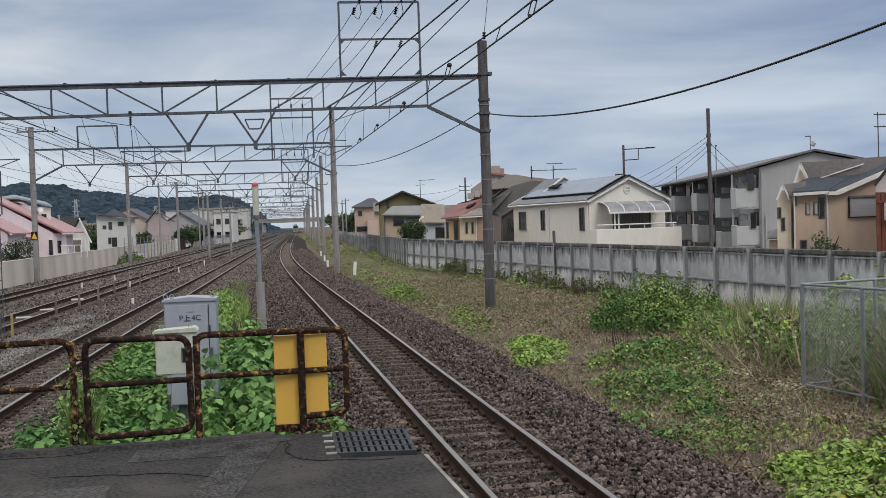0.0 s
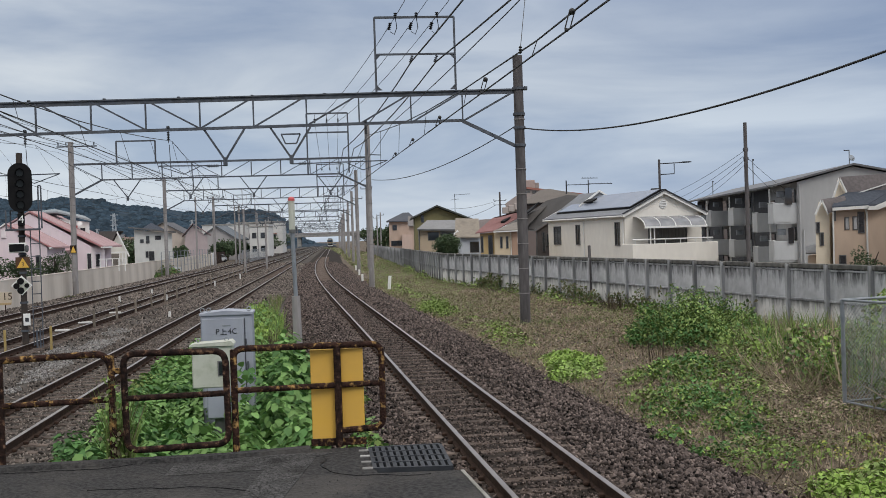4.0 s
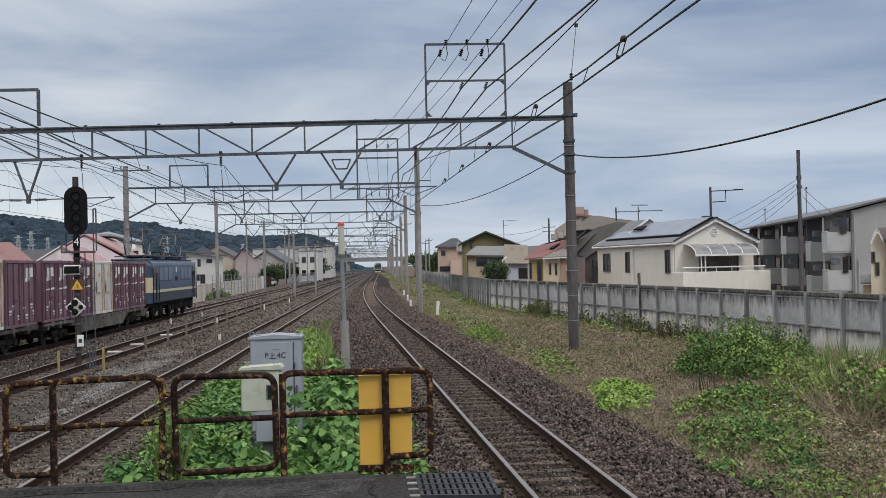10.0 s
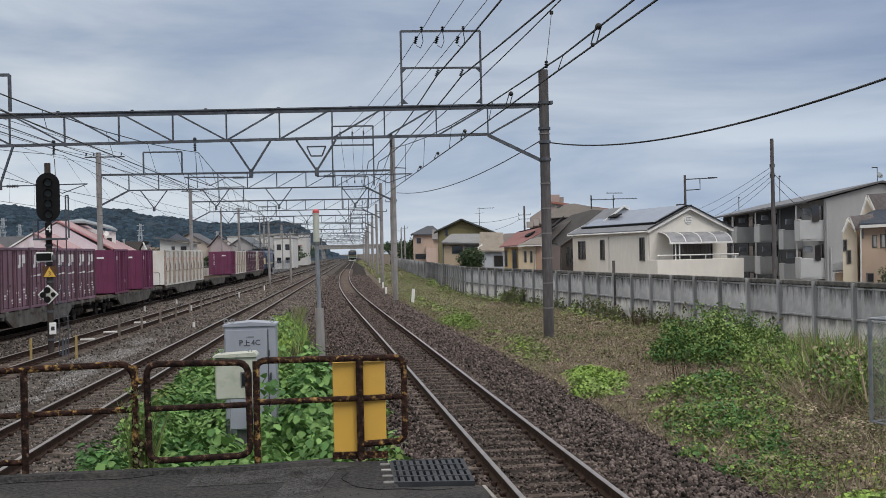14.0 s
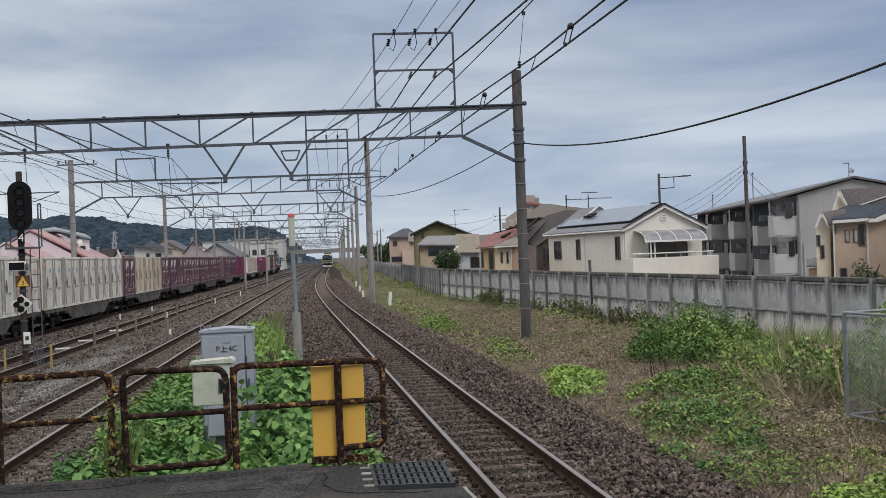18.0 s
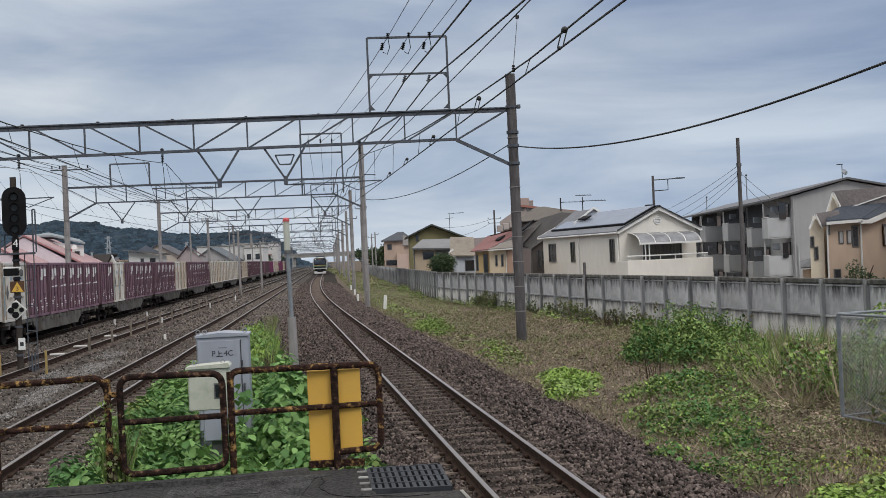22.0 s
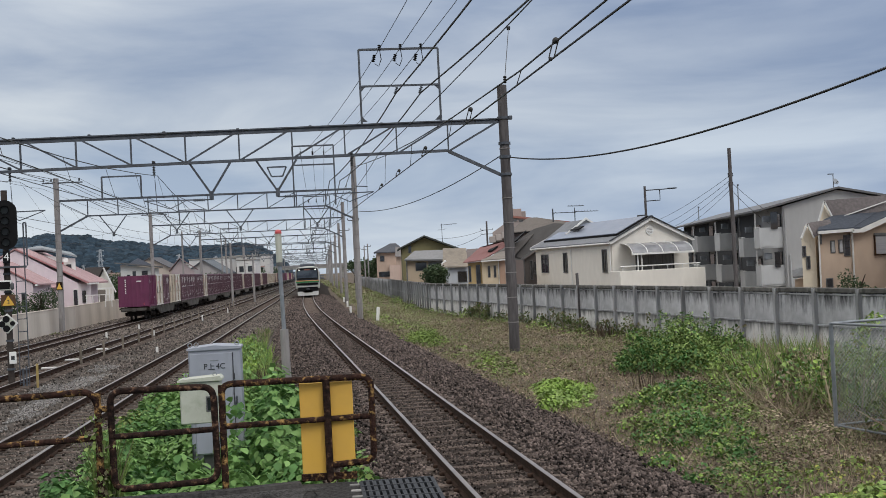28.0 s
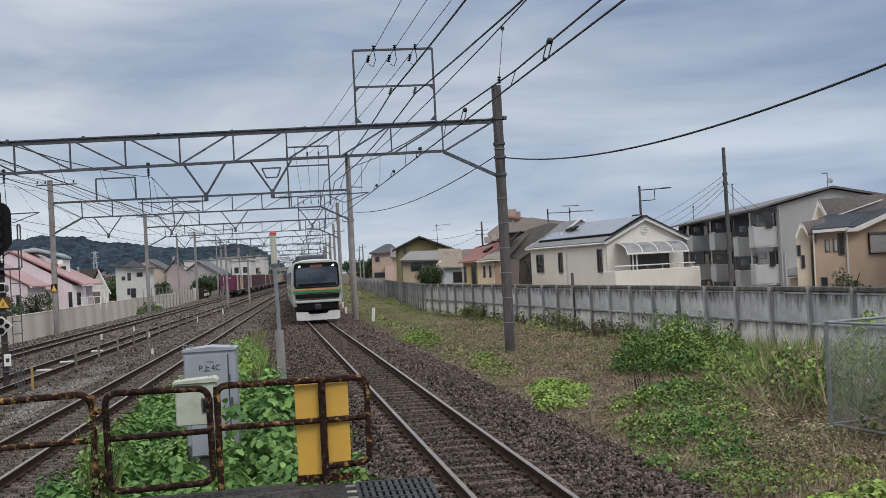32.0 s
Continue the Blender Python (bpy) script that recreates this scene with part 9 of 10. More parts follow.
# ---- cabinets and posts beyond the platform end ----
def cabinets():
    th = thing("signal_cabinet", "tall pale blue grey steel signal cabinet among vine leaves", "cabinet", at=Matrix.Translation((-2.905, 18.45, -0.02)) @ Matrix.Rotation(radians(4), 4, "Z"))
    make("body", Geo().box((0, 0.30, 0.62), (0.86, 0.6, 2.0), 0.015), M["cabblue"], th)
    make("roof", Geo().prism([(-0.44, -0.02, 1.61), (0.44, -0.02, 1.61), (0.44, 0.62, 1.61), (-0.44, 0.62, 1.61)], (0, 0, 0.03)), M["cabblue"], th)
    make("roof_cap", Geo().prism([(-0.45, -0.03, 1.645), (0.0, -0.03, 1.685), (0.45, -0.03, 1.645), (0.45, -0.03, 1.61), (-0.45, -0.03, 1.61)], (0, 0.66, 0)), M["cabblue"], th)
    d = make("door", Geo().box((-0.06, -0.012, 0.62), (0.70, 0.02, 1.86), 0.006), M["cabblue"], th)
    make("door_gap", Geo().box((0.305, -0.010, 0.62), (0.012, 0.012, 1.86)), M["text"], th)
    make("handle", Geo().box((0.345, -0.03, 0.75), (0.03, 0.05, 0.14), 0.01), M["steel"], d)
    for z in (0.1, 0.62, 1.15):
        make("hinge", Geo().box((0.315, -0.02, z), (0.03, 0.03, 0.10), 0.006), M["text"], d)
    word("letter", "P", 0.13, Matrix.Translation((-0.15, -0.026, 1.33)), d, M["text"])
    word("letter", "4C", 0.13, Matrix.Translation((0.10, -0.026, 1.33)), d, M["text"])
    g = Geo().box((-0.05, -0.026, 1.285), (0.11, 0.006, 0.014)).box((-0.06, -0.026, 1.335), (0.014, 0.006, 0.095)).box((-0.03, -0.026, 1.34), (0.05, 0.006, 0.012))
    make("letter", g, M["text"], d)
    make("faint_bar", Geo().box((0.0, -0.024, 1.43), (0.14, 0.004, 0.02)), M["galv"], d)
    for x, y in ((-0.40, 0.05), (-0.30, 0.10), (0.38, 0.05)):
        make("lifting_eye", Geo().tube([(x + 0.035 * math.cos(a), y, 1.70 + 0.035 * math.sin(a)) for a in [2 * math.pi * k / 10 for k in range(11)]], 0.009, 6), M["galv"], th)
    th = thing("junction_box", "cream grey junction box with small window on a pedestal", "cabinet", at=Matrix.Translation((-2.90, 16.9, 0)) @ Matrix.Rotation(radians(4), 4, "Z"))
    make("body", Geo().box((0, 0.17, 0.89), (0.62, 0.34, 0.66), 0.02), M["cream"], th)
    make("roof", Geo().prism([(-0.34, -0.04, 1.215), (0.34, -0.04, 1.215), (0.34, -0.04, 1.24), (0.30, -0.04, 1.285), (-0.28, -0.04, 1.255), (-0.34, -0.04, 1.235)], (0, 0.42, 0)), M["cream"], th)
    make("window", Geo().box((0.17, -0.006, 0.86), (0.14, 0.014, 0.20), 0.004), M["glassdark"], th)
    make("window_rim", Geo().box((0.17, -0.002, 0.86), (0.18, 0.012, 0.24), 0.004), M["frame"], th)
    make("cable_box", Geo().box((0.10, 0.15, 0.33), (0.40, 0.28, 0.50), 0.02), M["cabblue"], th, "blue grey cable box")
    make("pedestal", Geo().box((0.10, 0.20, -0.25), (0.20, 0.16, 0.7), 0.02), M["frame"], th, "dark pedestal")
    for x in (-0.22, 0.22):
        make("lifting_eye", Geo().tube([(x + 0.03 * math.cos(a), 0.15, 1.30 + 0.03 * math.sin(a)) for a in [2 * math.pi * k / 10 for k in range(11)]], 0.008, 6), M["galv"], th)


cabinets()


def lamp_post():
    th = thing("warning_lamp_post", "pale signal lamp tube with red cap on a concrete post", "lamp post", at=Matrix.Translation((-2.19, 23.5, 0)))
    make("concrete_post", Geo().tube([(0.03, 0, -0.6), (0.0, 0, 1.62)], 0.10, 12, r1=0.092), M["polel"], th)
    for z in (0.0, 0.14, 0.45):
        make("band", Geo().tube([(0.02, 0, z), (0.02, 0, z + 0.03)], 0.106, 12), M["steel"], th)
    make("pole", Geo().tube([(0, 0, 1.6), (-0.03, 0, 3.0)], 0.045, 12), M["galv"], th)
    make("collar", Geo().tube([(-0.03, 0, 2.98), (-0.03, 0, 3.06)], 0.075, 12), M["frame"], th)
    make("lamp_tube", Geo().tube([(-0.03, 0, 3.06), (-0.03, 0, 3.68)], 0.068, 16), M["cream"], th, "pale cylindrical lamp")
    make("cap", Geo().tube([(-0.03, 0, 3.68), (-0.03, 0, 3.72)], 0.074, 16).ball((-0.03, 0, 3.715), 0.073, n=16, k=8, sz=0.75), M["red"], th, "domed red cap")


lamp_post()


def stakes():
    th = tagged(make("white_stake", Geo().box((0, 0, 0.05), (0.20, 0.10, 0.85), 0.02, ry=5), M["white"], at=Matrix.Translation((-0.47, 68.0, 0))), "white stake with dark foot leaning in weeds", "stake", "white stakes")
    me = Geo().box((0, 0, -0.08), (0.16, 0.16, 0.5), 0.02).data("stake", [M["white"]])
    for x, y in ((-2.6, 82), (-3.3, 96), (-4.2, 112)):
        tagged(make("white_stub", me, [], at=Matrix.Translation((x, y, 0))), "short white stub at the ballast edge", "stake", "white stakes")


stakes()


mesh_m = mat("galvanised_mesh", (0.26, 0.28, 0.29), (0.35, 0.37, 0.38), 8.0, 0.5, metal=0.3)


def chain_fence():
    th = thing("chain_link_fence", "galvanised chain-link fence panel with pipe frame among weeds", "fence")
    base = [(7.98, 19.1), (8.40, 17.6), (8.84, 16.05), (9.28, 14.5)]
    zt, zb = 1.43, -0.52
    back = (12.9, 20.6)
    runs = [(base[i], base[i + 1]) for i in range(3)] + [(base[0], (9.6, 19.6)), ((9.6, 19.6), (11.25, 20.1)), ((11.25, 20.1), back)]
    for x, y in base + [(9.6, 19.6), (11.25, 20.1), back]:
        p = make("post", Geo().tube([(x, y, zb - 0.2), (x, y, zt)], 0.038, 10), M["galv"], th)
        for z in (0.1, 0.62, 1.1):
            make("clip", Geo().tube([(x, y, z), (x, y, z + 0.04)], 0.046, 8), M["galv"], p)
    for k, (a, b) in enumerate(runs):
        make("top_rail", Geo().tube([(*a, zt), (*b, zt)], 0.024, 8), M["galv"], th)
        make("bottom_rail", Geo().tube([(*a, zb + 0.12), (*b, zb + 0.12)], 0.02, 8), M["galv"], th)
        L = math.hypot(b[0] - a[0], b[1] - a[1])
        H = zt - zb - 0.1
        P = lambda s, z: (a[0] + (b[0] - a[0]) * s / L, a[1] + (b[1] - a[1]) * s / L, zb + 0.1 + z)
        g = Geo()
        step = 0.085
        c = -H
        while c < L:
            s0, s1 = max(c, 0), min(c + H, L)
            if s1 - s0 > 0.02:
                g.tube([P(s0, s0 - c), P(s1, s1 - c)], 0.0034, 3, caps=False)
                g.tube([P(L - s0, s0 - c), P(L - s1, s1 - c)], 0.0034, 3, caps=False)
            c += step
        make("wire_mesh", g, mesh_m, th, "diamond wire mesh")


chain_fence()

# ---- plants and stones ----
def value_noise(p, scale, seed):
    """Smooth random field over the plan, between 0 and 1."""
    r = np.random.default_rng(seed).random((64, 64))
    q = np.asarray(p, float)[:, :2] * scale + 1000.0
    i = np.floor(q).astype(int)
    f = q - i
    f = f * f * (3 - 2 * f)
    a, b = i[:, 0] % 64, i[:, 1] % 64
    a1, b1 = (a + 1) % 64, (b + 1) % 64
    top = r[a, b] * (1 - f[:, 0]) + r[a1, b] * f[:, 0]
    low = r[a, b1] * (1 - f[:, 0]) + r[a1, b1] * f[:, 0]
    return top * (1 - f[:, 1]) + low * f[:, 1]


def put(name, label, category, ps, angles, sizes, v, f, mats, group="", drift=0.0):
    """One joined object of many leaves, blades or stones; each piece takes one of the materials."""
    mats = mats if isinstance(mats, list) else [mats]
    me = scatter(name, ps, angles, sizes, v, f, mats)
    if len(mats) > 1:
        pick = rng.integers(0, len(mats), len(ps))
        if drift:
            q = 0.5 * value_noise(ps, drift, 77) + 0.5 * value_noise(ps, drift * 2.7, 78)
            rank = np.argsort(np.argsort(q + rng.normal(0, 0.10, len(ps))))
            pick = np.minimum(rank * len(mats) // len(ps), len(mats) - 1)
        me.polygons.foreach_set("material_index", np.repeat(pick, len(f)).astype(np.int32))
    return tagged(make(name, me, []), label, category, group, kind="stuff")


def patch(name, label, poly, n, height, size, mats, lo=0.0, tilt=0.7, base=-0.55, lump=1.2, thin=-1.0):
    """Leafy ground cover: leaves over a lumpy mound in a polygon."""
    p = spread(n, poly)
    hmul = np.array([0.5 + 0.75 * noise.noise(Vector((x * lump, y * lump * 0.6, 2.0))) for x, y in p])
    keep = hmul > thin
    p, hmul = p[keep], np.clip(hmul[keep], 0.05, 1.2)
    c, e = np.asarray(poly, float).mean(0), np.asarray(poly, float)
    rad = np.linalg.norm((p - c) / (e.max(0) - e.min(0) + 1e-6), axis=1)
    hmul = hmul * np.clip(1.25 - 1.5 * rad, 0.25, 1.0)
    z = base + lo + height * hmul * rng.random(len(p)) ** 0.45
    ang = np.stack([rng.normal(0, tilt, len(p)), rng.normal(0, tilt, len(p)), rng.uniform(0, 6.28, len(p))], -1)
    s = rng.uniform(size[0], size[1], len(p))
    return put(name, label, "plants", np.column_stack([p, z]), ang, s, LEAFV, LEAFF, mats)


def blades(name, label, p, base, h, w, mats, lean=0.35):
    n = len(p)
    ang = np.stack([rng.normal(0, lean, n), rng.normal(0, lean, n), rng.uniform(0, 6.28, n)], -1)
    hh = rng.uniform(h[0], h[1], n)
    s = np.stack([rng.uniform(w[0], w[1], n), hh * rng.uniform(0.3, 1.0, n), hh], -1)
    return put(name, label, "grass", np.column_stack([p, np.full(n, base)]), ang, s, BLADEV, BLADEF, mats)


def verge_points(n, y0, y1, power=1.0):
    """Points on the verge between ballast and wall, denser towards the platform."""
    u = rng.random(n)
    y = y0 * (y1 / y0) ** u if power else y0 + (y1 - y0) * u
    lo = np.array([right_x(v) + 3.0 for v in y])
    hi = np.array([min(wall_x(v) - 0.15, 16.5) for v in y])
    return np.column_stack([lo + (hi - lo) * rng.random(n), y])


def edge_distance(p, poly):
    """Distance of plan points to the outline of a polygon."""
    poly = np.asarray(poly, float)
    best = np.full(len(p), 1e9)
    for a, b in zip(poly, np.roll(poly, -1, 0)):
        d = b - a
        u = np.clip(((p - a) @ d) / (d @ d), 0, 1)
        best = np.minimum(best, np.linalg.norm(p - a - u[:, None] * d, axis=1))
    return best


def leaf_mat(name, label, poly, per_m2, height, leaf, mats, seed=1, base=-0.55, lump=1.5, rag=0.5, gap=0.0, droop=0.30, category="plants", drift=0.7, fall=0.55):
    """A closed cover of overlapping leaves over small mounds, ragged at its edge and thin where gap is high."""
    pg = np.asarray(poly, float)
    area = 0.5 * abs(np.dot(pg[:, 0], np.roll(pg[:, 1], 1)) - np.dot(pg[:, 1], np.roll(pg[:, 0], 1)))
    p = spread(int(per_m2 * area), poly)
    edge = edge_distance(p, poly) / rag + 1.1 * (value_noise(p, 2.3, seed + 5) - 0.5) + 0.5 * (value_noise(p, 6.0, seed + 6) - 0.5)
    hole = value_noise(p, 1.1, seed + 7) * 0.65 + value_noise(p, 3.2, seed + 8) * 0.35
    keep = (edge > 0.25) & (hole > gap)
    p, e = p[keep], np.clip(edge[keep], 0.3, 1.0) * np.clip((hole[keep] - gap) * 5 + 0.4, 0.4, 1.0)

    def field(q):
        return height * (0.05 + 0.85 * value_noise(q, lump, seed) * (0.45 + 0.55 * value_noise(q, lump * 2.6, seed + 1)) + 0.42 * value_noise(q, lump * 3.4, seed + 2))
    h = field(p)
    gx, gy = (field(p + (0.05, 0)) - h) / 0.05, (field(p + (0, 0.05)) - h) / 0.05
    n = len(p)
    z = base + h * e * (1.0 - 0.75 * rng.random(n) ** 1.8)
    # the tip of each leaf hangs down the slope of its mound
    az = np.arctan2(gx, -gy) + rng.normal(0, 0.95, n)
    tilt = -np.clip(np.arctan(np.hypot(gx, gy)) * fall + droop, 0, 1.15) + rng.normal(0, 0.24, n)
    ang = np.stack([tilt, rng.normal(0, 0.26, n), az], -1)
    far = pg[:, 1].min() > 55
    return put(name, label, category, np.column_stack([p, z]), ang, rng.uniform(leaf[0], leaf[1], n), CHIPV if far else LEAFV, CHIPF if far else LEAFF, mats, drift=drift)


def build_verge():
    # dead leaves and straw over the soil
    p = verge_points(52000, 10.5, 90)
    n = len(p)
    put("leaf_litter", "dry tan leaf litter over bare soil", "litter", np.column_stack([p, -0.55 + rng.uniform(0.0, 0.08, n)]), np.stack([rng.normal(0, 0.5, n), rng.normal(0, 0.5, n), rng.uniform(0, 6.28, n)], -1), rng.uniform(0.03, 0.095, n) * np.clip(p[:, 1] / 30, 0.75, 1.4), CHIPV, CHIPF, [LEAF["dry"], LEAF["litter"], LEAF["litter"], LEAF["brown"], LEAF["brown"]])
    p = verge_points(38000, 10.5, 90)
    blades("dry_straw", "flattened dry straw over the verge", p, -0.54, (0.12, 0.38), (0.007, 0.016), [LEAF["dry"], LEAF["litter"], LEAF["brown"]], 1.2)
    # low weeds in drifts
    p = verge_points(90000, 10.5, 90)
    k = 0.6 * value_noise(p, 0.35, 5) + 0.4 * value_noise(p, 1.1, 9)
    p = p[(k > 0.55) | ((k > 0.47) & (p[:, 1] > 36))]
    n = len(p)
    put("low_weeds", "low green weeds in drifts over the verge", "weeds", np.column_stack([p, -0.53 + rng.random(n) ** 1.5 * 0.20]), np.stack([rng.normal(0, 0.6, n), rng.normal(0, 0.6, n), rng.uniform(0, 6.28, n)], -1), rng.uniform(0.03, 0.065, n) * np.clip(p[:, 1] / 28, 0.8, 1.3), CHIPV, CHIPF, [LEAF["olive"], LEAF["mid"], LEAF["olive"]])
    p = verge_points(40000, 11, 90)
    p = p[value_noise(p, 0.5, 15) > 0.42]
    blades("grass_tufts", "thin green grass tufts over the verge", p, -0.55, (0.10, 0.34), (0.006, 0.014), [LEAF["olive"], LEAF["mid"], LEAF["dry"], LEAF["litter"]], 0.55)


build_verge()
def clumps(name, label, poly, plants, size, height, leaf, mats, per=70, seed=1):
    """Leafy weeds in separate rounded plants of uneven size, spread over a polygon."""
    r = np.random.default_rng(seed)
    c = spread(plants, poly)
    rad = r.uniform(size[0], size[1], len(c)) * (0.6 + 0.8 * r.random(len(c)))
    hgt = height * (0.35 + 0.9 * r.random(len(c))) * np.minimum(1.0, rad / size[1] + 0.3)
    ps, an, sz = [], [], []
    for (x, y), q, h in zip(c, rad, hgt):
        n = max(12, int(1.25 * per * (q / size[1]) ** 1.5))
        a = r.uniform(0, 6.28, n)
        u = np.sqrt(r.random(n))
        top = np.sqrt(np.maximum(0, 1 - u ** 2))
        ps.append(np.stack([x + q * u * np.cos(a), y + q * u * np.sin(a), -0.54 + 1.4 * h * top * r.uniform(0.35, 1.08, n)], -1))
        an.append(np.stack([-0.9 * u * np.sin(a) + r.normal(0, 0.35, n), 0.9 * u * np.cos(a) + r.normal(0, 0.35, n), r.uniform(0, 6.28, n)], -1))
        sz.append(r.uniform(leaf[0], leaf[1], n))
    return put(name, label, "plants", np.concatenate(ps), np.concatenate(an), np.concatenate(sz), LEAFV, LEAFF, mats)


B_, M_, O_, D_ = LEAF["bright"], LEAF["mid"], LEAF["olive"], LEAF["dry"]
clumps("ground_cover", "bright green leafy patch beside the ballast", [(1.0, 50), (1.6, 54), (2.5, 46.4), (1.9, 42.7)], 48, (0.25, 0.55), 0.40, (0.045, 0.09), [B_, M_, M_], 90, 2)
BU_, VL_, LI_ = LEAF["bush"], LEAF["vinelow"], LEAF["litter"]
leaf_mat("ground_cover", "low green weeds beside the ballast", [(2.1, 39.6), (2.5, 44.5), (3.4, 44.0), (4.2, 37.9), (4.3, 31.4), (3.3, 31.2)], 170, 0.30, (0.07, 0.12), [B_, M_, O_, BU_], 3, gap=0.44)
leaf_mat("ground_cover", "bright green leafy ground cover on the verge", [(3.1, 23.6), (3.8, 29.2), (5.4, 28.4), (5.0, 25.4), (4.2, 23.8)], 620, 0.46, (0.055, 0.10), [B_, B_, BU_], 5, gap=0.22)
leaf_mat("ground_cover", "light green leafy weeds over dry ground", [(4.2, 20.4), (4.5, 24.2), (5.3, 25.4), (7.1, 27.2), (8.7, 27.9), (8.2, 23.9), (7.2, 20.7), (6.1, 20.9)], 480, 0.50, (0.045, 0.09), [VL_, M_, VL_, B_, M_, O_, BU_], 6, lump=1.9, gap=0.42, rag=0.6)
leaf_mat("ground_cover", "green leafy weeds before tall grass", [(7.6, 24.4), (8.4, 28.2), (10.0, 30.3), (10.6, 28.0), (9.7, 25.0)], 330, 0.85, (0.06, 0.12), [B_, M_, BU_, VL_], 61, gap=0.30)
leaf_mat("ground_cover", "dark green weeds leaning over the ballast edge", [(3.7, 16.9), (4.1, 19.0), (5.0, 21.2), (6.9, 21.2), (6.8, 19.2), (6.0, 17.4), (5.1, 15.9), (4.2, 15.1)], 640, 0.50, (0.04, 0.08), [VL_, VL_, M_, B_, O_, VL_], 7, lump=2.0, gap=0.36, rag=0.40)
leaf_mat("ground_cover", "green weeds near the ballast edge", [(4.3, 15.6), (5.3, 17.2), (6.1, 16.4), (5.6, 14.4), (4.5, 14.2)], 560, 0.26, (0.03, 0.065), [VL_, B_, M_, O_, M_], 8, gap=0.26, rag=0.3)
leaf_mat("ground_cover", "bright yellow green leafy vines near the platform", [(4.5, 10.4), (4.8, 12.6), (5.3, 13.9), (6.2, 14.6), (7.6, 14.7), (9.3, 14.0), (9.6, 10.2)], 860, 0.36, (0.05, 0.105), [B_, B_, BU_, M_, LEAF["yellow"]], 9, lump=1.8, rag=0.5)
leaf_mat("ground_cover", "yellowing vine leaves beside a mesh fence", [(5.4, 14.2), (6.0, 16.2), (7.4, 16.9), (8.5, 16.9), (8.9, 14.6), (7.4, 14.0)], 380, 0.22, (0.04, 0.08), [O_, LI_, M_, LEAF["yellow"], B_], 91, gap=0.42)
leaf_mat("dead_leaves", "curled dry brown vine leaves over the soil", [(5.2, 15.6), (6.4, 20.6), (8.1, 24.0), (9.0, 21.4), (8.2, 18.6), (7.6, 16.4)], 420, 0.22, (0.035, 0.075), [LI_, LI_, LEAF["brown"], O_, O_, M_, D_], 92, gap=0.25, droop=0.1)
leaf_mat("dead_leaves", "dry leaves and low weeds over the open verge", [(4.4, 30.0), (3.4, 46), (2.4, 62), (6.6, 62), (9.3, 46), (10.0, 35), (6.6, 28.6)], 80, 0.14, (0.045, 0.085), [LI_, O_, LI_, O_, LI_, M_], 93, gap=0.36, droop=0.1)
leaf_mat("ground_cover", "olive grass and weeds on the far verge", [(-1.0, 68), (2.2, 60), (4.6, 62), (3.2, 80), (0.9, 110), (-3.4, 110)], 120, 0.30, (0.05, 0.09), [O_, O_, M_, O_, BU_, LI_], 12, lump=0.7, gap=0.24)
leaf_mat("ground_cover", "rough grass along the far end of the verge", [(-3.6, 108), (1.4, 108), (-2.0, 180), (-6.2, 262), (-13.4, 262), (-8.6, 180)], 40, 0.45, (0.11, 0.20), [O_, O_, M_, M_, LI_], 16, lump=0.4, rag=0.8, gap=0.2)
leaf_mat("ground_cover", "hazy olive grass beside the far tracks", [(-13.4, 258), (-6.0, 258), (-24.0, 450), (-31.0, 450)], 7, 0.6, (0.35, 0.6), [O_, M_, O_], 17, lump=0.2, rag=1.5, gap=0.15)
leaf_mat("ground_cover", "green weeds along the ballast edge of the far verge", [(0.7, 54), (2.2, 52), (2.4, 58), (0.8, 72), (-0.9, 90), (-2.0, 88), (-0.6, 68)], 110, 0.40, (0.08, 0.15), [B_, M_, O_, O_], 15, lump=0.8, gap=0.42)
for ya, yb, k in ((58, 82, 18), (80, 112, 19), (110, 150, 20), (36, 56, 21)):
    foot = [(wall_x(ya) - 1.5, ya), (wall_x(yb) - 1.7, yb), (wall_x(yb) - 0.2, yb), (wall_x((ya + yb) / 2) - 0.2, (ya + yb) / 2), (wall_x(ya) - 0.2, ya)]
    leaf_mat("wall_foot_weeds", "green and brown weeds growing along a concrete wall", foot, 80 if ya < 100 else 45, 0.75 if k != 21 else 0.5, (0.08, 0.15), [M_, B_, O_, BU_, LEAF["brown"], M_], k, lump=0.5, rag=0.5, gap=0.40 if k != 21 else 0.52)
leaf_mat("vine_cover", "creeping vines and weeds inside a mesh fence", [(8.1, 18.3), (9.6, 19.3), (12.7, 20.3), (12.2, 14.2), (9.5, 14.2)], 300, 1.3, (0.06, 0.12), [M_, O_, LI_, D_, LI_], 94, lump=0.8, rag=0.3)
pp = spread(9000, [(8.4, 17.2), (9.8, 19.2), (12.6, 20.2), (12.4, 15.0), (9.6, 15.0)])
blades("fence_grass", "grey green tangled grass behind a mesh fence", pp, -0.55, (0.7, 1.75), (0.014, 0.034), [LEAF["olive"], LEAF["mid"], LEAF["dry"], LEAF["litter"], LEAF["vinelow"]], 0.34)


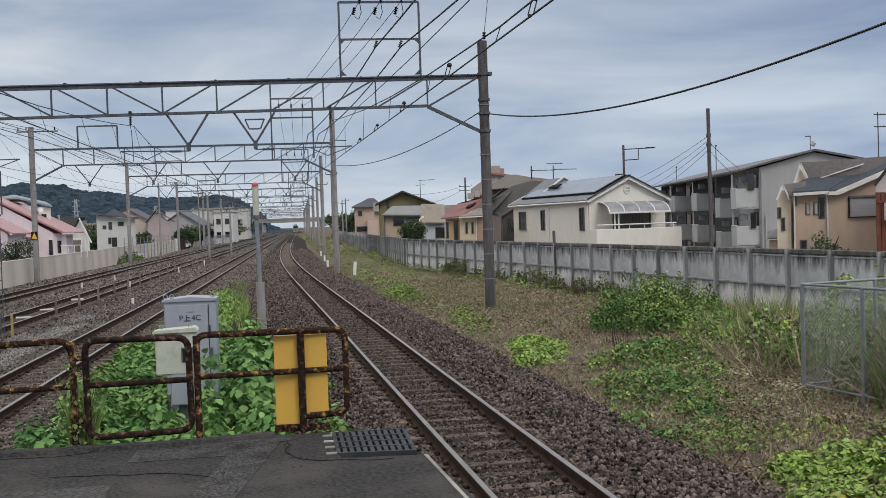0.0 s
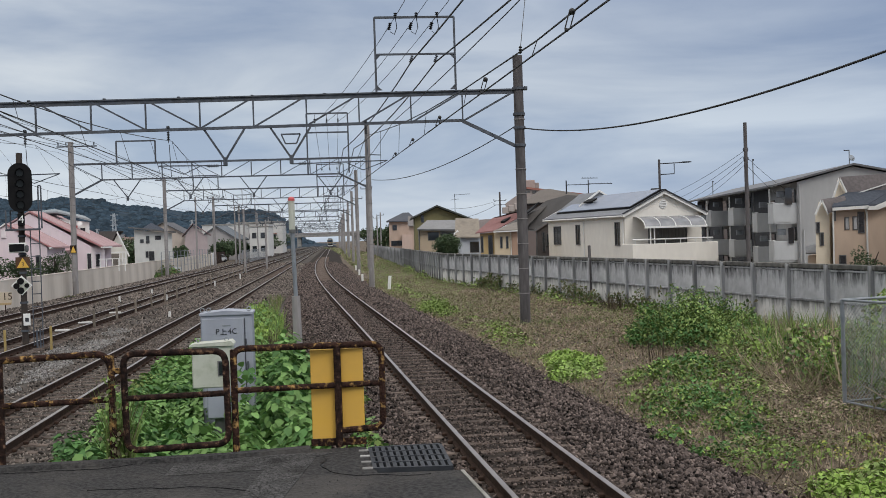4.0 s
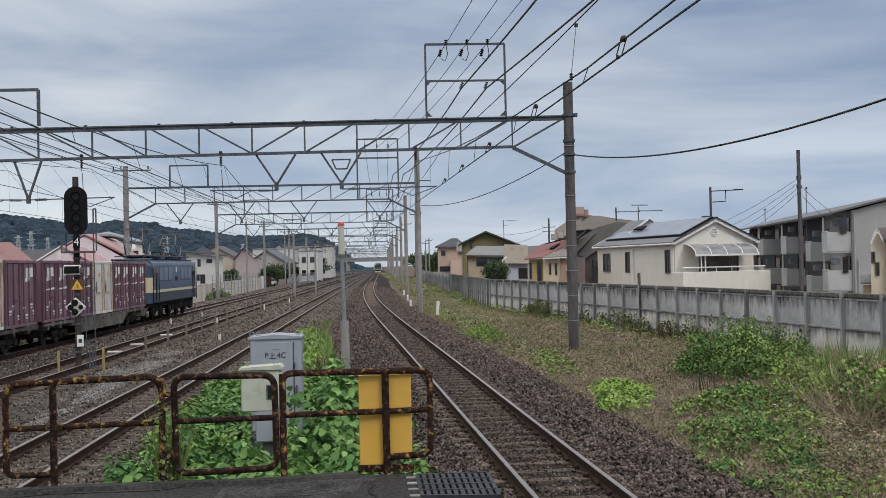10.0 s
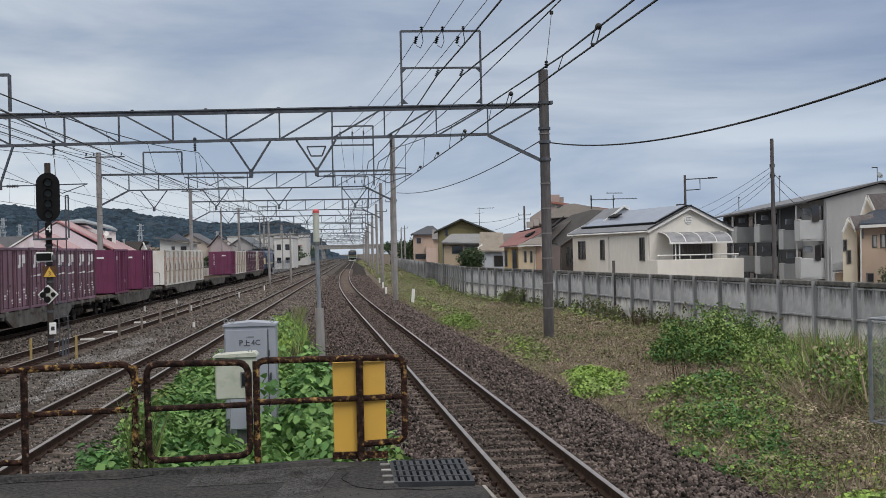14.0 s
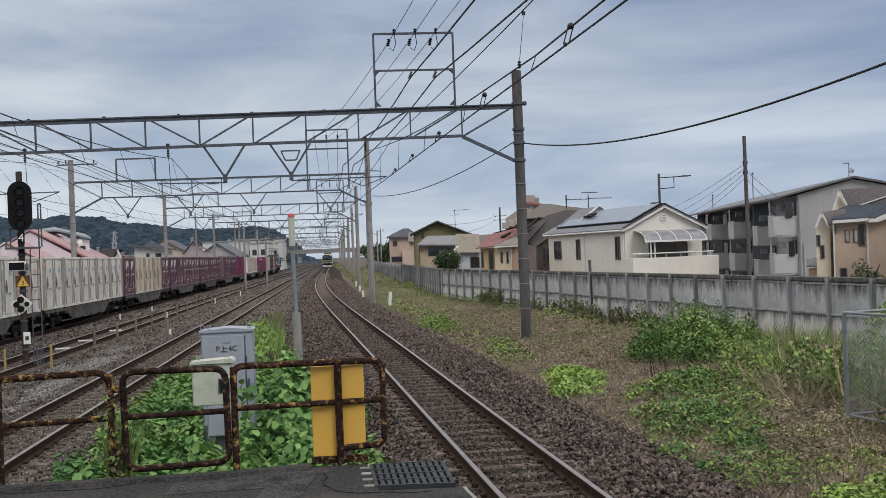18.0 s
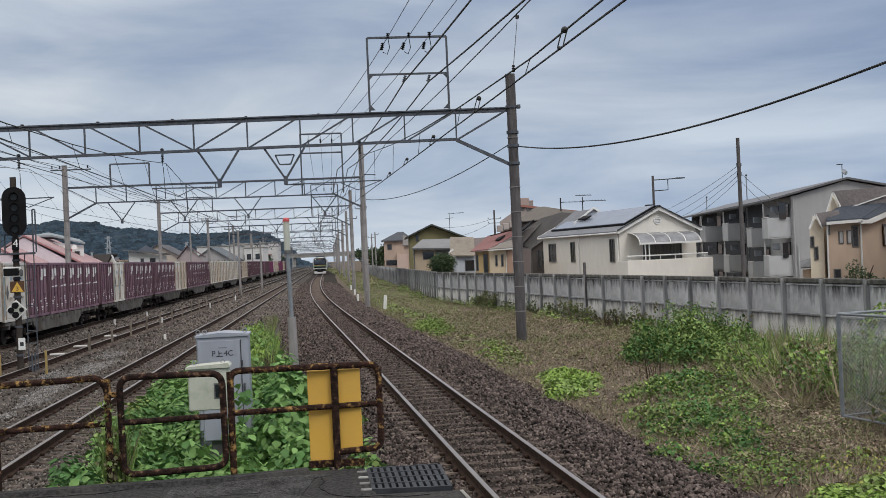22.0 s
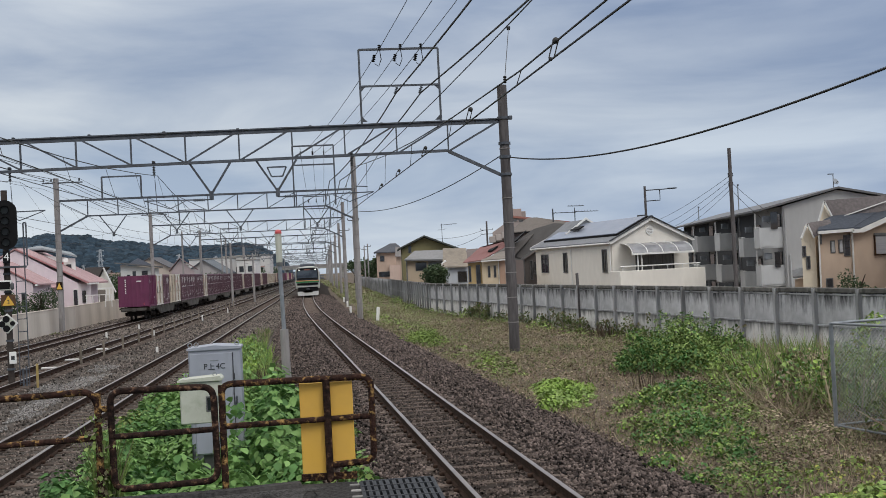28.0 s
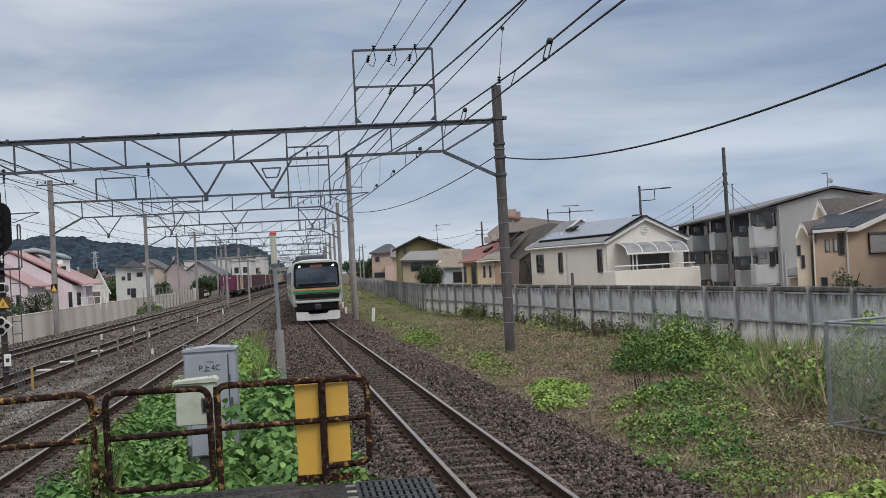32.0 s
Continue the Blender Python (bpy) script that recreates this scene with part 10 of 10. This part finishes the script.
def bush():
    th = thing("bush", "dense green bush with feathery shoots before a wall", "bush", at=Matrix.Translation((8.75, 31.6, -0.55)))
    rr = random.Random(3)
    stems, ps, an, sz = Geo(), [], [], []
    for k in range(250):
        a, q = rr.uniform(0, 6.28), rr.random() ** 0.6
        bx, by = 1.95 * q * math.cos(a) - 0.1, 1.0 * q * math.sin(a)
        h = (1.62 - 1.10 * q ** 2) * rr.uniform(0.45, 1.12)
        lx, ly = bx + rr.uniform(-0.25, 0.25), by + rr.uniform(-0.2, 0.2)
        stems.tube([(bx * 0.6, by * 0.6, 0), (bx, by, h * 0.55), (lx, ly, h)], 0.012, 4, r1=0.004)
        n = int(100 * h)
        for i in range(n):
            u = rr.random() ** 1.25 * 1.02
            f = 0.26 * (1.2 - u)
            t = rr.uniform(0, 6.28)
            ps.append((bx + (lx - bx) * max(0, u - 0.5) * 2 + f * math.cos(t), by + (ly - by) * max(0, u - 0.5) * 2 + f * math.sin(t), h * u))
            an.append((rr.gauss(0, 0.6), rr.gauss(0, 0.6), t))
            sz.append((rr.uniform(0.03, 0.055), rr.uniform(0.06, 0.12), 0.06))
    tagged(make("stem", stems, M["rustdark"], th), kind="stuff")
    me = scatter("foliage", np.array(ps), np.array(an), np.array(sz), LEAFV, LEAFF, [LEAF["bush"], LEAF["mid"], LEAF["vinelow"]])
    pick = np.digitize(np.random.default_rng(4).random(len(ps)), (0.28, 0.68)).astype(np.int32)
    me.polygons.foreach_set("material_index", np.repeat(pick, len(LEAFF)).astype(np.int32))
    make("foliage", me, [], th)


bush()
leaf_mat("ground_cover", "leafy weeds at the foot of a bush", [(6.3, 30.2), (6.9, 31.8), (10.6, 31.8), (10.9, 30.0), (9.4, 28.9), (7.4, 28.8)], 560, 1.55, (0.05, 0.10), [VL_, M_, VL_, M_, BU_], 14, lump=1.3, rag=0.5, droop=0.25, fall=0.4)
leaf_mat("ground_cover", "rank leafy weeds among tall grass", [(8.0, 21.6), (8.7, 26.0), (10.4, 28.6), (11.9, 25.0), (11.0, 21.6), (9.4, 20.2)], 300, 1.05, (0.06, 0.12), [M_, O_, VL_, LI_, BU_, D_], 62, lump=1.3, gap=0.25, droop=0.4)
pp = spread(7000, [(8.4, 21.6), (9.2, 29.0), (10.6, 31.0), (12.6, 29.0), (12.4, 22.5), (9.4, 19.9)])
pp = pp[value_noise(pp, 1.3, 21) > 0.33]
blades("tall_grass", "tall arching green grass before a wall", pp, -0.55, (0.45, 1.20), (0.026, 0.052), [LEAF["bush"], LEAF["mid"], LEAF["mid"], LEAF["vinelow"], LEAF["bright"], LEAF["dry"], LEAF["litter"], LEAF["olive"]], 0.5)
clumps("ground_cover", "leafy weeds under tall grass", [(8.2, 22.0), (8.8, 30.5), (10.4, 31.0), (12.4, 28.0), (12.0, 22.0), (9.4, 19.9)], 120, (0.2, 0.45), 0.55, (0.05, 0.11), [M_, B_, LEAF["bush"], LEAF["vinelow"]], 80, 13)
pp = spread(1300, [(7.6, 20.3), (8.2, 27), (9.6, 29.5), (10.0, 24), (8.8, 20.6)])
blades("dry_grass", "dry bent straw coloured grass", pp, -0.55, (0.4, 0.95), (0.014, 0.03), [LEAF["dry"], LEAF["litter"], LEAF["olive"]], 0.85)
pp = spread(900, [(10.0, 31.5), (9.4, 33.0), (11.0, 37.0), (12.2, 35.5), (11.6, 31.0)])
blades("reddish_grass", "reddish dry grass beside a bush", pp, -0.55, (0.3, 0.7), (0.014, 0.03), [LEAF["dry"], LEAF["brown"]], 0.4)
for poly, n in (([(8.9, 44), (9.9, 45.5), (9.4, 47.5), (8.6, 46)], 110), ([(6.0, 27.6), (6.9, 28.3), (7.0, 26.4), (6.2, 26.2)], 32), ([(11.4, 36.5), (12.0, 38), (11.4, 39), (10.8, 37.5)], 40)):
    pp = spread(n, poly)
    blades("dead_stalks", "dark dead upright stalks", pp, -0.55, (0.3, 0.95), (0.014, 0.03), [LEAF["brown"]], 0.2)
# a yellow green shoot behind the fence
n = 1500
k = rng.integers(0, 9, n)
u = rng.random(n)
# each shoot rises from the ground, bends over the fence top and hangs
ax, ay = np.linspace(9.6, 11.9, 9)[k], (22.0 + 0.25 * np.sin(np.arange(9) * 2.1))[k]
top = (1.15 + 0.30 * np.sin(np.arange(9) * 1.7 + 0.6))[k]
p = np.stack([ax + 0.35 * u ** 3 + rng.normal(0, 0.10, n), ay - 0.25 * u ** 2 + rng.normal(0, 0.10, n), -0.5 + (top + 0.5) * np.sqrt(u) + rng.normal(0, 0.07, n)], -1)
put("climbing_vine", "yellow green vine climbing up behind a mesh fence", "vine", p, np.stack([rng.normal(-0.2, 0.5, n), rng.normal(0, 0.5, n), rng.uniform(0, 6.28, n)], -1), rng.uniform(0.06, 0.12, n), LEAFV, LEAFF, [LEAF["bright"], LEAF["bush"], LEAF["yellow"], LEAF["bright"]])
# climbing vines on the wall
for y0, y1, n, zt in ((49.5, 56, 900, 0.7), (65, 70, 1300, 0.9), (25.5, 27.5, 300, 0.8), (57, 64, 500, 0.3), (43, 48, 500, 0.6), (36, 39, 260, 0.3)):
    y = rng.uniform(y0, y1, n)
    h = np.array([noise.noise(Vector((v * 0.9, 4, 1))) for v in y])
    z = -0.5 + (zt + 0.5) * rng.random(n) ** 0.8 * np.clip(0.45 + h, 0.1, 1)
    x = np.array([wall_x(v) - 0.14 for v in y]) - rng.uniform(0, 0.30, n) * (1.2 - z / 2)
    put("wall_vine", "vines climbing up a concrete wall", "vine", np.column_stack([x, y, z]), np.stack([rng.normal(1.2, 0.5, n), rng.normal(0, 0.5, n), rng.uniform(-2.2, -0.6, n)], -1), rng.uniform(0.07, 0.14, n), LEAFV, LEAFF, [LEAF["mid"], LEAF["olive"], LEAF["olive"], LEAF["dark"]])

# broad vine leaves round the cabinets
K_ = [LEAF["kudzu"], LEAF["kudzu"], LEAF["vinelow"]]
leaf_mat("vine_leaves", "broad green vine leaves beyond the platform fence", [(-4.4, 9.4), (-4.7, 13.0), (-5.0, 18.0), (-5.3, 25), (-4.6, 29.8), (-3.3, 28.5), (-1.6, 21.5), (-1.05, 16.5), (-0.55, 11.0), (-0.6, 9.1)], 760, 0.80, (0.07, 0.13), K_, 31, lump=0.9, rag=0.5, droop=0.24, fall=0.36)
leaf_mat("vine_leaves", "broad green vine leaves close behind the fence", [(-3.3, 9.0), (-3.4, 11.0), (-2.9, 13.2), (-1.7, 13.6), (-0.75, 14.0), (-0.6, 9.0)], 620, 1.45, (0.085, 0.155), K_, 32, lump=1.0, rag=0.4, droop=0.26, fall=0.36)
leaf_mat("vine_leaves", "low vine leaves between the track and the platform fence", [(-0.75, 11.0), (-1.0, 19.5), (-0.55, 20.0), (-0.15, 15.5), (-0.05, 11.0)], 330, 0.75, (0.06, 0.12), [LEAF["kudzu"], LEAF["mid"], LEAF["vinelow"]], 40, base=-0.36, lump=1.2, rag=0.3, gap=0.2)
leaf_mat("verge_weeds", "fresh green weeds between two tracks", [(-4.7, 22), (-5.5, 34), (-6.4, 46), (-5.0, 47), (-3.7, 34), (-2.7, 24)], 210, 1.0, (0.07, 0.13), [B_, BU_, M_, LEAF["kudzu"]], 37, lump=0.9, droop=0.5)
pp = spread(2600, [(-4.9, 24), (-5.5, 34), (-6.4, 44), (-4.9, 46), (-3.6, 34), (-3.0, 27)])
blades("verge_grass", "fresh green grass strip between two tracks", pp, -0.5, (0.25, 0.95), (0.016, 0.04), [LEAF["bright"], LEAF["mid"], LEAF["bush"], LEAF["kudzu"]], 0.4)
leaf_mat("vine_leaves", "broad vine leaves climbing towards the main track", [(-5.4, 20), (-6.0, 25), (-6.1, 31), (-5.0, 32), (-4.2, 27), (-4.4, 20)], 330, 0.85, (0.08, 0.14), K_, 33, lump=0.9, droop=0.4)
patch("vine_leaves", "vine leaves and weeds round a lamp post foot", [(-3.4, 24), (-4.0, 31), (-3.0, 33), (-1.9, 26), (-1.6, 22)], 3500, 0.7, (0.07, 0.13), [LEAF["kudzu"], LEAF["mid"], LEAF["vinelow"]], tilt=0.55, lump=0.7)
leaf_mat("vine_leaves", "vine leaves creeping down to the main track ballast", [(-3.5, 9.3), (-4.2, 12.0), (-4.85, 14.6), (-5.2, 17.5), (-5.55, 20.5), (-5.8, 24.0), (-6.0, 28.0), (-6.1, 31.0), (-5.1, 30.0), (-4.5, 24.0), (-4.0, 16.0), (-3.2, 11.0)], 560, 0.60, (0.06, 0.115), K_ + [LEAF["mid"]], 41, base=-0.30, lump=1.1, rag=0.45, droop=0.25, fall=0.36)
pp = spread(1600, [(-6.2, 44), (-7.4, 62), (-6.5, 62), (-5.0, 44)])
blades("verge_grass", "thin green grass strip between two tracks", pp, -0.5, (0.2, 0.5), (0.02, 0.04), [LEAF["mid"], LEAF["olive"]], 0.3)
pp = spread(380, [(-3.55, 27.5), (-3.2, 25.5), (-3.0, 27), (-3.5, 33), (-4.0, 33)])
blades("dead_reeds", "dark dead reeds beside a lamp post", pp, -0.5, (0.3, 0.9), (0.014, 0.03), [LEAF["brown"]], 0.1)
pp = spread(240, [(-2.38, 8.78), (-2.22, 8.78), (-2.22, 9.0), (-2.38, 9.0)])
blades("fence_weeds", "thin weeds climbing a fence post", pp, 1.0, (0.25, 0.75), (0.008, 0.018), [LEAF["bush"], LEAF["mid"], LEAF["mid"], LEAF["olive"]], 0.13)
n = 150
zz = rng.random(n)
put("post_vine", "small vine leaves climbing a rusty fence post", "vine", np.column_stack([-2.30 + rng.normal(0, 0.045, n), 8.72 + rng.normal(0, 0.03, n), 1.06 + 0.72 * zz ** 1.3]), np.stack([rng.normal(-0.8, 0.5, n), rng.normal(0, 0.5, n), rng.uniform(0, 6.28, n)], -1), rng.uniform(0.02, 0.05, n), LEAFV, LEAFF, [LEAF["bush"], LEAF["mid"], LEAF["olive"]])
patch("hedge_weeds", "green weeds at the foot of a beige wall", [(-25.0, 112), (-25.5, 123), (-24.3, 123), (-23.6, 112)], 1800, 1.5, (0.12, 0.22), [LEAF["mid"], LEAF["vinelow"], LEAF["olive"]], tilt=0.7, base=-0.5)
patch("hedge_weeds", "dry weeds at the foot of a beige wall", [(-18.4, 43), (-18.7, 47), (-18.0, 47), (-17.8, 43)], 700, 0.7, (0.10, 0.18), [LEAF["olive"], LEAF["dry"], LEAF["mid"]], tilt=0.7, base=-0.5)
patch("hedge_weeds", "brown green weeds at the foot of a beige wall", [(-20.3, 64), (-20.9, 74), (-20.2, 74), (-19.6, 64)], 800, 0.6, (0.12, 0.2), [LEAF["olive"], LEAF["brown"], LEAF["mid"]], tilt=0.7, base=-0.5)


leaf_mat("vine_leaves", "broad green vine leaves rising beside the cabinets", [(-4.5, 15.0), (-5.1, 22.0), (-4.3, 24.0), (-3.4, 20.0), (-3.4, 15.0)], 560, 1.25, (0.07, 0.135), K_, 34, lump=1.0, droop=0.25, fall=0.36)
leaf_mat("vine_leaves", "broad green vine leaves between cabinet and lamp post", [(-2.35, 15.0), (-2.45, 20.7), (-1.4, 20.2), (-0.95, 14.0)], 560, 1.75, (0.09, 0.165), K_, 35, lump=1.1, rag=0.35, droop=0.26, fall=0.36)
leaf_mat("vine_leaves", "vine leaves rising against the fence gate", [(-3.35, 9.0), (-3.7, 11.6), (-2.6, 12.8), (-1.9, 12.0), (-1.9, 9.0)], 620, 1.5, (0.065, 0.12), K_, 38, lump=1.1, rag=0.35, droop=0.26, fall=0.36)
leaf_mat("vine_leaves", "vine leaves beside a junction box", [(-2.62, 15.4), (-2.6, 16.7), (-2.1, 16.7), (-2.1, 15.2)], 420, 2.05, (0.09, 0.15), K_, 36, lump=1.3, rag=0.2, droop=0.28, fall=0.4)
# loose grit on the platform
gp = np.concatenate([spread(2600, [(-1.75, 8.38), (-0.95, 8.6), (-0.58, 8.56), (-1.05, 8.07), (-1.7, 8.0)]), spread(1500, [(-0.98, 8.5), (-0.66, 8.5), (-0.88, 6.4), (-1.13, 6.4)]), spread(500, [(-3.6, 8.25), (-0.5, 8.6), (0.0, 6.5), (-3.6, 6.3)])])
put("grit", "loose grit and sand on the worn asphalt", "grit", np.column_stack([gp, np.full(len(gp), 1.106)]), rng.uniform(0, 6.28, (len(gp), 3)), rng.uniform(0.004, 0.012, len(gp)), CHUNKV, CHUNKF, M["asphalt_patch"])
cr = Geo()
r5 = random.Random(8)
for (x, y), ang in (((-3.4, 8.2), -0.1), ((-0.62, 8.5), -1.4), ((-2.2, 7.6), 0.1)):
    for k in range(16):
        x1, y1 = x + 0.09 * math.cos(ang), y + 0.09 * math.sin(ang)
        cr.bar((x, y, 1.105), (x1, y1, 1.105), r5.uniform(0.002, 0.007), 0.004)
        x, y, ang = x1, y1, ang + r5.uniform(-0.5, 0.5)
tagged(make("asphalt_cracks", cr, M["black"]), "thin dark cracks in the platform asphalt", "cracks", kind="stuff")


# ---- ballast stones ----
def stones(name, label, line, a0, a1, y0, y1, n, size, material, zf):
    u = rng.random(n)
    y = y0 * (y1 / y0) ** u
    off = rng.uniform(a0, a1, n)
    x = np.array([line(v) for v in y]) + off
    z = np.interp(off, zf[0], zf[1]) + rng.uniform(-0.012, 0.03, n)
    s = rng.uniform(size[0], size[1], n) * np.clip(y / 34, 0.8, 2.3)
    # between the rails the stones stay below the sleepers' tops
    near = np.abs(off) < 1.05
    z[near] -= 0.010
    ang = rng.uniform(0, 6.28, (n, 3))
    sz = np.stack([s, s * rng.uniform(0.7, 1.1, n), s * rng.uniform(0.5, 0.9, n)], -1)
    for k, v, f in ((y < 36, STONEV, STONEF), (y >= 36, CHUNKV, CHUNKF)):
        put(name, label, "ballast", np.column_stack([x, y, z])[k], ang[k], sz[k], v, f, material)


RPROF = ((-3.2, -2.3, -1.75, -1.0, 1.0, 1.75, 2.5, 3.4), (-0.62, -0.42, -0.20, -0.175, -0.175, -0.20, -0.40, -0.62))
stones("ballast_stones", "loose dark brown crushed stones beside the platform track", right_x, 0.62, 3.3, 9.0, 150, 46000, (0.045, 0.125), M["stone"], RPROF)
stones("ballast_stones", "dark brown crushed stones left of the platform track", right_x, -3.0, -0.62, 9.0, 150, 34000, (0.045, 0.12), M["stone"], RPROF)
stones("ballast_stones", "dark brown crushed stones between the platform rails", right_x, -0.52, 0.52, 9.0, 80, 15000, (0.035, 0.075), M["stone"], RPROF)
LPROF = ((-14.0, -13.4, -12.4, -11.0, -7.0, -3.4, -2.6, -2.2, -1.6, -1.0, 1.0, 1.6, 2.4, 3.0), (-0.62, -0.50, -0.35, -0.20, -0.20, -0.21, -0.33, -0.33, -0.2, -0.175, -0.175, -0.2, -0.40, -0.62))
stones("gravel_stones", "grey brown gravel stones between the main tracks", left_x, -11.5, -0.62, 14, 170, 48000, (0.05, 0.11), M["gravelstone"], LPROF)
stones("gravel_stones", "grey brown gravel stones beside the main track", left_x, 0.62, 2.6, 13, 150, 14000, (0.05, 0.10), M["gravelstone"], LPROF)
stones("gravel_stones", "grey brown gravel between the main rails", left_x, -0.52, 0.52, 13, 90, 9000, (0.04, 0.08), M["gravelstone"], LPROF)

ash = mat("pale_ash_gravel", (0.150, 0.142, 0.138), (0.275, 0.264, 0.252), 9.0, 0.95, island=0.5)
for k, poly in enumerate(([(-8.6, 20.0), (-9.0, 26.0), (-10.4, 31.0), (-10.6, 33.5), (-9.5, 38.5), (-8.9, 36.0), (-8.7, 31.0), (-8.1, 26.0), (-7.4, 20.0)], [(-10.0, 34.5), (-11.0, 42.0), (-10.2, 43.0), (-9.2, 35.0)], [(-9.4, 15.0), (-9.6, 18.5), (-8.2, 19.0), (-7.7, 15.0)])):
    pp = spread((7200, 2200, 1600)[k], poly)
    pp = pp[np.clip(edge_distance(pp, poly) / 0.9, 0, 1) * 0.8 + value_noise(pp, 1.2, 50 + k) > 0.62]
    n = len(pp)
    zz = np.interp(pp[:, 0] - np.array([left_x(v) for v in pp[:, 1]]), LPROF[0], LPROF[1])
    put("ash_gravel", "pale grey ash and fine gravel spilt between the tracks", "gravel", np.column_stack([pp, zz + rng.uniform(0.0, 0.04, n)]), rng.uniform(0, 6.28, (n, 3)), rng.uniform(0.03, 0.07, n), CHUNKV, CHUNKF, ash)


def motions():
    """Both trains run at a steady speed along their tracks."""
    freight_motion()
    commuter_motion()


motions()
